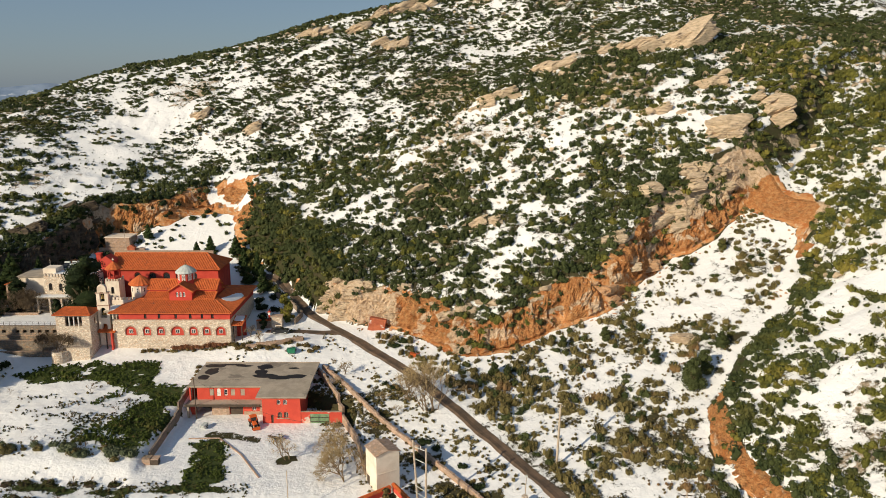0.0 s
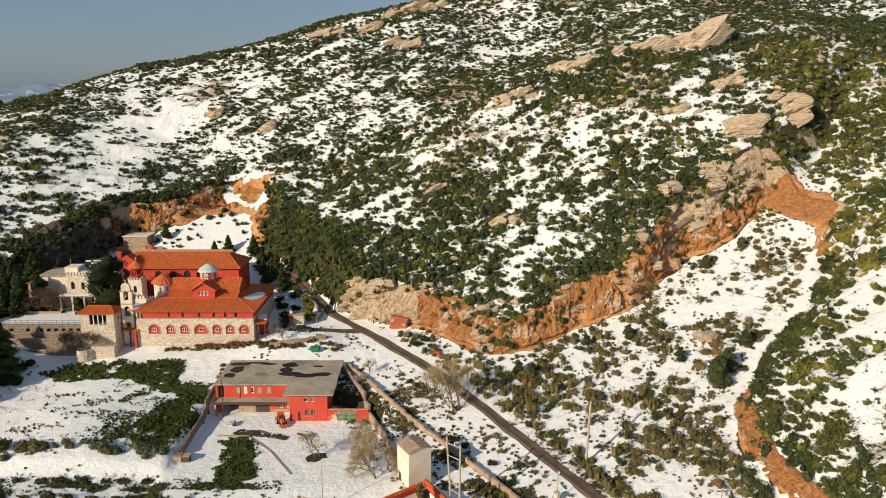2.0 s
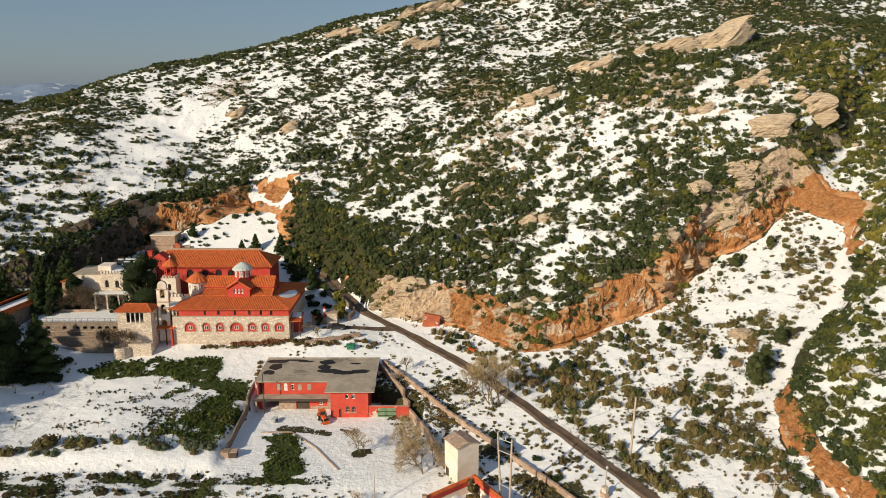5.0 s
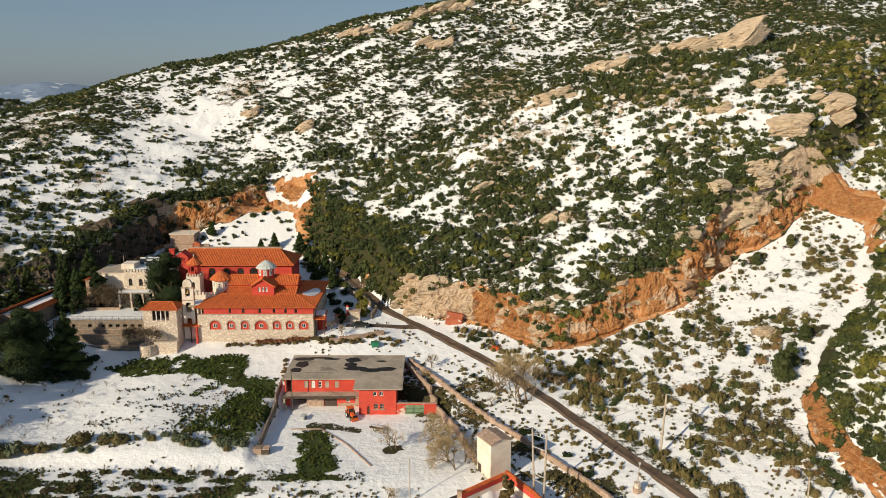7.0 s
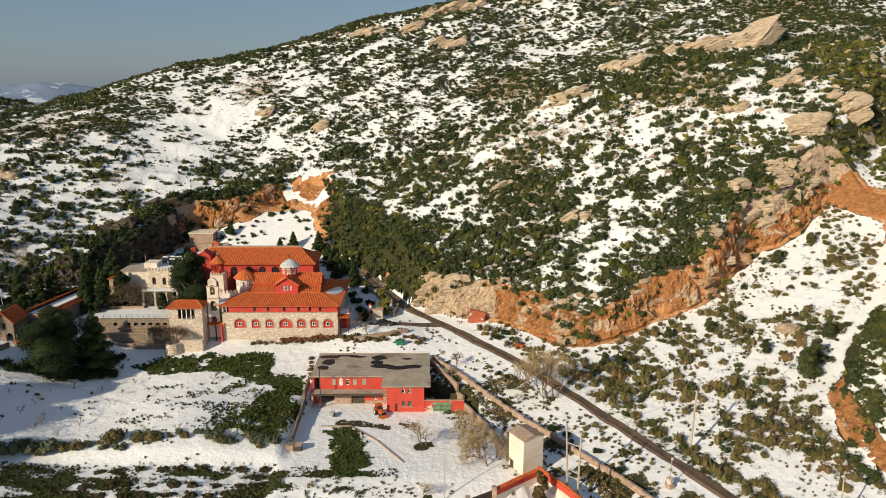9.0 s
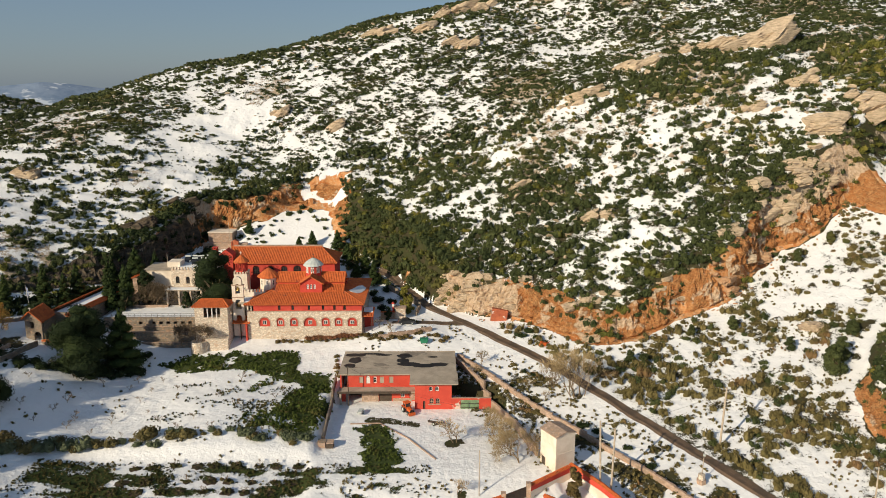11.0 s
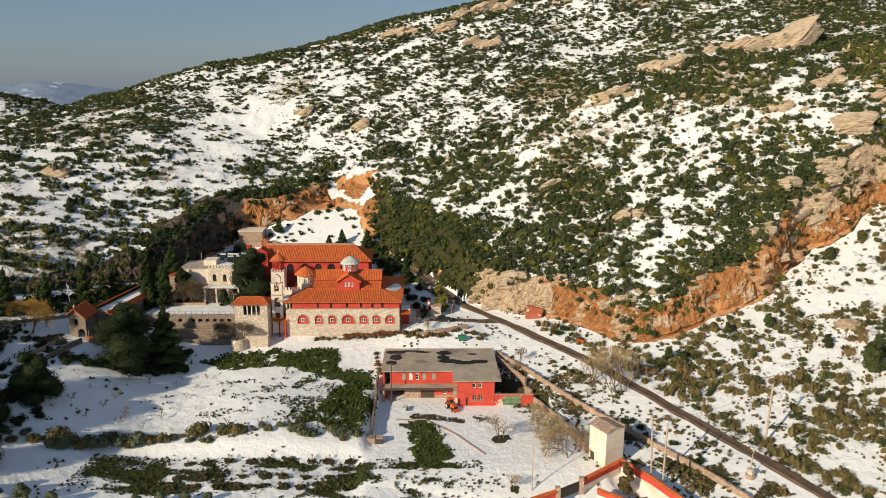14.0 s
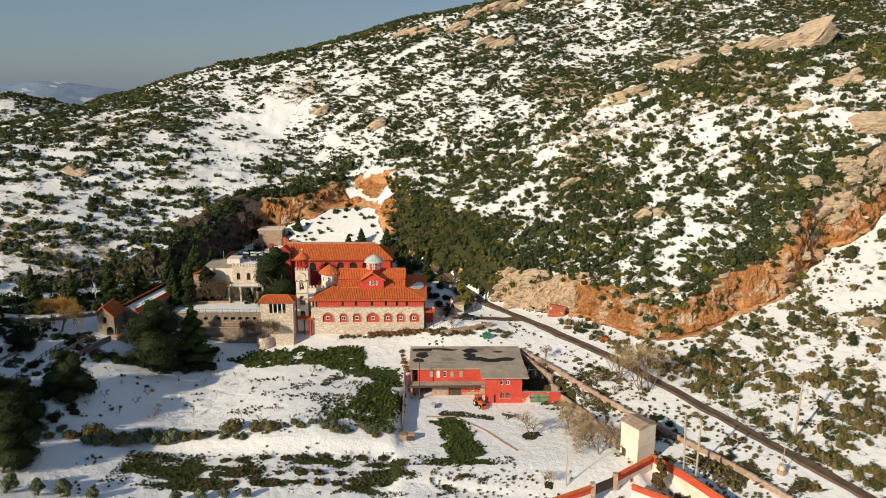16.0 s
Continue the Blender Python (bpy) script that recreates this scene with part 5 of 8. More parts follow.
    bm = prism(bmesh.new(), [(175.0, 17.3), (184.6, 17.3), (182.2, 18.4), (182.2, 19.25), (179.75, 20.95), (177.4, 19.25), (177.4, 18.4)], nl, nr, "x")
    part("nave_upper_wall", bm, RED, church)
    tiled(church, ((nl - 0.35, 177.0, 19.2), (nr + 0.35, 177.0, 19.2), (nr + 0.35, 179.75, 21.1), (nl - 0.35, 179.75, 21.1)))
    tiled(church, ((nr + 0.35, 182.5, 19.2), (nl - 0.35, 182.5, 19.2), (nl - 0.35, 179.75, 21.1), (nr + 0.35, 179.75, 21.1)))
    # gabled bay with a triple window
    gx = -64.2
    gable = [(-2.75, 17.0), (2.75, 17.0), (2.75, 19.5), (0, 21.15), (-2.75, 19.5)]
    lights = [arch(o, 17.95, 0.6, 1.35, 6) for o in (-0.85, 0, 0.85)]
    bm = wall(bmesh.new(), (gx - 2.75, 174.3), (1, 0), [(u + 2.75, z) for u, z in gable], [[(u + 2.75, z) for u, z in r] for r in lights], 0.4)
    part("gable_wall", bm, RED, church)
    for o in (-2.575, 2.575):
        part("gable_side_wall", boxed((gx + o - 0.175, gx + o + 0.175, 174.7, 178, 17, 19.5)), RED, church)
    for o in (-0.85, 0, 0.85):
        window(church, gx + o, 174.5, 17.97, 0.58, 1.3, True, WHITE_PAINT, bars=(1, 2))
    tiled(church, ((gx - 3.2, 179, 19.35), (gx - 3.2, 173.9, 19.35), (gx, 173.9, 21.35), (gx, 179, 21.35)))
    tiled(church, ((gx + 3.2, 173.9, 19.35), (gx + 3.2, 179, 19.35), (gx, 179, 21.35), (gx, 173.9, 21.35)))
    # drum and ribbed dome
    dx, dy = -64.2, 179.2
    drum = part("drum", prism(bmesh.new(), ngon(dx, dy, 2.05, 8, 0.5), 19.0, 23.2), RED, church)
    for k in range(8):
        a = 2 * math.pi * k / 8
        r = 2.05 * math.cos(math.pi / 8) + 0.03
        x, y, turn = dx + r * math.cos(a), dy + r * math.sin(a), math.degrees(a) + 90
        for s, nm in ((-0.24, 0), (0.24, 1)):
            window(drum, x - s * math.sin(a), y + s * math.cos(a), 21.3, 0.36, 1.6, True, WHITE_PAINT, turn, (0, 3))
    prof = [(2.5, 23.1), (2.48, 23.25), (2.2, 23.62), (1.75, 24.05), (1.2, 24.46), (0.6, 24.8), (0.12, 25.0)]
    dome = part("dome", lathe(bmesh.new(), dx, dy, prof, 32, 0.035), LEAD, church, "pale ribbed lead dome")
    part("finial", lathe(bmesh.new(), dx, dy, [(0.1, 24.9), (0.2, 25.1), (0.06, 25.3), (0.04, 25.4)], 8), BRONZE, dome)
    cross(dome, dx, dy, 25.3, 0.9)
    # eight-sided side chapel
    cx, cy = -75.8, 179.2
    chapel = part("side_chapel", prism(bmesh.new(), ngon(cx, cy, 2.25, 8, 0.5), 14.0, 20.3), WHITE, church, "white eight-sided chapel with a cone of tiles")
    for k in range(8):
        a = 2 * math.pi * k / 8
        r = 2.25 * math.cos(math.pi / 8) + 0.02
        window(chapel, cx + r * math.cos(a), cy + r * math.sin(a), 18.0, 0.55, 1.7, True, WHITE_PAINT, math.degrees(a) + 90, (0, 2))
    part("cone_roof", lathe(bmesh.new(), cx, cy, [(2.75, 20.15), (2.75, 20.3), (1.6, 21.35), (0.5, 22.15), (0.05, 22.4)], 32, 0.06), TILE, chapel)
    bm = boxed((-81.6, -75.8, 175.4, 175.8, 13.5, 16.9))
    merlons(bm, (-81.6, 175.6), (-75.8, 175.6), 16.9, 0.45, 0.7)
    part("parapet", bm, WHITE, church, "white battlemented parapet")
    snow_cover(church, -81.4, -76.2, 170.6, 175.2, 15.75, 0.2)
    part("terrace_roof", boxed((-81.6, -76.0, 170.5, 175.4, 15.2, 15.75)), CONCRETE, church)
    # porch at the right end
    porch = part("porch_wall", boxed((-51.0, -48.7, 174.6, 174.8, 6, 13.0)), RED, church, "small tiled lean-to porch")
    for px, py in ((-50.8, 171.1), (-48.8, 171.1)):
        part("post", boxed((px - 0.1, px + 0.1, py - 0.1, py + 0.1, 6, 12.2)), DARK_WOOD, porch)
    tiled(porch, ((-51.1, 170.4, 12.1), (-48.4, 170.4, 12.1), (-48.4, 174.6, 13.1), (-51.1, 174.6, 13.1)), 0.36)
    part("snow_patch", slab(bmesh.new(), [(-50.9, 172.2, 12.72), (-48.6, 172.0, 12.68), (-48.7, 174.4, 13.25), (-50.9, 174.4, 13.27)], 0.1), SNOW, porch)
    # recessed link to the gate pavilion
    part("link_wall", wall(bmesh.new(), (-83.2, 172.4), (1, 0), [(0, 4), (3.7, 4), (3.7, 14.5), (0, 14.5)], [arch(2.0, 11.6, 1.5, 2.1), square(1.8, 5.2, 2.2, 3.2)], 0.3), STONE, church)
    part("doorway_back", boxed((-83.0, -79.8, 173.0, 173.1, 5, 14)), DARK_WOOD, church)
    tiled(church, ((-83.1, 169.6, 10.6), (-79.0, 169.6, 10.6), (-79.0, 172.3, 11.6), (-83.1, 172.3, 11.6)), 0.38)
    # Dark sheet over the link wall, painting in the shade of the recess.
    part("recess_shade_panel", boxed((-83.0, -80.0, 172.1, 172.3, 4, 10.9)), DARK_WOOD, church)
    part("porch_post", boxed((-81.4, -81.15, 169.9, 170.15, 4.5, 10.6)), DARK_WOOD, church)
    part("porch_side_wall", boxed((-79.9, -79.55, 169.2, 170.4, 6.0, 10.4)), RED, church)
    return church


def bell_gable():
    g = thing("bell_gable", "pale stone bell gable with two stacked arches and a cross", "bell gable", (-81.7, 171, 13))
    out = [(0, 7), (2.8, 7), (2.8, 20.0), (2.45, 20.0), (2.45, 21.2)] + [(1.4 + 1.05 * math.cos(q), 21.2 + 1.0 * math.sin(q)) for q in [math.pi * s / 8 for s in range(1, 8)]] + [(0.35, 21.2), (0.35, 20.0), (0, 20.0)]
    part("wall", wall(bmesh.new(), (-83.1, 170.6), (1, 0), out, [arch(1.4, 13.9, 1.5, 2.5), arch(1.4, 17.9, 1.15, 2.5), arch(1.4, 10.4, 1.3, 2.1)], 0.75), WHITE, g)
    for z in (16.9, 20.0):
        part("ledge", boxed((-83.22, -80.18, 170.47, 171.48, z, z + 0.22)), PINK_STONE, g)
    for z, s in ((19.55, 0.42), (15.5, 0.5)):
        part("bell", lathe(bmesh.new(), -81.7, 170.98, [(s, z - 0.9), (s * 0.86, z - 0.75), (s * 0.6, z - 0.3), (s * 0.45, z), (0.05, z + 0.12)], 12), BRONZE, g)
    cross(g, -81.7, 170.98, 22.15, 0.9, WHITE)


def bell_tower():
    g = thing("bell_tower", "stone tower with battlements and a red tiled lantern", "tower", (-83.3, 181.6, 9))
    bm = wall(bmesh.new(), (-85.0, 180.0), (1, 0), [(0, 8), (3.4, 8), (3.4, 20.5), (0, 20.5)], [arch(1.7, 17.2, 0.8, 1.8)], 0.5)
    part("shaft", boxed((-85.0, -84.5, 180.5, 183.3, 8, 20.5), (-82.1, -81.6, 180.5, 183.3, 8, 20.5), (-84.5, -82.1, 182.8, 183.3, 8, 20.5), (-84.5, -82.1, 180.5, 182.8, 20.2, 20.45)), WHITE, g)
    part("front_wall", bm, WHITE, g)
    window(g, -83.3, 180.3, 17.2, 0.75, 1.75, True, IRON, bars=(1, 2))
    for a, b in (((-85.1, 180.05), (-81.5, 180.05)), ((-85.1, 183.25), (-81.5, 183.25)), ((-84.95, 180.2), (-84.95, 183.2)), ((-81.65, 180.2), (-81.65, 183.2))):
        battlement(g, a, b, 20.5, 0.4, 0.55, 0.3, STONE)
    lantern = part("lantern", prism(bmesh.new(), ngon(-83.3, 181.7, 1.55, 8, 0.5), 20.4, 21.3), RED, g)
    for x, y in ngon(-83.3, 181.7, 1.4, 8, 0.5):
        part("column", tube(bmesh.new(), (x, y, 21.2), (x, y, 23.3), 0.16, 0.16, 6), RED, lantern)
    part("lantern_ring", prism(bmesh.new(), ngon(-83.3, 181.7, 1.6, 8, 0.5), 23.0, 23.5), RED, lantern)
    part("cone_roof", lathe(bmesh.new(), -83.3, 181.7, [(2.0, 23.4), (2.0, 23.5), (1.0, 24.5), (0.06, 25.3)], 24, 0.05), TILE, g)
    cross(g, -83.3, 181.7, 25.2, 0.9, WHITE)


def back_range():
    g = thing("rear_monastery_range", "long red monastery range under a clay tile roof", "building", (-77, 199, 12))
    holes = [arch(c + 90.0, 16.6, 2.2, 2.8) for c in (-71.2, -67.6)] + [arch(c + 90.0, 16.9, 1.8, 2.4) for c in (-74.8, -78.6, -82.6)]
    part("front_wall", wall(bmesh.new(), (-90.0, 194.0), (1, 0), [(0, 10), (29.2, 10), (29.2, 20.2), (0, 20.2)], holes, 0.4), RED, g)
    part("side_wall", boxed((-61.2, -60.8, 194.4, 205, 10, 20.2)), RED, g)
    part("rear_wall", boxed((-90.0, -61.2, 204.6, 205, 12, 20.2), (-90.0, -89.6, 194.4, 204.6, 10, 20.2)), RED, g)
    for c, w in ((-71.2, 2.1), (-67.6, 2.1), (-74.8, 1.7), (-78.6, 1.7), (-82.6, 1.7)):
        window(g, c, 194.2, 16.65, w, 2.6 if w > 2 else 2.3, True, IRON, bars=(2, 2))
    tiled(g, ((-90.4, 193.2, 20.2), (-60.0, 193.2, 20.2), (-65.0, 199.4, 23.4), (-90.4, 199.4, 23.4)), 0.45)
    tiled(g, ((-60.0, 193.2, 20.2), (-60.0, 205.6, 20.2), (-65.0, 199.4, 23.4)), 0.45, ridge=False)
    tiled(g, ((-60.0, 205.6, 20.2), (-90.4, 205.6, 20.2), (-90.4, 199.4, 23.4), (-65.0, 199.4, 23.4)), 0.45)
    part("stair_block", prism(bmesh.new(), [(-92.4, 12), (-88.6, 12), (-88.6, 22.6), (-90.4, 24.0), (-92.4, 22.6)], 193.0, 196.5, "y"), RED, g)
    part("bay", boxed((-79.5, -73.0, 187.0, 193.9, 10, 17.4)), RED, g)
    snow_cover(g, -79.4, -73.2, 187.2, 193.6, 17.4, 0.2)
    part("garden_wall", boxed((-92, -66, 207.5, 208.0, 16, 22.2)), PINK_STONE, g)


def gate_pavilion():
    g = thing("gate_pavilion", "pale stone pavilion with a low tiled roof and pillared loggia", "pavilion", (-87.5, 169, 5))
    x0, x1, yf, yb = -91.4, -83.4, 166.8, 171.6
    part("front_wall", wall(bmesh.new(), (x0, yf), (1, 0), [(0, 3), (8, 3), (8, 15.8), (0, 15.8)], [square(4.2, 13.0, 4.0, 2.4)], 0.4), STONE, g)
    part("side_wall", wall(bmesh.new(), (x1, yf + 0.4), (0, 1), [(0, 3), (4.6, 3), (4.6, 15.8), (0, 15.8)], [square(2.4, 12.8, 1.2, 1.8)], 0.4), STONE, g)
    part("side_wall", boxed((x0, x0 + 0.4, yf + 0.4, yb, 3, 15.8)), STONE, g)
    part("rear_wall", boxed((x0 + 0.4, x1 - 0.4, yb - 0.4, yb, 3, 15.8)), DARK_STONE, g)
    part("loggia_floor", boxed((x0 + 0.4, x1 - 0.4, yf + 0.4, yb - 0.4, 12.7, 12.95)), CONCRETE, g)
    for x in (-88.3, -87.2, -86.1):
        part("column", tube(bmesh.new(), (x, yf + 0.2, 12.95), (x, yf + 0.2, 15.5), 0.16, 0.14, 8), WHITE_PAINT, g)
    e, t = 15.85, 17.0
    a, b, c, d = (x0 - 0.5, yf - 0.5, e), (x1 + 0.5, yf - 0.5, e), (x1 + 0.5, yb + 0.5, e), (x0 - 0.5, yb + 0.5, e)
    i, j = (x0 + 1.2, 169.2, t), (x1 - 1.6, 169.2, t)
    tiled(g, (a, b, j, i), 0.38)
    tiled(g, (b, c, j), 0.38, ridge=False)
    tiled(g, (c, d, i, j), 0.38)
    tiled(g, (d, a, i), 0.38, ridge=False)
    part("plinth", boxed((-88.6, -83.2, 165.0, 166.8, 3.0, 8.2)), STONE, g)
    b = thing("round_planter", "round pale stone planter wall at the foot of the pavilion", "planter", (-90.2, 164.8, 5))
    part("wall", lathe(bmesh.new(), -90.2, 165.2, [(2.1, 2.5), (2.0, 6.0), (1.95, 7.6), (1.6, 7.6), (1.6, 7.2), (0.02, 7.25)], 20), STONE, b)


def terrace():
    g = thing("terrace_wall", "tall stepped rubble retaining wall with a row of small openings", "retaining wall", (-105, 170, 4))
    holes = [square(u, 10.2, 0.95, 0.75) for u in (5.0, 9.0, 12.2, 14.0, 15.8, 17.6, 19.4, 21.2)]
    part("upper_wall", wall(bmesh.new(), (-115, 170.2), (1, 0), [(0, 7), (23.4, 7), (23.4, 12), (0, 12)], holes, 0.6), DARK_STONE, g)
    # A dark sheet behind the openings stands in for shade inside.
    part("room_shade_panel", boxed((-115, -91.7, 171.6, 171.7, 9.5, 11.7)), DARK_WOOD, g)
    part("middle_wall", boxed((-116, -91.6, 169.0, 170.2, 2, 8.6)), DARK_STONE, g)
    part("lower_wall", boxed((-117, -91.8, 167.8, 169.0, 1, 6.2)), DARK_STONE, g)
    for x0, y, z in ((-115, 170.0, 9.55), (-116, 168.8, 8.6), (-117, 167.6, 6.2), (-117, 167.7, 3.9)):
        part("ledge", boxed((x0, -91.8, y, y + 0.45, z, z + 0.16)), PINK_STONE, g)
    part("deck", boxed((-115, -91.6, 170.8, 181, 11.4, 11.9)), CONCRETE, g)
    snow_cover(g, -115, -91.7, 170.9, 181, 11.9, 0.2)
    part("upper_deck", boxed((-115, -91.6, 181.0, 185.6, 10.6, 11.95)), CONCRETE, g)
    bed = thing("planting_bed", "low rubble planting bed at the back of the terrace", "planting bed", (-105, 179, 11.9))
    part("bed_wall", wall(bmesh.new(), (-110.6, 178.4), (1, 0.03), [(0, 11.8), (8.6, 11.8), (8.6, 12.6), (0, 12.7)], [], 0.45), PINK_STONE, bed)
    part("soil", boxed((-110.4, -102.1, 179.1, 180.9, 11.9, 12.35)), SOIL, bed)
    r = thing("terrace_railing", "thin dark metal railing along the terrace edge", "railing", (-105, 170.4, 12))
    for k in range(17):
        x = -114.5 + 22.6 * k / 16
        part("post", tube(bmesh.new(), (x, 170.45, 11.9), (x, 170.45, 12.95), 0.035), IRON, r)
    for z in (12.4, 12.92):
        part("rail", tube(bmesh.new(), (-114.5, 170.45, z), (-91.9, 170.45, z), 0.03), IRON, r)


def crenellated_house():
    g = thing("crenellated_house", "white stone house with battlements and a snowy flat roof", "house", (-98, 188, 11))
    up = 4.2
    holes = [arch(u, 12.9 + up, 1.0, 2.0) for u in (1.7, 4.5, 7.6)]
    part("front_wall", wall(bmesh.new(), (-102.4, 183.6), (1, -0.12), [(0, 8), (11.2, 8), (11.2, 16.6 + up), (0, 16.6 + up)], holes, 0.4), STONE, g)
    for u in (1.7, 4.5, 7.6):
        p = Vector((-102.4, 183.6)) + Vector((1, -0.12)).normalized() * u
        window(g, p.x, p.y + 0.25, 12.95 + up, 0.95, 1.9, True, IRON, -6.8, (1, 1))
    battlement(g, (-102.4, 183.8), (-91.3, 182.4), 16.6 + up, 0.5, 0.75, 0.4, STONE)
    part("block", boxed((-102.3, -91.4, 184.4, 196, 9, 16.2 + up)), WHITE, g)
    snow_cover(g, -102.2, -91.5, 184.4, 195.8, 16.2 + up, 0.25)
    part("wing", boxed((-110, -102.4, 185.5, 194, 9, 15.9 + up)), WHITE, g, "lower white wing with a flat grey roof")
    part("wing_roof", boxed((-110.4, -102.3, 185.2, 194.2, 15.9 + up, 16.15 + up)), CONCRETE, g)
    part("wing_step", boxed((-104.8, -101.4, 188.0, 192.0, 16.15 + up, 17.6 + up)), WHITE, g)
    tiled(g, ((-113.5, 185.0, 14 + up), (-110.2, 185.0, 15.3 + up), (-110.2, 192, 15.3 + up), (-113.5, 192, 14 + up)), 0.4)
    part("side_store", boxed((-113.3, -110.2, 185.2, 191.8, 9, 14 + up)), PINK_STONE, g)
    part("porch_roof", boxed((-103, -93.4, 179.6, 182.3, 11.9 + up, 12.2 + up)), CONCRETE, g)
    snow_cover(g, -103.0, -93.4, 179.5, 182.3, 12.2 + up, 0.25)
    for x in (-102.7, -99.7, -96.7, -93.9):
        part("porch_post", boxed((x, x + 0.45, 179.8, 180.25, 11.8, 11.9 + up)), STONE, g)
    part("porch_door", boxed((-98.6, -97.2, 182.6, 182.75, 11.9, 14.3)), DARK_WOOD, g)
    c = thing("chimney_stack", "square red chimney behind the flat roof", "chimney", (-95.3, 200, 14))
    part("stack", boxed((-95.9, -94.7, 199.4, 200.6, 12, 23.1)), RED, c)
    part("cap", boxed((-96.05, -94.55, 199.25, 200.75, 23.1, 23.3)), RED, c)
    first = None
    for k, (x, y) in enumerate(((-101.0, 193.0), (-99.2, 193.4), (-97.4, 193.2), (-95.4, 193.8), (-98.2, 190.4), (-96.0, 190.6))):
        if not first:
            first = thing("solar_heater", "dark solar water heater panel with a pale tank on the roof", "solar heater", (x, y, 16.4 + up), "roof solar heaters")
            part("panel", slab(bmesh.new(), [(x - 0.7, y - 0.9, 16.8 + up), (x + 0.7, y - 0.9, 16.8 + up), (x + 0.7, y + 0.5, 17.9 + up), (x - 0.7, y + 0.5, 17.9 + up)], 0.1), GLASS, first)
            part("tank", tube(bmesh.new(), (x - 0.75, y + 0.7, 17.9 + up), (x + 0.75, y + 0.7, 17.9 + up), 0.3, 0.3, 10), LEAD, first)
            for u, v, h in ((-0.55, 0.55, 17.8 + up), (0.55, 0.55, 17.8 + up), (-0.55, -0.75, 16.8 + up), (0.55, -0.75, 16.8 + up)):
                part("strut", boxed((x + u - 0.05, x + u + 0.05, y + v - 0.05, y + v + 0.05, 16.2 + up, h)), IRON, first)
        else:
            copy_thing(first, pose(x, y, 16.4 + up, 0, 0, (-6, 4, 0, 8, -3)[k - 1]))


def entrance_wing():
    g = thing("entrance_gatehouse", "stone entrance gatehouse with a tiled gable and bell", "gatehouse", (-123, 156, 9))
    out = [(0, 6), (4.0, 6), (4.0, 15.8), (1.6, 17.8), (0, 16.6)]
    part("front_wall", wall(bmesh.new(), (-126.6, 156.4), (1, -0.1), out, [arch(2.8, 9.6, 1.7, 3.6), square(1.7, 14.0, 0.8, 1.5)], 0.6), DARK_STONE, g)
    part("side_wall", boxed((-126.6, -126.0, 157.0, 162, 6, 16.2), (-123.1, -122.6, 157.0, 162, 6, 15.6), (-126, -123.1, 161.4, 162, 6, 16)), DARK_STONE, g)
    tiled(g, ((-127.0, 162.2, 16.3), (-127.0, 155.8, 16.3), (-125.0, 155.6, 18.1), (-125.0, 162.2, 18.1)), 0.4)
    tiled(g, ((-122.3, 155.6, 15.6), (-122.3, 162.2, 15.6), (-125.0, 162.2, 18.1), (-125.0, 155.6, 18.1)), 0.4)
    cross(g, -125.0, 156.1, 18.2, 0.8, WHITE)
    w = thing("long_wing", "long low stone wing with tiled edges and a snowy flat roof", "building", (-117, 172, 9))
    a, b = Vector((-125.0, 162.6)), Vector((-120.5, 190.0))
    d = (b - a).normalized()
    n = Vector((d.y, -d.x))
    def at(s, o, z):
        p = a + d * s + n * o
        return (p.x, p.y, z)
    long = (b - a).length
    bm = bmesh.new()
    slab(bm, [at(0, 0, 15.3), at(0, 5.6, 15.3), at(long, 5.6, 15.3), at(long, 0, 15.3)], 8.0)
    part("body", bm, DARK_STONE, w)
    tiled(w, (at(long, -0.6, 15.2), at(-0.4, -0.6, 15.2), at(-0.4, 1.6, 16.4), at(long, 1.6, 16.4)), 0.4)
    tiled(w, (at(-0.4, 6.2, 14.9), at(long, 6.2, 14.9), at(long, 5.2, 15.6), at(-0.4, 5.2, 15.6)), 0.4)
    part("snow_layer", slab(bmesh.new(), [at(0.6, 1.7, 15.62), at(0.6, 5.1, 15.5), at(long - 0.5, 5.1, 15.5), at(long - 0.5, 1.7, 15.62)], 0.3), SNOW, w)
    part("parapet", slab(bmesh.new(), [at(-0.3, 1.4, 16.0), at(-0.3, 5.4, 16.0), at(0.3, 5.4, 16.0), at(0.3, 1.4, 16.0)], 1.2), DARK_STONE, w)
    r = thing("ramp_wall", "low stone ramp wall with a tiled coping", "wall", (-127, 150, 8))
    for p, q in (((-126.6, 156.2), (-127.6, 151.0)), ((-122.6, 155.6), (-119.5, 155.0))):
        p, q = Vector(p), Vector(q)
        t = math.degrees(math.atan2(q.y - p.y, q.x - p.x))
        part("wall", box(bmesh.new(), 0, (q - p).length, -0.25, 0.25, 5, 11.2, pose(p.x, p.y, 0, 0, 0, t)), DARK_STONE, r)
        part("coping", box(bmesh.new(), 0, (q - p).length, -0.4, 0.4, 11.2, 11.45, pose(p.x, p.y, 0, 0, 0, t)), TILE, r)


def water_tank():
    g = thing("concrete_water_tank", "pale tan block-built tank on the dug slope", "water tank", (-100.7, 226, 18))
    part("tank", boxed((-104.4, -96.9, 223.8, 229.5, 16.5, 22.6)), PINK_STONE, g)
    part("roof_slab", boxed((-104.6, -96.7, 223.6, 229.7, 22.6, 22.85)), WHITE, g)
    part("base_wall", boxed((-106, -92, 222.6, 223.6, 16, 19.6)), PINK_STONE, g)
    part("cabinet", prism(bmesh.new(), [(-96.8, 18), (-94.6, 18), (-94.6, 20.2), (-95.7, 20.9), (-96.8, 20.2)], 221.6, 223.0, "y"), RUST, g)


monastery_church()
bell_gable()
bell_tower()
back_range()
gate_pavilion()
terrace()
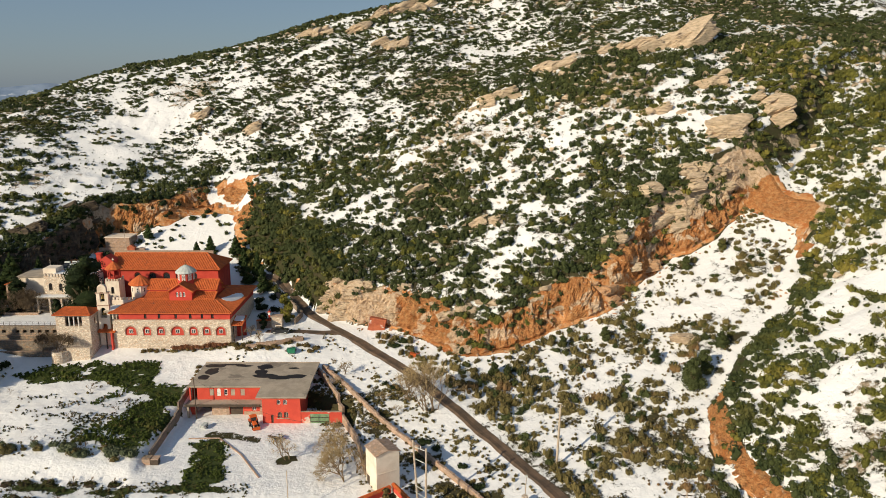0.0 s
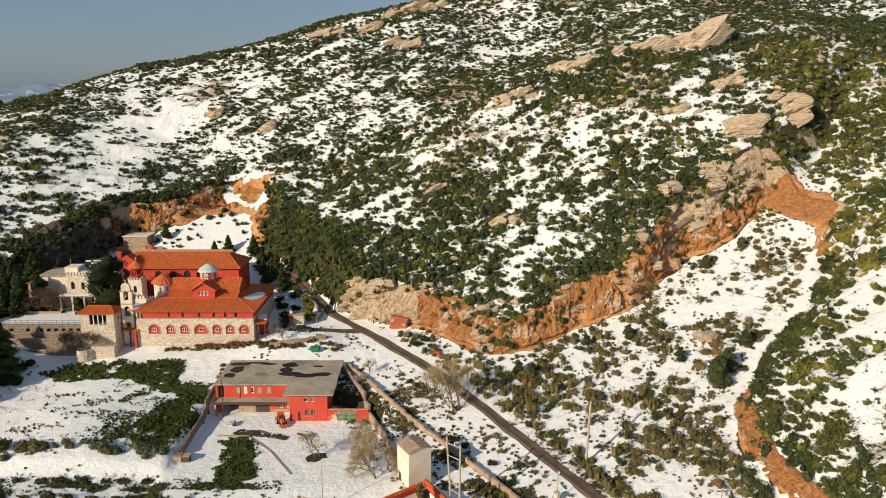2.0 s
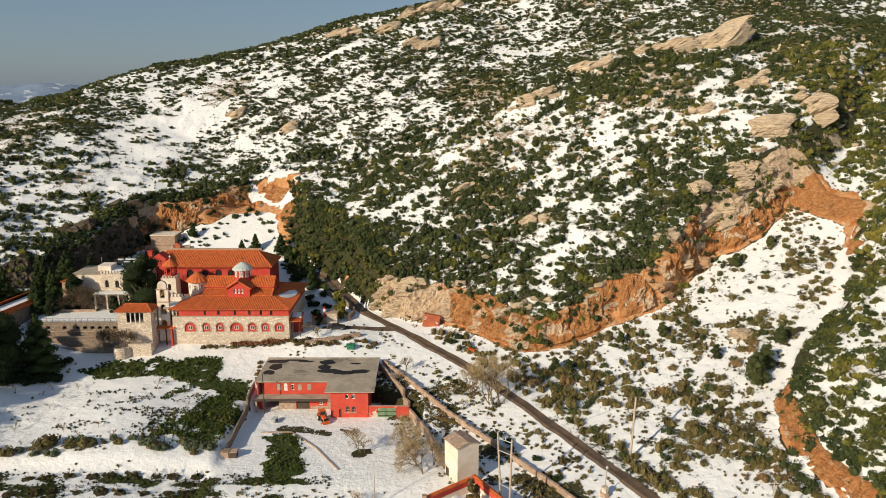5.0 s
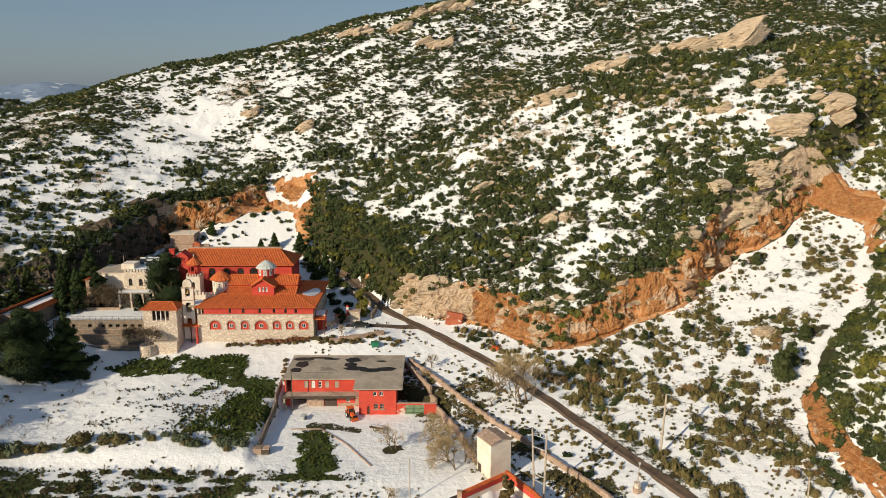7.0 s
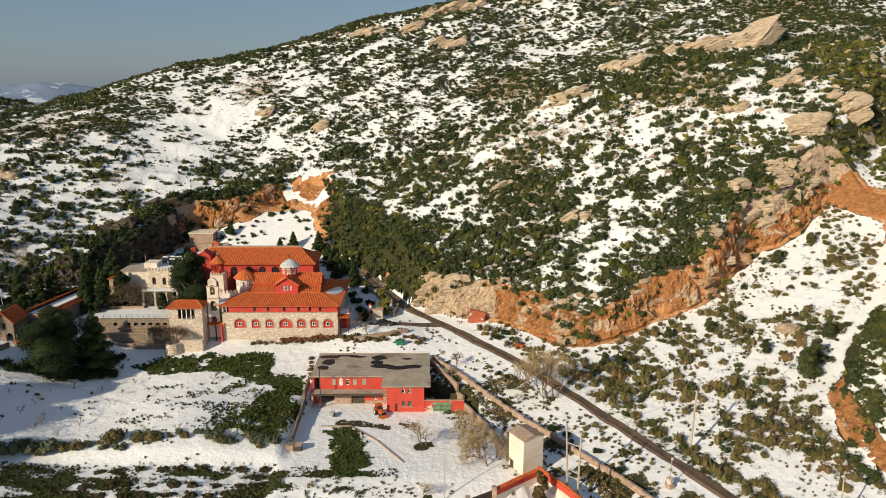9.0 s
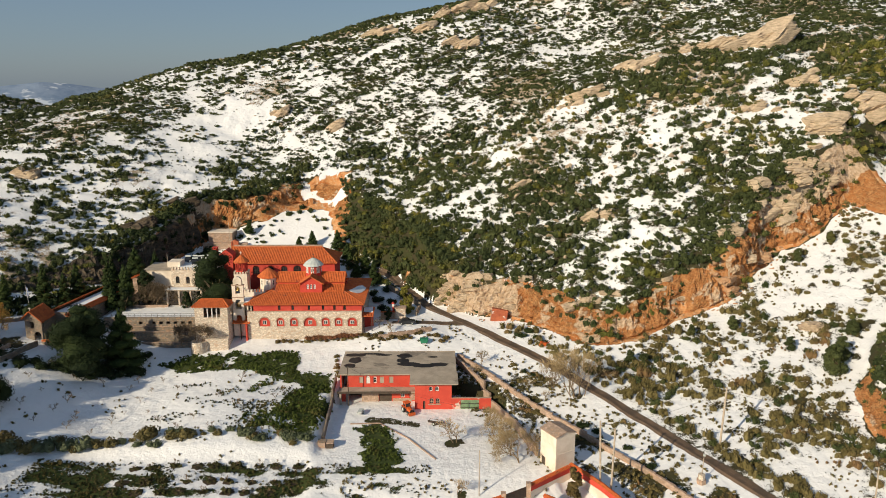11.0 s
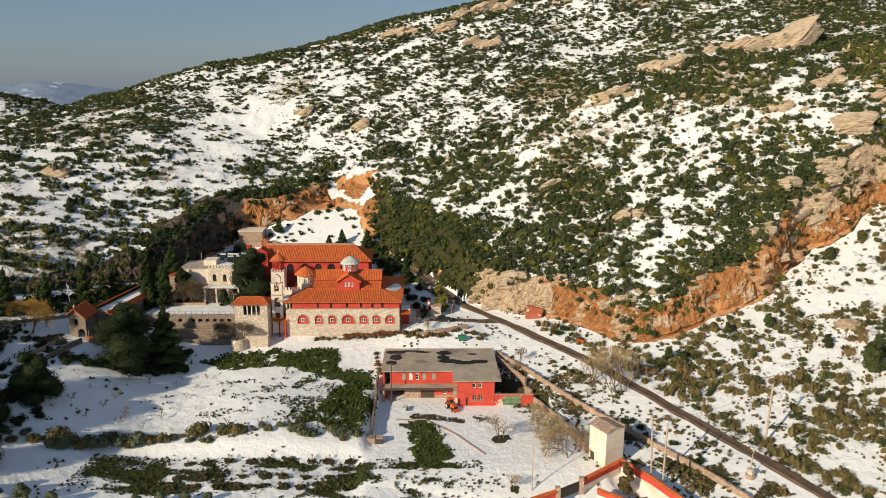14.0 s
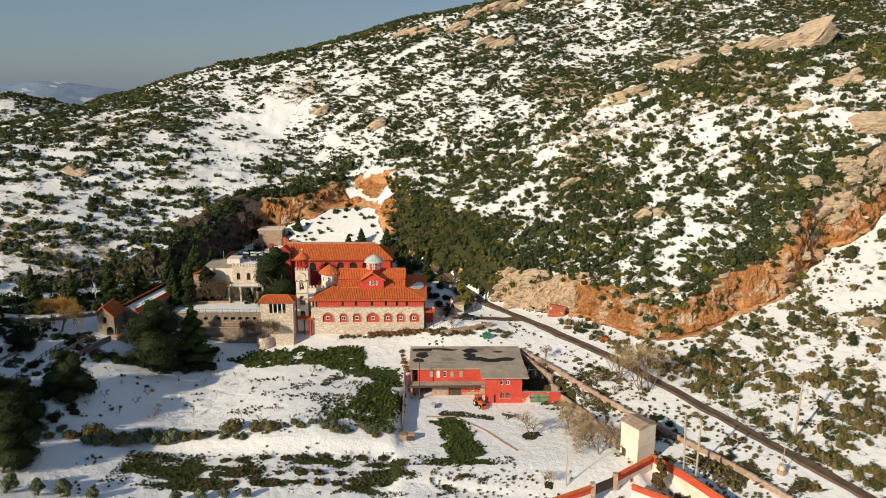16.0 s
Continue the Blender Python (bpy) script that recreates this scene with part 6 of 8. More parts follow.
crenellated_house()
entrance_wing()
water_tank()

# ---- farmhouse, yard, walls and poles ----
def farmhouse():
    g = thing("farmhouse", "two-storey coral red farmhouse with stained flat concrete roof", "house", (-41, 148, 0))
    z2, top = 3.1, 6.1
    # right block
    holes = [arch(u, z, w, h) for u, z, w, h in ((3.4, 4.15, 0.75, 1.1), (4.75, 4.15, 0.85, 1.15), (3.6, 1.25, 0.9, 1.3), (4.9, 1.25, 0.9, 1.3))] + [arch(2.0, 0.05, 0.5, 1.9)]
    part("front_wall", wall(bmesh.new(), (-37.4, 142.4), (1, 0), [(0, -0.6), (7.9, -0.6), (7.9, top), (0, top)], holes, 0.3), RED_HOUSE, g)
    part("side_wall", boxed((-37.4, -37.1, 142.7, 147.2, -0.6, top), (-29.8, -29.5, 142.7, 160, -0.6, top)), RED_HOUSE, g)
    window(g, -34.0, 142.6, 4.17, 0.72, 1.05, True, WHITE_PAINT, bars=(0, 0))
    window(g, -32.65, 142.6, 4.17, 0.82, 1.1, True, WHITE_PAINT, bars=(1, 0))
    window(g, -33.8, 142.6, 1.27, 0.86, 1.25, True, PINK_STONE, bars=(1, 1))
    window(g, -32.5, 142.6, 1.27, 0.86, 1.25, True, PINK_STONE, bars=(1, 1))
    part("door", prism(bmesh.new(), arch(-35.4, 0.0, 0.5, 1.9), 142.6, 142.66, "y"), DARK_WOOD, g, "narrow dark arched door")
    part("window_surround", boxed((-34.5, -31.85, 142.32, 142.4, 1.05, 1.22)), PINK_STONE, g)
    # long left block, upper floor
    holes = [square(u, 4.0, w, 1.5) for u, w in ((3.1, 0.9), (6.1, 0.7), (7.6, 0.9), (9.7, 0.9))] + [arch(4.6, 3.9, 0.85, 1.75)]
    part("upper_wall", wall(bmesh.new(), (-52.4, 147.4), (1, 0), [(0, z2), (15.2, z2), (15.2, top + 0.1), (0, top + 0.1)], holes, 0.3), RED_HOUSE, g)
    for u, w in ((3.1, 0.9), (7.6, 0.9), (9.7, 0.9)):
        part("shutter", boxed((-52.4 + u - w / 2, -52.4 + u + w / 2, 147.46, 147.52, 4.0, 5.5)), CONCRETE, g, "grey closed window shutter")
    window(g, -46.3, 147.55, 4.0, 0.68, 1.45, False, WHITE_PAINT, bars=(0, 1))
    part("white_door", prism(bmesh.new(), arch(-47.8, 3.9, 0.83, 1.72), 147.48, 147.54, "y"), WHITE_PAINT, g, "white arched balcony door")
    part("pillar", boxed((-53.9, -53.5, 147.2, 147.6, z2, top)), CONCRETE, g)
    part("pillar", boxed((-53.9, -53.5, 144.8, 145.2, -0.4, z2 - 0.3)), CONCRETE, g)
    # ground floor
    holes = [square(2.6, -0.3, 3.6, 2.7), square(9.6, -0.3, 2.8, 2.8), arch(13.4, 0.9, 0.85, 1.35), arch(15.3, 0.9, 0.85, 1.35)]
    part("lower_wall", wall(bmesh.new(), (-53.6, 146.6), (1, 0), [(0, -0.6), (16.4, -0.6), (16.4, z2 - 0.3), (0, z2 - 0.3)], holes, 0.3), RED_HOUSE, g)
    part("lower_facing", boxed((-49.2, -45.5, 146.54, 146.6, -0.3, 2.6)), PINK_STONE, g, "bare pinkish plaster patch")
    part("lower_facing", boxed((-42.4, -38.2, 146.55, 146.6, 0.0, 0.75)), PINK_STONE, g)
    part("garage_door", boxed((-45.4, -42.6, 146.75, 146.85, -0.3, 2.5)), DARK_WOOD, g, "dark wooden garage door")
    part("store_back", boxed((-53.4, -49.2, 150.0, 150.1, -0.3, 2.7)), DARK_WOOD, g)
    for x in (-40.2, -38.3):
        window(g, x, 146.75, 0.92, 0.8, 1.3, True, WHITE_PAINT, bars=(1, 1))
    part("balcony_slab", boxed((-54.2, -37.3, 144.6, 147.4, z2 - 0.3, z2)), CONCRETE, g, "stained concrete balcony slab")
    part("balcony_edge", boxed((-54.25, -38.4, 144.5, 144.6, z2 - 0.38, z2 + 0.12)), DARK_WOOD, g)
    part("corner_bracket", boxed((-38.4, -37.45, 144.2, 146.5, 1.3, 2.7)), PINK_STONE, g)
    part("end_wall", boxed((-53.9, -53.6, 146.9, 159.6, -0.6, top)), RED_HOUSE, g)
    part("rear_wall", boxed((-53.6, -29.8, 159.6, 159.9, 2, top)), RED_HOUSE, g)
    bm = bmesh.new()
    slab(bm, [(-54.3, 146.9, 6.3), (-28.3, 146.9, 6.3), (-28.3, 160.3, 6.5), (-54.3, 160.3, 6.5)], 0.28)
    part("roof", bm, CONCRETE, g, "grey concrete flat roof with black damp stains")
    bm = bmesh.new()
    slab(bm, [(-38.5, 141.6, 6.12), (-28.1, 141.6, 6.12), (-28.1, 147.2, 6.42), (-38.5, 147.2, 6.42)], 0.22)
    part("lower_roof", bm, CONCRETE, g)
    blots = ((-51.6, 158.2, 2.4, 1.0), (-48.2, 158.9, 3.0, 0.5), (-51.4, 155.0, 1.5, 1.9), (-52.2, 151.8, 1.3, 1.2), (-44.9, 158.2, 1.8, 0.55), (-40.2, 157.6, 1.7, 1.5), (-40.4, 154.6, 1.5, 1.5),
             (-39.0, 152.6, 2.4, 1.2), (-35.6, 151.6, 2.6, 1.1), (-32.2, 152.2, 2.3, 1.2), (-33.6, 156.8, 1.2, 0.5))
    for x, y, a, b in blots:
        ring = []
        for k in range(18):
            q = 2 * math.pi * k / 18
            s = 1 + 0.35 * noise.noise((x + 1.6 * math.cos(q), y + 1.6 * math.sin(q), 3.0))
            ring.append((x + a * s * math.cos(q), y + b * s * math.sin(q)))
        bm = bmesh.new()
        bm.faces.new([bm.verts.new((u, v, 6.306 + (v - 146.9) * 0.2 / 13.4 + 0.0005 * (x + 60))) for u, v in ring])
        part("damp_stain", bm, DAMP, g, "black damp stain on the roof")
    part("roof_kerb", boxed((-54.3, -28.3, 160.0, 160.3, 6.5, 6.62)), CONCRETE, g)


def gate_wall():
    g = thing("yard_wall", "worn red plastered yard wall with a green sheet gate", "wall", (-25, 142.6, 0))
    part("wall", boxed((-29.5, -27.6, 142.5, 142.8, -0.4, 2.5), (-23.6, -21.0, 142.5, 142.8, -0.4, 2.5), (-27.6, -23.6, 142.5, 142.8, 2.1, 2.5)), RED_WORN, g)
    part("coping", boxed((-29.5, -20.9, 142.4, 142.9, 2.5, 2.6)), PINK_STONE, g)
    gate = part("gate", boxed((-27.55, -25.65, 142.55, 142.65, 0.0, 2.08), (-25.6, -23.65, 142.55, 142.65, 0.0, 2.08)), GREEN_METAL, g, "pale green two-leaf metal gate")
    part("gate_rail", boxed((-27.55, -23.65, 142.5, 142.55, 1.2, 1.3), (-27.55, -23.65, 142.5, 142.55, 0.3, 0.4)), IRON, gate)


def stone_wall(name, line, z_up, thick, material, label, coping=None, step=2.2, sink=1.2):
    """A wall that follows the ground in short lengths, with an uneven top."""
    g = thing(name, label, "wall", (*line[0], float(ground(*line[0]))))
    bm, cap = bmesh.new(), bmesh.new()
    for (ax, ay), (bx, by) in zip(line, line[1:]):
        n = max(1, round(math.hypot(bx - ax, by - ay) / step))
        t = math.degrees(math.atan2(by - ay, bx - ax))
        for k in range(n):
            x, y = ax + (bx - ax) * k / n, ay + (by - ay) * k / n
            d = math.hypot(bx - ax, by - ay) / n
            z = float(ground(x, y))
            h = z_up * (1 + 0.14 * noise.noise((x * 0.7, y * 0.7, 2.0)))
            box(bm, 0, d + 0.02, -thick / 2, thick / 2, z - sink, z + h, pose(x, y, 0, 0, 0, t))
            if coping:
                box(cap, 0, d + 0.02, -thick / 2 - 0.12, thick / 2 + 0.12, z + h, z + h + 0.14, pose(x, y, 0, 0, 0, t))
    part("wall", bm, material, g)
    if coping:
        part("coping", cap, coping, g)
    else:
        cap.free()
    return g


def tiled_wall(line, label, height=1.5):
    """A red wall along the line with a ridge of clay tiles on top."""
    g = thing("boundary_wall", label, "wall", line[0], "red boundary walls")
    for (ax, ay, az), (bx, by, bz) in zip(line, line[1:]):
        a, b = Vector((ax, ay, 0)), Vector((bx, by, 0))
        long = (b - a).length
        t = math.degrees(math.atan2(by - ay, bx - ax))
        slope = math.degrees(math.atan2(bz - az, long))
        m = pose(ax, ay, az, 0, 0, t) @ pose(0, 0, 0, 0, -slope, 0)
        part("wall", box(bmesh.new(), 0, long, -0.15, 0.15, -2.0, height, m), RED_HOUSE, g)
        bm = bmesh.new()
        prism(bm, [(-0.42, height - 0.02), (0.42, height - 0.02), (0.0, height + 0.26)], 0, long, "x")
        bmesh.ops.transform(bm, matrix=m, verts=bm.verts)
        cap = part("tile_coping", bm, TILE, g, "row of orange clay coping tiles")
        bm = bmesh.new()
        n = int(long / 0.32)
        for k in range(n):
            s = (k + 0.5) * long / n
            for side in (-1, 1):
                tube(bm, m @ Vector((s, side * 0.45, height)), m @ Vector((s, 0, height + 0.3)), 0.07, 0.07, 5)
        part("tile", bm, TILE, cap)
        part("foot", box(bmesh.new(), 0, long, -0.2, 0.2, -2.0, 0.35, m), WHITE, g)
    return g


def transformer_tower():
    g = thing("transformer_tower", "tall pale plastered transformer kiosk with a low tiled roof", "kiosk", (-10.6, 118.7, 0))
    base = [(-13.6, 119.5), (-11.4, 115.6), (-7.6, 117.8), (-9.9, 121.8)]
    part("body", prism(bmesh.new(), base, -1.2, 6.85), WHITE, g)
    c = Vector((sum(p[0] for p in base) / 4, sum(p[1] for p in base) / 4))
    out = [c + (Vector(p) - c) * 1.09 for p in base]
    bm = bmesh.new()
    low_side = [(p.x, p.y, 6.85) for p in out]
    mid = [((out[0] + out[3]) / 2), ((out[1] + out[2]) / 2)]
    slab(bm, [low_side[0], low_side[1], (mid[1].x, mid[1].y, 7.5), (mid[0].x, mid[0].y, 7.5)], 0.14)
    slab(bm, [low_side[2], low_side[3], (mid[0].x, mid[0].y, 7.5), (mid[1].x, mid[1].y, 7.5)], 0.14)
    part("roof", bm, PINK_STONE, g, "brown weathered roof sheet")
    m1 = (Vector(base[1]) + Vector(base[2])) / 2
    m0 = (Vector(base[0]) + Vector(base[3])) / 2
    bm = bmesh.new()
    for p, q, m in ((base[1], base[2], m1), (base[0], base[3], m0)):
        v = [bm.verts.new((*p, 6.8)), bm.verts.new((*q, 6.8)), bm.verts.new((m.x, m.y, 7.36))]
        bm.faces.new(v)
    part("gable", bm, WHITE, g)
    ang = math.degrees(math.atan2(2.2, 3.8))
    part("band", box(bmesh.new(), -0.03, 4.42, -0.05, 0.02, 3.2, 3.35, pose(-11.4, 115.6, 0, 0, 0, ang)), WHITE, g)
    part("hatch", box(bmesh.new(), 0.5, 1.5, -0.05, 0.02, 0.0, 1.6, pose(-13.6, 119.5, 0, 0, 0, -60.6)), DARK_WOOD, g)


def pole(name, x, y, z0, z1, r=0.14, label="", lean=(0.0, 0.0), material=None, arms=((0.5, 1.6),), group="poles"):
    g = thing(name, label, "pole", (x, y, z0), group)
    part("shaft", tube(bmesh.new(), (x, y, z0 - 1), (x + lean[0], y + lean[1], z1), r, r * 0.7, 8), material or POLE_WOOD, g)
    for drop, wide in arms:
        arm = part("crossarm", boxed((x + lean[0] - wide / 2, x + lean[0] + wide / 2, y + lean[1] - 0.06, y + lean[1] + 0.06, z1 - drop - 0.06, z1 - drop + 0.06)), IRON, g)
        for k in (-0.45, 0.0, 0.45):
            part("insulator", tube(bmesh.new(), (x + lean[0] + k * wide, y + lean[1], z1 - drop), (x + lean[0] + k * wide, y + lean[1], z1 - drop + 0.22), 0.05, 0.04, 6), WHITE_PAINT, arm)
    return g


def wire(a, b, sag, r=0.022, name="overhead_cable", label="thin dark overhead cable strung between poles"):
    a, b = Vector(a), Vector(b)
    cu = bpy.data.curves.new(name, "CURVE")
    cu.dimensions, cu.bevel_depth, cu.bevel_resolution = "3D", r, 0
    sp = cu.splines.new("POLY")
    sp.points.add(16)
    for k in range(17):
        s = k / 16
        p = a.lerp(b, s) - Vector((0, 0, sag * 4 * s * (1 - s)))
        sp.points[k].co = (*p, 1)
    cu.materials.append(IRON)
    return tagged(new(name, cu), label, "cable", "overhead cables")


farmhouse()
gate_wall()
stone_wall("lane_wall", [(-27.6, 160.4), (-22.1, 153.4), (-13.2, 139.8), (-7.7, 132.6), (1.9, 119.8), (6.1, 113.8), (12, 104)], 1.0, 0.5, PINK_STONE, "broken grey-brown rubble wall beside the snowy lane")
stone_wall("yard_side_wall", [(-21.0, 143.2), (-16.9, 133.3), (-13.9, 121.6)], 1.9, 0.45, PINK_STONE, "pale stone yard wall behind bare trees")
stone_wall("house_side_wall", [(-28.2, 158.5), (-24.4, 151.5), (-21.0, 145.0)], 1.2, 0.5, PINK_STONE, "broken rubble wall beside the farmhouse")
stone_wall("field_edge_wall", [(-55.3, 150.5), (-55.3, 137.0), (-55.0, 127.0)], 1.5, 0.35, DARK_STONE, "low dark stone wall between field and yard", sink=2.5)
stone_wall("yard_kerb", [(-50.5, 135.4), (-44.5, 135.6), (-38.5, 129.0), (-33.0, 120.5)], 0.22, 0.25, PINK_STONE, "low stone kerb round the green patch")
transformer_tower()
tiled_wall([(-8.6, 115.9, -0.1), (-4.6, 108.8, 0.0), (-1.2, 101.2, 0.0), (3.0, 92.0, 0.0)], "red boundary wall with orange tile coping along the lane", 1.6)
tiled_wall([(-9.0, 115.2, -0.1), (-17.1, 108.9, -0.2)], "short red boundary wall with orange tile coping", 1.5)
tiled_wall([(-21.7, 105.8, -0.3), (-31.0, 101.0, -0.5), (-45, 95.5, -0.8)], "red boundary wall with orange tile coping by the lower gate", 1.5)
tiled_wall([(-14.8, 106.4, -0.2), (-9.0, 101.5, -0.2)], "inner red garden wall with orange coping", 1.2)
gate = thing("lower_gate", "dark closed metal yard gate between pale piers", "gate", (-19.4, 107.4, 0))
part("leaf", box(bmesh.new(), 0, 5.0, -0.06, 0.06, -0.6, 1.3, pose(-21.5, 106.0, 0, 0, 0, 33)), IRON, gate)
for px, py in ((-17.1, 108.9), (-21.7, 105.8)):
    part("pier", box(bmesh.new(), px - 0.4, px + 0.4, py - 0.4, py + 0.4, -1.2, 1.9), PINK_STONE, gate)
h = thing("transformer_pole", "twin bleached timber poles with a steel platform", "pole", (-3.6, 110.4, 0))
part("shaft", tube(bmesh.new(), (-4.1, 111.5, -1), (-4.9, 110.6, 12.4), 0.2, 0.15, 8), POLE_WOOD, h)
part("shaft", tube(bmesh.new(), (-2.8, 109.3, -1), (-2.7, 109.0, 11.8), 0.2, 0.15, 8), POLE_WOOD, h)
for z in (11.2, 9.0, 4.0, 2.8):
    part("crossarm", tube(bmesh.new(), (-4.5 - 0.03 * z, 111.4 - 0.05 * z, z), (-2.75, 109.1, z), 0.07, 0.07, 6), LEAD, h)
for x in (-4.5, -3.6, -2.7):
    part("insulator", tube(bmesh.new(), (x, 111.1 + (x + 4.5) * -1.1, 11.2), (x, 111.1 + (x + 4.5) * -1.1, 11.6), 0.08, 0.06, 6), WHITE_PAINT, h)
pole("lamp_pole", -25.5, 109.9, -1.2, 7.4, 0.1, "slim pale metal pole standing in the snowy yard", arms=())
pole("utility_pole", 20.3, 121.1, 1.4, 13.9, 0.24, "bleached timber power pole beside the track", (0.4, 0.0))
pole("utility_pole", -51.9, 144.5, 0, 9.1, 0.12, "dark timber cable pole in front of the farmhouse", material=DARK_WOOD, arms=())
pole("utility_pole", -108.9, 199.5, 14, 21.5, 0.1, "slim pale pole behind the battlemented house", arms=())
pole("utility_pole", -117.5, 196.0, 13, 19.5, 0.12, "dark timber pole behind the white wing", material=DARK_WOOD, arms=())
pole("utility_pole", -97.0, 221.0, 17, 26.5, 0.09, "slim pole beside the concrete tank", arms=())
pole("utility_pole", 36.0, 98.0, 1.0, 10.5, 0.15, "bleached timber power pole above the lower track", (-0.3, 0.0))
wire((-51.9, 144.5, 9.0), (-43, 150.5, 6.5), 0.3)
wire((-51.9, 144.5, 9.0), (-27.0, 131.0, 5.8), 1.4)
wire((-4.9, 110.6, 11.6), (20.7, 121.1, 13.4), 1.2)
wire((20.7, 121.1, 13.2), (60, 105, 14.5), 2.0)
wire((21.6, 120.8, 11.4), (60.7, 105, 14.5), 2.2)
wire((-150, 200, 27.0), (-108.9, 199.5, 21.3), 1.2)
wire((-108.9, 199.5, 21.3), (-97, 205, 23.0), 0.4)
wire((-60, 201, 20), (-36, 186, 15.5), 0.6)

# ---- trees ----
def limbs(rng, height, spread, trunk_r, levels=5, forks=(3, 4), stems=1, upward=0.55):
    """Tapered limbs, fork by fork. Returns rows of start, end, radii and level."""
    rows = []

    def grow(p, d, length, r, level):
        bend = Vector(rng.normal(0, 0.13, 3))
        mid = p + d * length * 0.5
        d2 = (d + bend).normalized()
        end = mid + d2 * length * 0.5
        rows.append((p, mid, r, r * 0.86, level))
        rows.append((mid, end, r * 0.86, r * 0.7, level))
        if level >= levels:
            return
        for k in range(rng.integers(forks[0], forks[1] + 1)):
            side = Vector(rng.normal(0, 1, 3))
            side = (side - d2 * side.dot(d2)).normalized()
            nd = (d2 * (0.75 + 0.3 * rng.uniform()) + side * spread * rng.uniform(0.6, 1.15) + Vector((0, 0, upward * 0.35))).normalized()
            start = mid.lerp(end, rng.uniform(0.25, 1.0))
            grow(start, nd, length * rng.uniform(0.58, 0.84), r * rng.uniform(0.45, 0.62), level + 1)

    for s in range(stems):
        lean = Vector((rng.normal(0, 0.12 + 0.2 * (stems > 1)), rng.normal(0, 0.12 + 0.2 * (stems > 1)), 1)).normalized()
        grow(Vector((0.25 * s * (stems > 1), 0.2 * (s % 2), -0.3)), lean, height * 0.36, trunk_r * (0.75 if stems > 1 else 1), 0)
    return rows


def limb_mesh(name, rows, sides=5):
    vs, fs, base = [], [], 0
    for a, b, r0, r1, _ in rows:
        w = (b - a).normalized()
        u = w.orthogonal().normalized()
        v = w.cross(u)
        for p, r in ((a, r0), (b, r1)):
            for k in range(sides):
                q = 2 * math.pi * k / sides
                vs.append(p + (u * math.cos(q) + v * math.sin(q)) * r)
        for k in range(sides):
            j = (k + 1) % sides
            fs.append((base + k, base + j, base + sides + j, base + sides + k))
        base += 2 * sides
    return mesh_from(name, np.array(vs), np.array(fs))


def child(name, me, material, parent, label=""):
    me.materials.append(material)
    ob = new(name, me)
    ob.parent = parent
    return tagged(ob, label) if label else ob


def bare_tree(seed, height, spread, trunk_r, label, levels=5, stems=1, twig=None, name="bare_tree", forks=(3, 4), group="bare trees", category="tree"):
    rng = np.random.default_rng(seed)
    rows = limbs(rng, height, spread, trunk_r, levels, forks, stems)
    rows = [(a, b, max(p, 0.016), max(q, 0.014), l) for a, b, p, q, l in rows]
    g = thing(name, label, category, group=group)
    child("trunk", limb_mesh("trunk", [r for r in rows if r[4] <= 1], 7), BARK, g)
    tagged(child("branch", limb_mesh("branch", [r for r in rows if 1 < r[4] <= 3], 4), BARK, g), kind="stuff")
    if levels > 3:
        tagged(child("twig", limb_mesh("twig", [r for r in rows if r[4] > 3], 3), twig or TWIG, g), kind="stuff")
    return g


def crown_mesh(name, rng, lobes, tufts, size):
    """lobes: rows of centre and three radii. A dark lumpy core with leaf sprays all over it."""
    vs, fs, base = [], [], 0
    for c, r in lobes:
        bm = bmesh.new()
        bmesh.ops.create_icosphere(bm, subdivisions=2, radius=0.84)
        co = np.array([v.co for v in bm.verts]) * rng.uniform(0.82, 1.12, (len(bm.verts), 1)) * r + c
        tri = np.array([[v.index for v in f.verts] for f in bm.faces])
        bm.free()
        vs.append(co)
        fs.append(tri + base)
        base += len(co)
    area = np.array([r[0] * r[2] for _, r in lobes])
    which = rng.choice(len(lobes), tufts, p=area / area.sum())
    d = rng.normal(size=(tufts, 3))
    d /= np.linalg.norm(d, axis=1)[:, None]
    cs, rs = np.array([c for c, _ in lobes]), np.array([r for _, r in lobes])
    p = cs[which] + d * rs[which] * rng.uniform(0.84, 1.16, (tufts, 1))
    q, t = tuft_cloud(rng, p, d, size)
    vs.append(q)
    fs.append(t + base)
    return mesh_from(name, np.concatenate(vs), np.concatenate(fs))


def leafy_tree(seed, height, width, label, leaf=None, lobes=22, tufts=4200, size=0.3, name="evergreen_tree", low=0.18, group="evergreen trees", pointed=0.35):
    rng = np.random.default_rng(seed)
    g = thing(name, label, "tree", group=group)
    rows = limbs(rng, height * 0.9, 0.6, 0.05 * height * 0.55, 3, (3, 4))
    child("trunk", limb_mesh("trunk", [r for r in rows if r[4] <= 2], 6), BARK, g)
    out = []
    for k in range(lobes):
        t = (k + rng.uniform(0, 1)) / lobes
        z = height * (low + (0.93 - low) * t)
        wide = width / 2 * (1 - t ** 2 * (1 - pointed)) * (0.75 + 0.25 * min(1, t * 4))
        a, o = rng.uniform(0, 2 * math.pi), wide * rng.uniform(0.25, 0.75)
        r = wide * rng.uniform(0.38, 0.62)
        out.append((np.array([o * math.cos(a), o * math.sin(a), z]), np.array([r, r, r * rng.uniform(0.6, 0.95)])))
    child("crown", crown_mesh("crown", rng, out, tufts, size), leaf or LEAF_DARK, g)
    return g


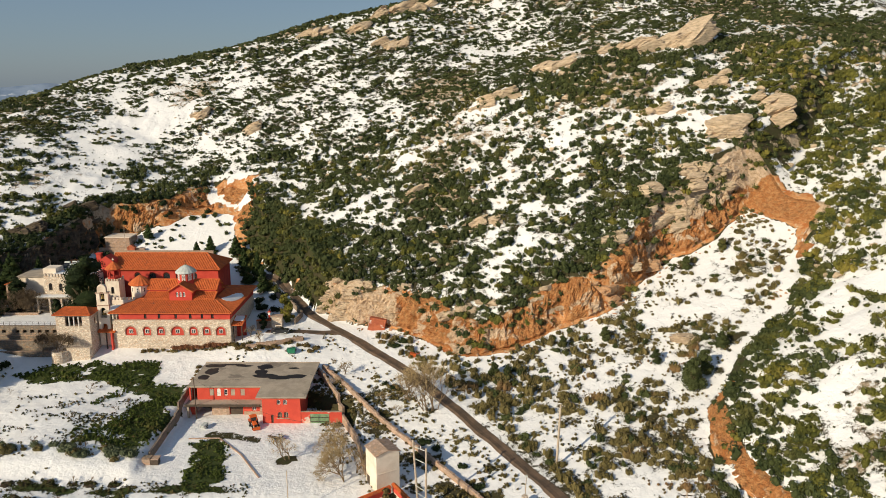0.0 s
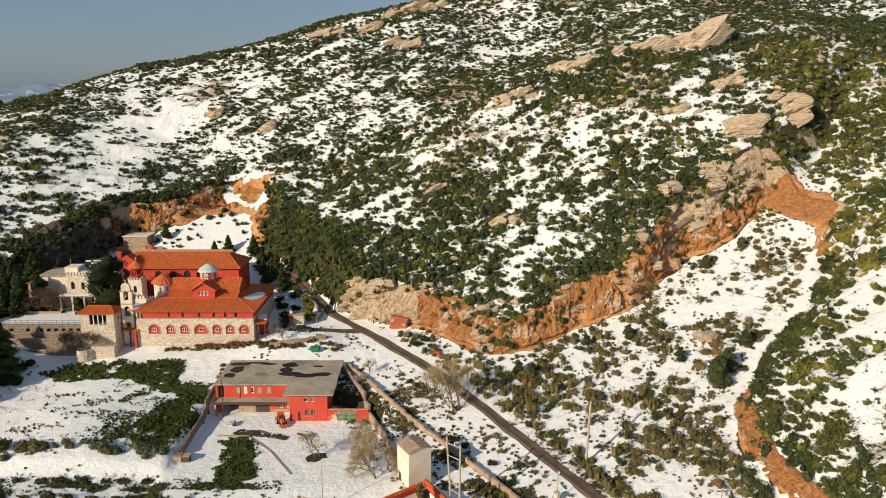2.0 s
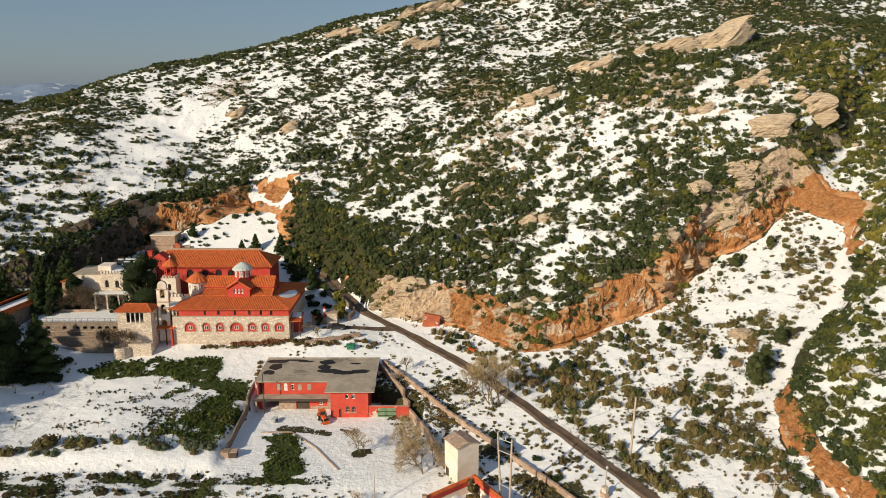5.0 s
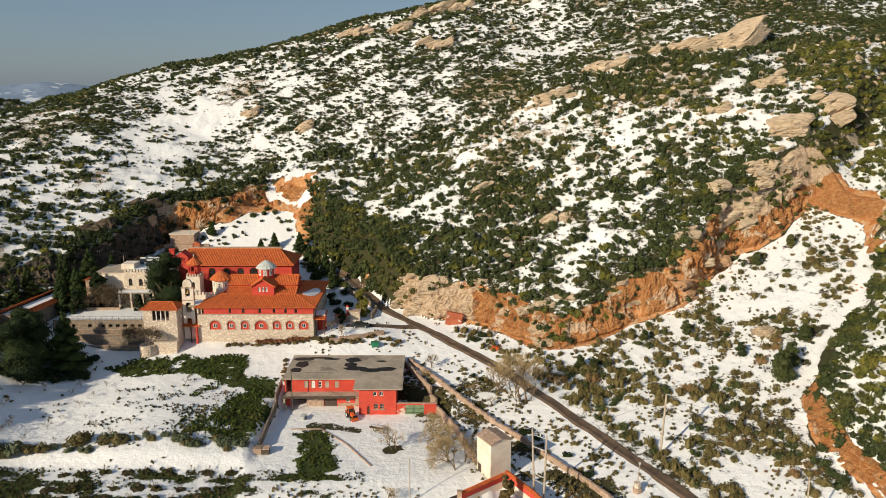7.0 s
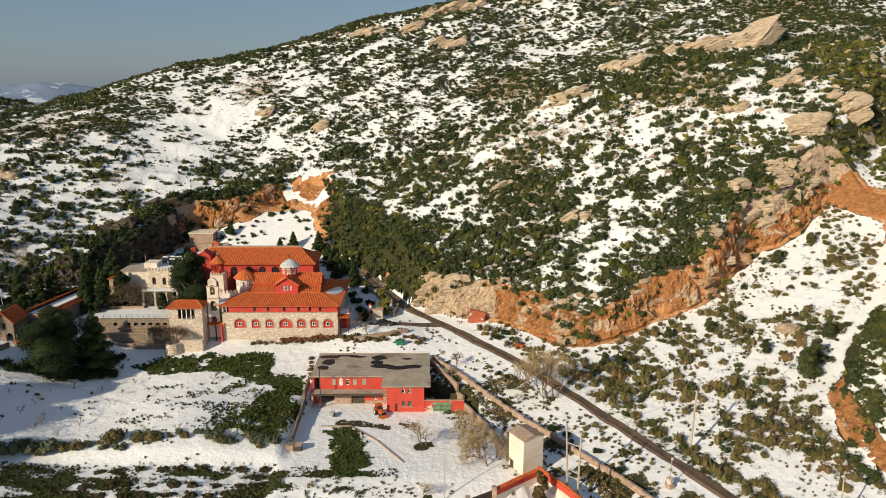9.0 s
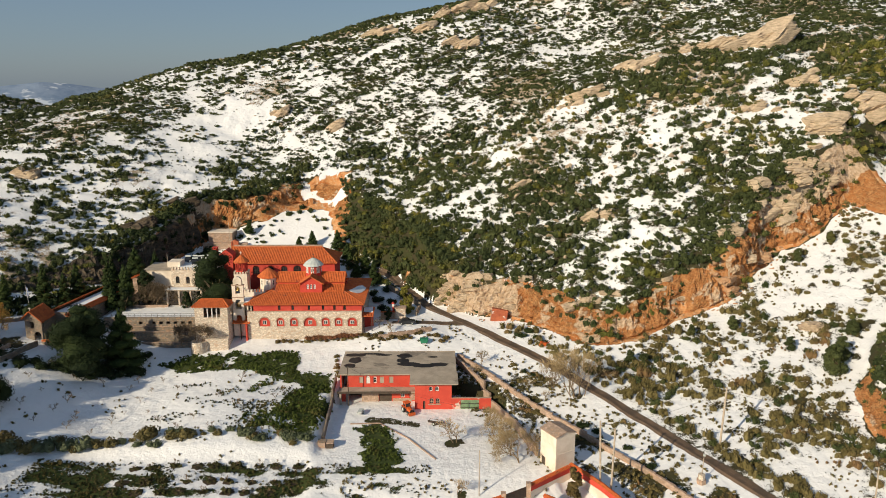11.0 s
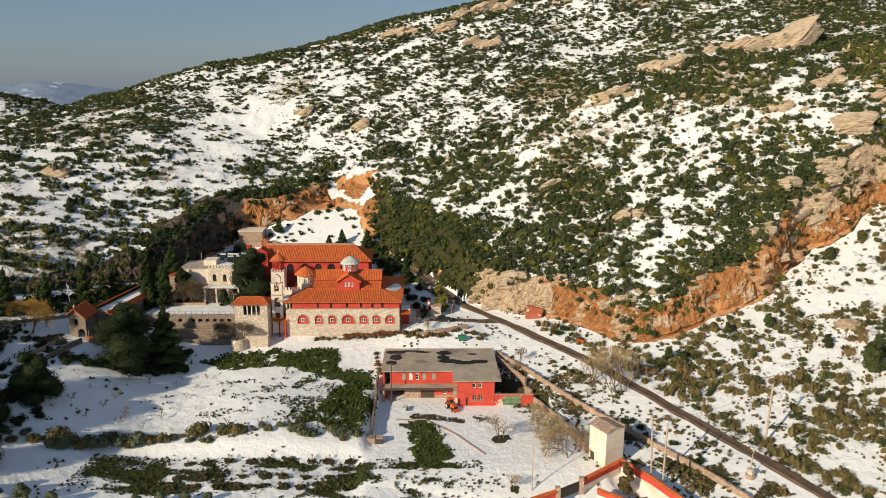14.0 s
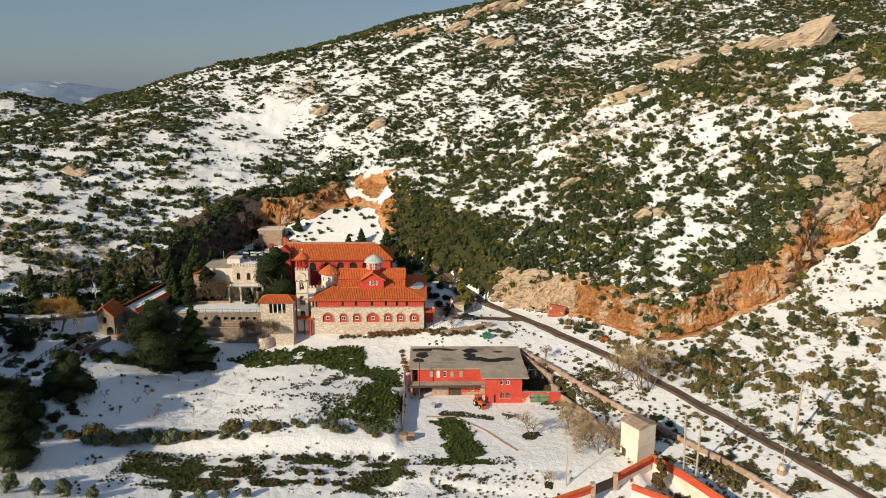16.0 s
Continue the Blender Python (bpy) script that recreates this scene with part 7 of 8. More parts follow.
def conifer(seed, height, width, label, leaf=None, name="conifer", tufts=3200):
    rng = np.random.default_rng(seed)
    g = thing(name, label, "tree", group="conifers")
    child("trunk", limb_mesh("trunk", [(Vector((0, 0, -0.4)), Vector((0, 0, height * 0.96)), height * 0.02 + 0.05, 0.03, 0)], 7), BARK, g)
    out = []
    n = 26
    for k in range(n):
        t = k / n
        wide = width / 2 * (1 - t) ** 0.85 + 0.15
        a, o = k * 2.4 + rng.uniform(-0.4, 0.4), wide * rng.uniform(0.4, 0.62)
        out.append((np.array([o * math.cos(a), o * math.sin(a), height * (0.1 + 0.86 * t)]), np.array([wide * 0.5, wide * 0.5, height * 0.05 + 0.12])))
    child("crown", crown_mesh("crown", rng, out, tufts, 0.19), leaf or LEAF_PINE, g)
    return g


def plant(template, spots, sink=0.1, base=None):
    """Sets the first tree at the first spot (x, y, scale, turn) and copies of it at the others."""
    for k, (x, y, s, turn) in enumerate(spots):
        m = pose(x, y, float(ground(x, y)) - sink if base is None else base, 0, 0, turn)
        if k == 0:
            first = m @ Matrix.Diagonal((s, s, s, 1))
        else:
            ob = copy_thing(template, m)
            ob.scale = (s, s, s)
    template.matrix_basis = first


# The three at x -139.5, -145 and -152 are unseen, added to cast shade.
plant(leafy_tree(1, 13.0, 13.0, "large dense dark evergreen tree beside the entrance wing", tufts=15000, size=0.205, low=0.05), [(-111.2, 149.5, 1.14, 0), (-120.6, 129.0, 0.76, 80), (-126.0, 114.5, 0.9, 160), (-135.6, 141.0, 0.45, 40), (-119.5, 107.0, 0.7, 210), (-139.5, 113.0, 1.1, 300), (-145.0, 127.0, 1.15, 20), (-152.0, 139.0, 1.0, 120), (-125.4, 120.6, 0.62, 260)])
plant(conifer(2, 13.5, 9.5, "broad dark green conifer beside the terrace", tufts=7500), [(-104.6, 155.5, 1.08, 0), (-116.8, 178.6, 0.72, 60), (-118.2, 183.4, 0.62, 200), (-114.0, 189.5, 1.0, 100), (-115.5, 158.5, 0.8, 150)])
plant(leafy_tree(3, 16.5, 12.5, "tall dark evergreen tree behind the pavilion", tufts=13000, size=0.2, low=0.06, pointed=0.5), [(-90.6, 180.2, 1.14, 0)])
plant(conifer(14, 12.0, 6.2, "tall dark conifer at the end of the long wing", tufts=3200), [(-113.2, 180.0, 1.0, 0), (-115.2, 176.4, 0.6, 90)], base=11.7)
plant(leafy_tree(15, 9.0, 6.0, "dark evergreen tree beside the white house wing", LEAF_DARK, 16, 2600, 0.26, low=0.08, pointed=0.5), [(-108.8, 182.6, 1.0, 0), (-97.0, 178.2, 0.5, 60), (-112.2, 176.2, 0.66, 120)], base=12.0)
plant(bare_tree(26, 6.6, 0.85, 0.13, "dense brown bare tree in the terrace planting bed", 5, 4, BROWN_TWIG, forks=(4, 4)), [(-107.2, 180.2, 1.0, 0), (-103.9, 180.2, 0.92, 130), (-105.6, 180.0, 0.8, 250)], base=12.2)
plant(conifer(4, 10.5, 5.0, "dark slender conifer on the shaded slope"), [(-126, 181, 1.0, 0), (-121, 188, 0.9, 40), (-117, 196, 0.85, 80), (-132, 176, 1.0, 120), (-139, 171, 0.8, 160), (-113, 201, 0.8, 200), (-146, 166, 0.9, 230), (-122, 193, 0.8, 260),
      (-116, 186, 0.9, 20), (-128, 178, 0.8, 65), (-53.5, 207.5, 0.85, 185), (-50.5, 200.5, 0.8, 225), (-277, 455, 1.5, 15)])
plant(conifer(5, 5.5, 4.0, "young green pine on the snowy terrace slope", tufts=1300), [(-71.5, 222.5, 1.0, 0), (-63.5, 221.5, 1.15, 70), (-60.0, 217.0, 1.0, 140), (-75.5, 221.5, 0.8, 210), (-58.5, 212.0, 0.9, 280), (-92.5, 228, 0.9, 10), (-56.0, 205.5, 1.0, 50)])
plant(leafy_tree(6, 7.5, 3.8, "yellow-green cypress beside the gate pier", LEAF_YELLOW, 16, 2200, 0.24, low=0.05, pointed=0.5), [(-41.0, 184.6, 1.0, 0), (-39.6, 182.8, 0.75, 90)])
plant(leafy_tree(7, 4.2, 2.0, "narrow dark cypress shrub by the stone pier", LEAF_DARK, 10, 1000, 0.2, low=0.03, pointed=0.6), [(-45.2, 177.5, 1.0, 0), (-43.5, 180.5, 0.8, 90)])
plant(leafy_tree(8, 6.8, 5.2, "tall olive-green juniper in the gully", LEAF_HILL, 18, 2600, 0.24, name="juniper_tree", low=0.04, pointed=0.3), [(49.8, 137.5, 1.0, 0), (53.0, 141.5, 0.8, 60), (36.5, 158.5, 0.55, 100), (58.5, 148, 0.6, 140), (27, 158.8, 0.45, 180), (60.5, 178.5, 0.55, 30), (45, 147.5, 0.5, 70), (70.0, 182.0, 0.5, 110), (11.0, 152.0, 0.5, 200), (14.2, 150.4, 0.45, 20)])
plant(leafy_tree(9, 3.0, 2.8, "small grey-green olive tree in the planted row", LEAF_OLIVE, 12, 800, 0.2, name="olive_tree", low=0.25, pointed=0.6), [(-115.9, 98.5, 1.0, 0), (-112.0, 99.3, 0.9, 40), (-108.2, 100.2, 1.0, 80), (-104.2, 101.0, 0.7, 120), (-91.5, 102.5, 0.8, 160), (-87.9, 103.6, 0.85, 200), (-84.2, 104.0, 0.7, 240), (-80.5, 104.3, 0.6, 280)])
plant(leafy_tree(10, 4.4, 2.3, "dry brown clipped tree inside the red garden wall", LEAF_DRY, 12, 1400, 0.2, name="dry_tree", low=0.1, pointed=0.8), [(-8.8, 109.6, 1.3, 0)])
plant(bare_tree(20, 9.0, 0.55, 0.11, "broad many-stemmed bare tree beside the track", 4, 9), [(-4.0, 141.6, 1.35, 0), (-7.0, 145.6, 0.85, 130)])
plant(bare_tree(21, 6.6, 0.85, 0.15, "bare spreading tree with tan twigs by the yard wall", 5, 2), [(-19.2, 125.2, 1.0, 0), (-17.4, 119.0, 1.1, 70), (-21.2, 130.0, 0.9, 140), (-15.6, 122.5, 0.95, 210), (-22.6, 135.0, 0.7, 280), (-18.8, 121.6, 0.9, 30)])
plant(bare_tree(22, 4.6, 0.8, 0.11, "small bare fruit tree standing in the snow", 4, 2), [(-29.3, 127.2, 1.45, 0), (-22.3, 157.5, 1.0, 80), (-29.0, 110.3, 0.8, 160), (-24.0, 152.5, 0.7, 200), (-47.0, 172.5, 0.8, 250), (-43.8, 169.0, 0.8, 300), (-12.5, 146.0, 0.7, 30), (-9.5, 141.5, 0.6, 60), (-137, 150, 1.2, 90), (-133, 158, 1.0, 130)])
plant(bare_tree(23, 6.4, 0.7, 0.1, "bare brown climber tree against the pavilion wall", 5, 3, BROWN_TWIG), [(-90.6, 164.9, 1.0, 0), (-94.8, 166.4, 0.9, 120)], -1.6)
plant(bare_tree(24, 7.0, 0.9, 0.14, "golden-twigged bare willow beside the entrance lane", 5, 2, GOLD_TWIG, "willow_tree", (4, 4)), [(-133.8, 153.0, 1.35, 0), (-136.5, 156.0, 1.1, 90)])
rng = np.random.default_rng(77)
sap = bare_tree(25, 2.3, 0.7, 0.045, "young bare orchard sapling in the snowy field", 3, 1, name="orchard_sapling", group="orchard saplings")
spots = [(-104.3, 130.5, 1.0, 0)]
for j in range(6):
    for i in range(11):
        x, y = -122 + 5.6 * i + 1.3 * j + rng.uniform(-0.8, 0.8), 127 + 4.6 * j + rng.uniform(-0.7, 0.7)
        if x < -66 and x + y > -4 and rng.uniform() < 0.72:
            spots.append((x, y, rng.uniform(0.7, 1.3), rng.uniform(0, 360)))
MOUNDS = [(-88.0 + 3.65 * i + 0.4 * ((i * 7 + j) % 3), (108.2, 111.5, 116.6)[j] + 0.09 * (3.65 * i)) for j in range(3) for i in range(9)]
for x, y in MOUNDS:
    spots.append((x, y, rng.uniform(0.55, 0.95), rng.uniform(0, 360)))
plant(sap, spots)

# ---- single bushes and planting mounds ----
def bush(seed, leaf, label, tufts=260, name="bush", group="bushes", size=0.15, lobes=6):
    rng = np.random.default_rng(seed)
    co, tri = shrub_template(rng, tufts, lobes, size, 0.85)
    me = mesh_from(name, co, tri)
    me.materials.append(leaf)
    return tagged(new(name, me), label, "shrub", group)


def mound(seed, label):
    rng = np.random.default_rng(seed)
    bm = bmesh.new()
    bmesh.ops.create_icosphere(bm, subdivisions=3, radius=1.0)
    for v in bm.verts:
        v.co = Vector((v.co.x, v.co.y, max(v.co.z, -0.2) * 0.16)) * (1 + 0.6 * noise.noise(v.co * 2.3))
    me = bpy.data.meshes.new("soil_mound")
    bm.to_mesh(me)
    bm.free()
    me.materials.append(SOIL)
    return tagged(new("soil_mound", me), label, "soil mound", "soil mounds round the saplings")


rng = np.random.default_rng(31)
row = []
for x in np.arange(-121, -57, 1.6):
    t = (x + 121) / 64
    y = 117.5 + 8.0 * min(1, t * 1.5) + rng.uniform(-1.6, 1.6)
    if rng.uniform() < 0.96:
        row.append((x + rng.uniform(-0.6, 0.6), y, rng.choice((0.8, 1.2, 1.5, 2.0)) * rng.uniform(0.8, 1.2) * (1.15 if t < 0.6 else 0.85), rng.uniform(0, 360)))
plant(bush(1, LEAF_OLIVE, "grey-green bush in the hedge row along the field bank"), row[::2])
plant(bush(2, LEAF_GULLY, "brown-green winter bush in the hedge row along the field bank"), row[1::2])
wallside = [(x, 168.6 + rng.uniform(-0.5, 0.7), rng.uniform(0.5, 1.0), rng.uniform(0, 360)) for x in np.arange(-72, -46, 1.5)]
plant(bush(3, LEAF_DRY, "dry brown bush at the foot of the church wall"), wallside[::2] + [(-50 + k * 1.1, 168.0 + rng.uniform(-2.2, 1.2), rng.uniform(0.5, 1.2), k * 40) for k in range(19)])
plant(bush(4, LEAF_GULLY, "olive-brown bush along the church bank"), wallside[1::2] + [(-56.5 + 0.3 * k, 161 - 1.7 * k, rng.uniform(0.6, 1.2), k * 50) for k in range(6)])
plant(bush(5, LEAF_DARK, "round dark green shrub at the track edge"), [(-9.5, 169.5, 1.4, 0), (-11.2, 167.8, 1.1, 60), (-4.8, 157.0, 0.9, 120), (12.5, 150.0, 1.3, 180), (-3.5, 130.5, 1.4, 240), (-1.2, 128.6, 1.1, 300), (3.6, 123.0, 1.0, 20), (6.4, 117.0, 1.1, 80),
      (-47.5, 186.0, 1.6, 140), (-45.0, 189.5, 1.5, 200), (-48.6, 191.0, 1.8, 30), (-45.8, 183.6, 1.2, 75), (-50.5, 195.0, 1.6, 110), (-47.0, 196.5, 1.5, 155), (9.5, 109.5, 1.0, 260), (-12.6, 152.5, 0.9, 320), (-11.0, 151.0, 0.8, 10), (-16.0, 147.0, 0.7, 70)])
plant(bush(6, LEAF_DARK, "clipped dark potted shrub on the terrace", name="potted_shrub", group="potted shrubs"), [(-98.2, 172.2, 0.8, 0), (-101.5, 172.0, 0.7, 60), (-95.6, 172.2, 0.9, 120), (-105.0, 172.0, 0.7, 180), (-93.4, 172.4, 0.8, 240)], -3.2)
heaps = [(x, y, 0.7 + 0.12 * ((k * 3) % 4), 40 * k) for k, (x, y) in enumerate(MOUNDS)]
plant(mound(1, "small dark soil mound round a young sapling"), heaps, -0.02)
foot = [(-121.5 + 1.9 * k, 144.5 + 0.75 * k + rng.uniform(-1.5, 1.5), rng.uniform(1.5, 2.4), 37 * k) for k in range(12)] + [(-124 + 1.4 * k, 134.5 - 2.4 * k, rng.uniform(1.2, 2.0), 50 * k) for k in range(5)] + [(-133.0, 149.5, 1.3, 10), (-131.6, 151.0, 1.0, 60), (-128.4, 142.2, 0.9, 90), (-137.5, 146.0, 1.5, 140), (-120.3, 121.4, 1.6, 20), (-117.6, 123.6, 1.2, 70), (-122.4, 118.4, 1.7, 110), (-107.4, 151.0, 2.2, 40), (-105.0, 154.0, 2.3, 80), (-102.9, 158.6, 2.0, 120), (-101.8, 161.5, 1.7, 160), (-107.8, 148.0, 2.0, 200)]
plant(bush(7, LEAF_DARK, "dark evergreen bush at the foot of the large trees", 420, size=0.13), foot)
ivy = [(x, 168.9, rng.uniform(0.8, 1.25), 70 * k) for k, x in enumerate(np.arange(-64.5, -52.0, 1.1))]
RUSSET = leafy("russet_winter_leaves", (0.10, 0.035, 0.018), (0.26, 0.12, 0.06))
plant(bush(8, RUSSET, "russet climbing shrub against the church wall", 300), ivy, -0.5)
clumps = np.array([(x + dx, y + dy, float(ground(x + dx, y + dy)), 0.45 + 0.12 * (k % 3), 0.9) for k, (x, y) in enumerate(MOUNDS) for dx, dy in ((-0.7, 0.1), (0.2, 0.35), (0.75, -0.2), (-0.1, -0.4))])
scatter("mound_growth", TINY, clumps, LEAF_ROW, "low olive growth on the soil mounds", "plants", rng)

# ---- vehicles and loose things ----
CAR_PAINT = surface("dark_grey_car_paint", (0.02, 0.022, 0.026), (0.03, 0.032, 0.036), 1.0, 0.25, fine=0.0, relief=0.0, spec=0.6)
RUBBER = surface("black_rubber", (0.02, 0.02, 0.02), (0.03, 0.03, 0.03), 0.3, 0.9, fine=0.1, relief=0.0)
ORANGE = surface("orange_machine_paint", (0.70, 0.14, 0.03), (0.60, 0.11, 0.025), 0.8, 0.5, fine=0.05, relief=0.0)
GREEN_BIN = surface("green_plastic", (0.02, 0.16, 0.09), (0.03, 0.20, 0.11), 0.8, 0.5, fine=0.05, relief=0.0)


def wheel(parent, x, y, z, r, w):
    ob = part("wheel", tube(bmesh.new(), (x, y - w / 2, z), (x, y + w / 2, z), r, r, 16), RUBBER, parent)
    part("rim", tube(bmesh.new(), (x, y - w / 2 - 0.02, z), (x, y + w / 2 + 0.02, z), r * 0.55, r * 0.55, 12), LEAD, ob)


def profile_body(name, ring, half, material, parent, bevel=0.08, label=""):
    bm = prism(bmesh.new(), ring, -half, half, "y")
    bmesh.ops.bevel(bm, geom=[e for e in bm.edges], offset=bevel, segments=2, affect="EDGES", profile=0.6)
    return part(name, bm, material, parent, label)


def turned(root, m):
    root.matrix_basis = m
    return root


def car():
    g = thing("parked_car", "dark grey parked saloon car on the muddy forecourt", "car")
    body = profile_body("body", [(-2.15, 0.3), (2.1, 0.3), (2.15, 0.75), (1.95, 0.9), (1.0, 0.98), (-1.5, 1.0), (-2.1, 0.95), (-2.2, 0.7)], 0.86, CAR_PAINT, g)
    cabin = profile_body("cabin", [(-1.55, 0.95), (1.0, 0.95), (0.35, 1.42), (-1.0, 1.45)], 0.74, GLASS, g, 0.06)
    part("roof", boxed((-0.98, 0.32, -0.66, 0.66, 1.44, 1.49)), CAR_PAINT, cabin)
    for x in (-1.35, 1.35):
        for y in (-0.8, 0.8):
            wheel(g, x, y, 0.32, 0.32, 0.2)
    for y in (-0.6, 0.6):
        part("headlight", boxed((2.08, 2.17, y - 0.2, y + 0.2, 0.62, 0.76)), WHITE_PAINT, body)
        part("tail_light", boxed((-2.21, -2.14, y - 0.2, y + 0.2, 0.68, 0.84)), RED, body)
    return turned(g, pose(-40.2, 174.0, float(ground(-40.2, 174.0)) + 0.02, 0, 0, 3))


def tractor():
    g = thing("orange_tractor", "small orange tractor with a cab in the snowy yard", "tractor")
    body = profile_body("bonnet", [(0.1, 0.6), (1.6, 0.6), (1.65, 1.2), (0.1, 1.35)], 0.36, ORANGE, g, 0.06)
    part("grille", boxed((1.62, 1.68, -0.28, 0.28, 0.7, 1.15)), IRON, body)
    part("chassis", boxed((-0.9, 1.5, -0.25, 0.25, 0.4, 0.75)), IRON, g)
    cab = profile_body("cab", [(-1.0, 1.0), (0.15, 1.0), (0.05, 2.15), (-0.95, 2.15)], 0.58, GLASS, g, 0.04)
    part("cab_roof", boxed((-1.1, 0.2, -0.7, 0.7, 2.13, 2.28)), ORANGE, cab)
    for x in (-0.98, 0.08):
        for y in (-0.57, 0.57):
            part("cab_post", boxed((x - 0.05, x + 0.05, y - 0.05, y + 0.05, 1.0, 2.15)), ORANGE, cab)
    for y in (-0.72, 0.72):
        wheel(g, -0.6, y, 0.68, 0.68, 0.36)
        wheel(g, 1.25, y * 0.9, 0.42, 0.42, 0.26)
        part("mudguard", boxed((-1.2, 0.0, y - 0.22, y + 0.22, 1.34, 1.42)), ORANGE, g)
    bm = boxed((1.9, 2.2, -0.75, 0.75, 0.15, 0.7))
    part("front_bucket", bm, ORANGE, g)
    return turned(g, pose(-38.9, 140.9, 0.0, 0, 0, -62))


def trailer():
    g = thing("flat_trailer", "low dark metal trailer heaped with snow", "trailer")
    part("bed", boxed((-1.3, 1.3, -0.75, 0.75, 0.5, 0.66)), IRON, g)
    part("side_board", boxed((-1.3, 1.3, -0.78, -0.72, 0.66, 1.0)), IRON, g)
    part("drawbar", boxed((1.3, 2.3, -0.06, 0.06, 0.45, 0.55)), IRON, g)
    for y in (-0.85, 0.85):
        wheel(g, 0.0, y, 0.35, 0.35, 0.2)
    snow_cover(g, -1.2, 1.2, -0.65, 0.65, 0.67, 0.12)
    return turned(g, pose(-33.1, 135.4, 0.0, 0, 0, -20))


def cart():
    g = thing("metal_handcart", "grey metal handcart standing in the yard", "cart")
    bm = boxed((-0.9, 0.9, -0.45, 0.45, 0.4, 0.9))
    part("tray", bm, LEAD, g)
    for y in (-0.25, 0.25):
        part("handle", tube(bmesh.new(), (-0.8, y, 0.7), (-2.1, y, 1.2), 0.03), IRON, g)
    wheel(g, 0.3, -0.5, 0.3, 0.3, 0.12)
    wheel(g, 0.3, 0.5, 0.3, 0.3, 0.12)
    return turned(g, pose(-48.9, 140.2, 0.0, 0, 0, 80))


def hut():
    z = float(ground(-54.0, 125.6))
    g = thing("beehive_hut", "small weathered box hut with a flat lid at the wall end", "hut", (-54.1, 125.6, z))
    part("body", boxed((-55.6, -54.2, 125.0, 126.2, z - 0.4, z + 1.25)), PINK_STONE, g)
    part("body", boxed((-54.1, -52.7, 125.0, 126.2, z - 0.4, z + 1.15)), DARK_WOOD, g)
    part("lid", boxed((-55.7, -54.1, 124.8, 126.4, z + 1.25, z + 1.36)), DARK_STONE, g)
    part("lid", boxed((-54.05, -52.6, 124.8, 126.4, z + 1.15, z + 1.26)), PINK_STONE, g)


def container():
    z = float(ground(-16.8, 176.2))
    g = thing("rusty_container", "tilted rusty orange steel container half against the rock", "container")
    part("shell", boxed((-2.1, 2.1, 0.0, 2.2, 0.0, 3.2)), RUST, g)
    for k in range(9):
        x = -1.9 + 3.8 * k / 8
        part("rib", boxed((x - 0.09, x + 0.09, -0.07, 0.0, 0.15, 3.05)), RUST, g)
    part("corner_post", boxed((-2.15, -1.98, -0.1, 0.1, 0.0, 3.2)), PINK_STONE, g)
    for x, zz, w in ((-1.9, 2.4, 0.5), (-1.9, 2.1, 0.5), (-1.9, 1.8, 0.4), (1.0, 1.6, 0.5), (1.2, 1.3, 0.6)):
        part("marking", boxed((x, x + w, -0.1, -0.075, zz, zz + 0.13)), WHITE_PAINT, g, "faded white marking bar")
    return turned(g, pose(-16.8, 176.0, z - 0.25, -8, 9, -6))


def bin_green():
    z = float(ground(-35.7, 165.0))
    g = thing("waste_container", "green wheeled waste container in the snow", "bin", (-35.7, 165, z))
    bm = prism(bmesh.new(), [(-36.5, z + 0.25), (-34.9, z + 0.25), (-34.75, z + 1.2), (-36.65, z + 1.2)], 164.5, 165.5, "y")
    part("tub", bm, GREEN_BIN, g)
    part("lid", boxed((-36.7, -34.7, 164.4, 165.6, z + 1.2, z + 1.32)), GREEN_BIN, g)
    for x in (-36.3, -35.1):
        for y in (164.7, 165.3):
            part("castor", tube(bmesh.new(), (x, y - 0.05, z + 0.12), (x, y + 0.05, z + 0.12), 0.13, 0.13, 8), RUBBER, g)


def gate_pier():
    g = thing("stone_gate_pier", "square pale stone gate pier with a red shrine post", "pier", (-42, 179, 8))
    part("pier", boxed((-43.3, -40.7, 178.4, 180.2, 5.5, 11.6)), STONE, g)
    part("cap", boxed((-43.5, -40.5, 178.2, 180.4, 11.6, 11.8)), PINK_STONE, g)
    part("side_wall", boxed((-47.2, -43.3, 178.8, 179.4, 5.5, 10.4)), PINK_STONE, g)
    part("coping", boxed((-47.2, -43.4, 178.7, 179.5, 10.4, 10.6)), TILE, g)
    s = thing("shrine_post", "small red and white roadside shrine on the wall", "shrine", (-43.8, 179.1, 10.6))
    part("post", boxed((-44.1, -43.7, 178.9, 179.3, 10.6, 12.0)), RED, s)
    part("box", boxed((-44.2, -43.6, 178.8, 179.4, 12.0, 12.7)), WHITE_PAINT, s)
    part("roof", prism(bmesh.new(), [(-44.35, 12.7), (-43.45, 12.7), (-43.9, 13.2)], 178.7, 179.5, "y"), RED, s)


def skip_part():
    x, y = -7.2, 163.0
    z = float(ground(x, y))
    g = thing("red_machine_part", "red and orange machine bucket lying in the snow", "scrap", (x, y, z))
    part("bucket", prism(bmesh.new(), [(x - 0.9, z), (x + 0.8, z), (x + 1.0, z + 0.7), (x - 0.4, z + 1.0)], y - 0.6, y + 0.6, "y"), ORANGE, g)
    part("arm", tube(bmesh.new(), (x + 0.8, y, z + 0.4), (x + 1.9, y + 0.3, z + 0.9), 0.12), RUST, g)


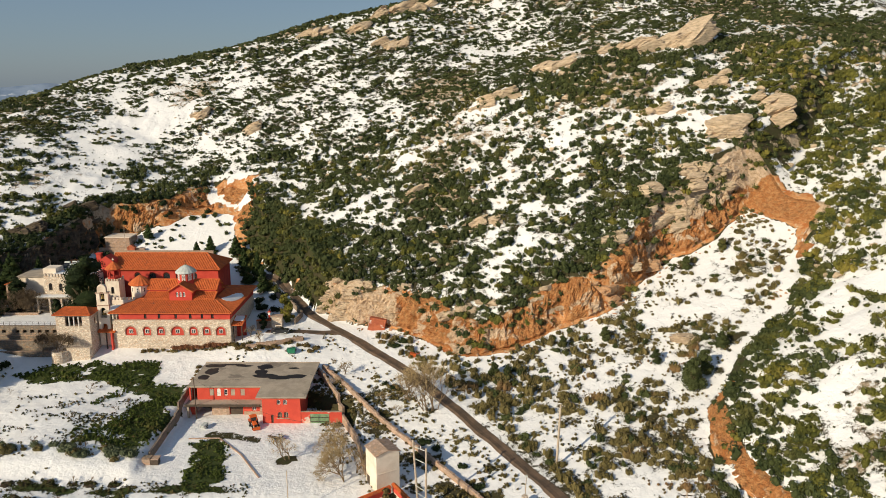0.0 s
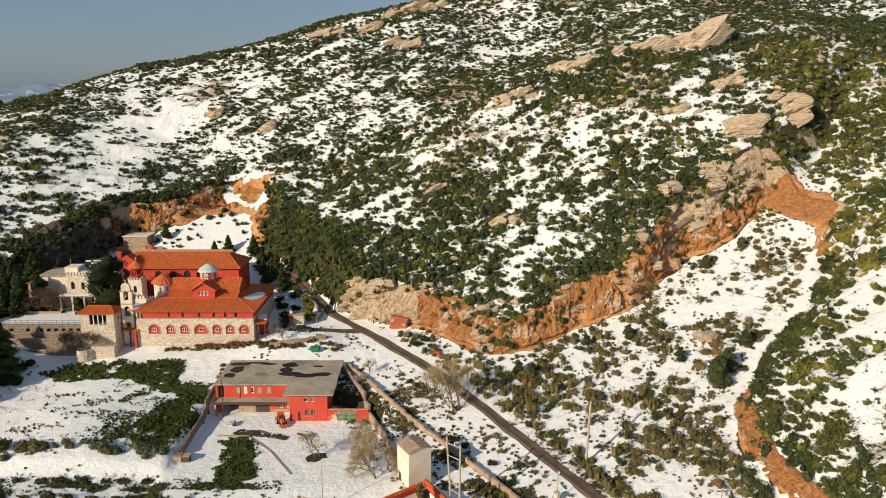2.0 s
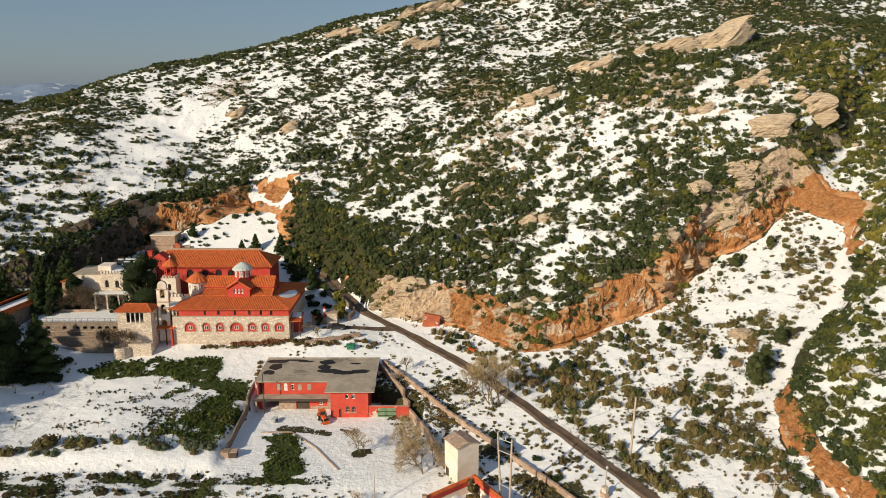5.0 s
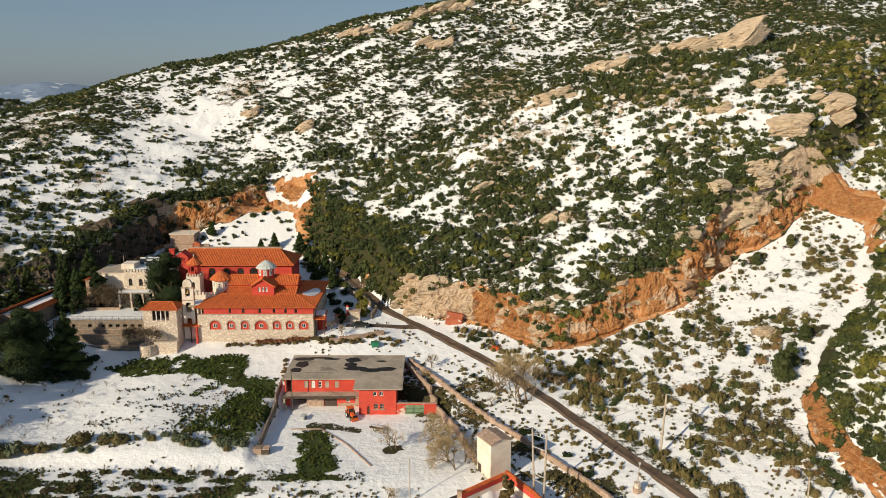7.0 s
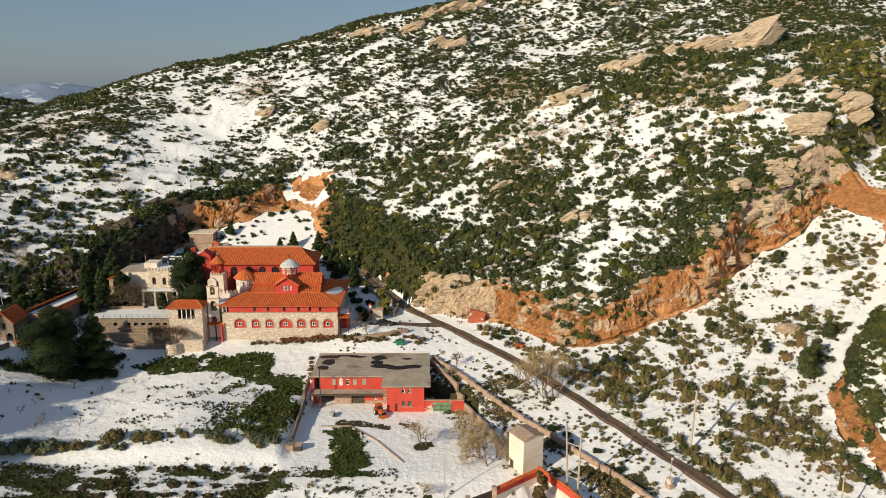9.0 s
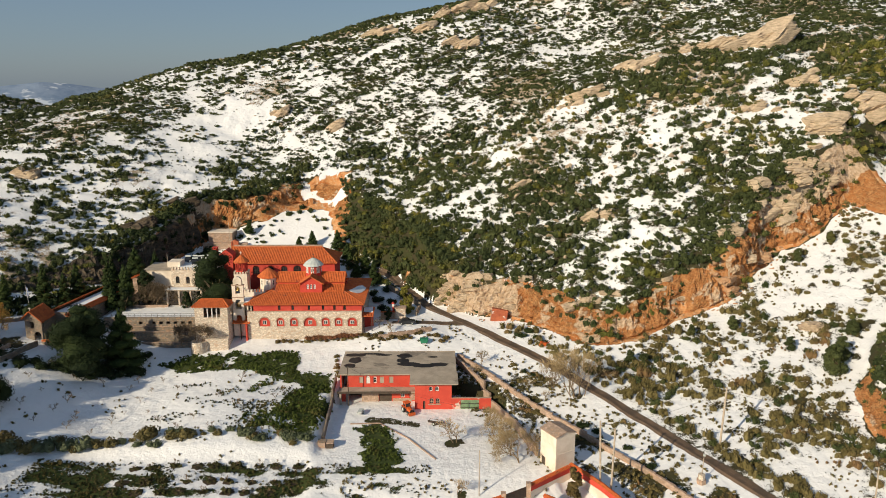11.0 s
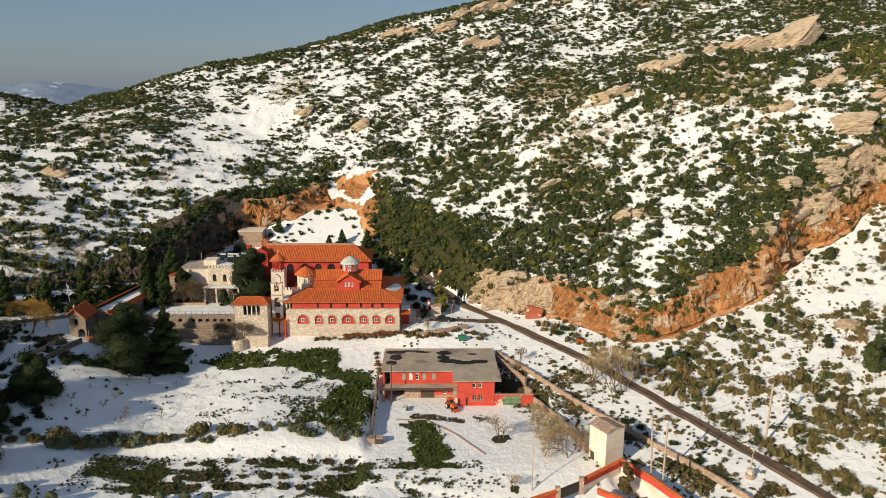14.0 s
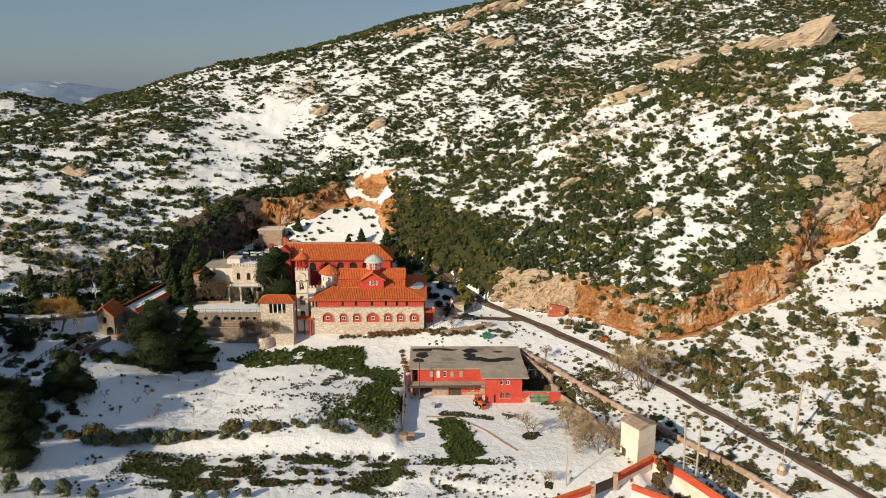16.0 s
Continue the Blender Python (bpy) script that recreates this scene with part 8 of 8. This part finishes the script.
def lane_edge():
    stone_wall("forecourt_wall", [(-38.0, 181.0), (-37.0, 186.0), (-40.5, 191.5), (-46, 197)], 1.6, 0.4, DARK_STONE, "shaded stone parapet along the upper track")
    stone_wall("lane_kerb", [(-150, 150), (-140, 155.5), (-133, 163), (-127, 170)], 0.7, 0.35, DARK_STONE, "low stone kerb along the entrance lane")
    stone_wall("lane_kerb", [(-140, 128), (-137, 134.8), (-134.8, 143.7), (-136.4, 150.5)], 0.6, 0.35, DARK_STONE, "low brown stone kerb along the entrance lane")
    stone_wall("ramp_parapet", [(-129.2, 139.0), (-128.2, 144.6), (-127.4, 151.0)], 0.8, 0.4, PINK_STONE, "brown stone parapet beside the snowy ramp")
    stone_wall("ramp_parapet", [(-126.0, 139.5), (-124.6, 146.0), (-123.0, 154.0)], 1.1, 0.4, DARK_STONE, "low grey stone parapet beside the snowy ramp")
    f = thing("lane_fence", "weathered brown wooden fence along the snowy lane", "fence", (-131, 137, float(ground(-131, 137))))
    line = [Vector((-134.0, 122.0)), Vector((-131.6, 128.6)), Vector((-129.9, 147.0)), Vector((-129.4, 153.0))]
    last = None
    for a, b in zip(line, line[1:]):
        n = max(1, round((b - a).length / 1.7))
        for k in range(n):
            p = a.lerp(b, k / n)
            z = float(ground(p.x, p.y))
            part("post", boxed((p.x - 0.07, p.x + 0.07, p.y - 0.07, p.y + 0.07, z - 0.3, z + 1.15)), DARK_WOOD, f)
            if last:
                for h in (0.5, 1.0):
                    part("rail", tube(bmesh.new(), (*last[:2], last[2] + h), (p.x, p.y, z + h), 0.06), DARK_WOOD, f)
            last = (p.x, p.y, z)
    stone_wall("rubble_edge", [(-47, 167.2), (-40, 168.2), (-34, 170.5)], 0.9, 0.8, PINK_STONE, "broken rubble bank below the forecourt")


def flagpole():
    g = thing("flagpole", "white flagpole with a furled blue and white flag", "flagpole", (-132.3, 169.5, 14))
    z = float(ground(-132.3, 169.5))
    part("pole", tube(bmesh.new(), (-132.3, 169.5, z - 0.3), (-132.9, 169.5, z + 7.0), 0.07, 0.05), WHITE_PAINT, g)
    part("flag", slab(bmesh.new(), [(-132.75, 169.45, z + 6.6), (-132.35, 169.5, z + 6.2), (-132.4, 169.6, z + 4.2), (-132.6, 169.5, z + 4.3)], 0.05), surface("blue_flag_cloth", (0.10, 0.17, 0.42), (0.6, 0.62, 0.66), 0.4, 0.9, fine=0.02, relief=0.0), g)


def roadside_pillar():
    x, y = 13.7, 111.8
    z = float(ground(x, y))
    g = thing("roadside_pillar", "squat pale stone pillar with a thin metal post", "pillar", (x, y, z))
    part("plinth", prism(bmesh.new(), ngon(x, y, 0.85, 6, 0.3), z - 0.4, z + 0.7), PINK_STONE, g)
    part("block", prism(bmesh.new(), ngon(x, y, 0.62, 6, 0.5), z + 0.7, z + 1.7), STONE, g)
    part("post", tube(bmesh.new(), (x, y, z + 1.6), (x + 0.15, y, z + 5.2), 0.09, 0.07, 6), POLE_WOOD, g)
    part("head", boxed((x, x + 0.34, y - 0.15, y + 0.15, z + 5.15, z + 5.5)), LEAD, g)


car()
tractor()
trailer()
cart()
hut()
container()
bin_green()
gate_pier()
skip_part()
lane_edge()
flagpole()
roadside_pillar()
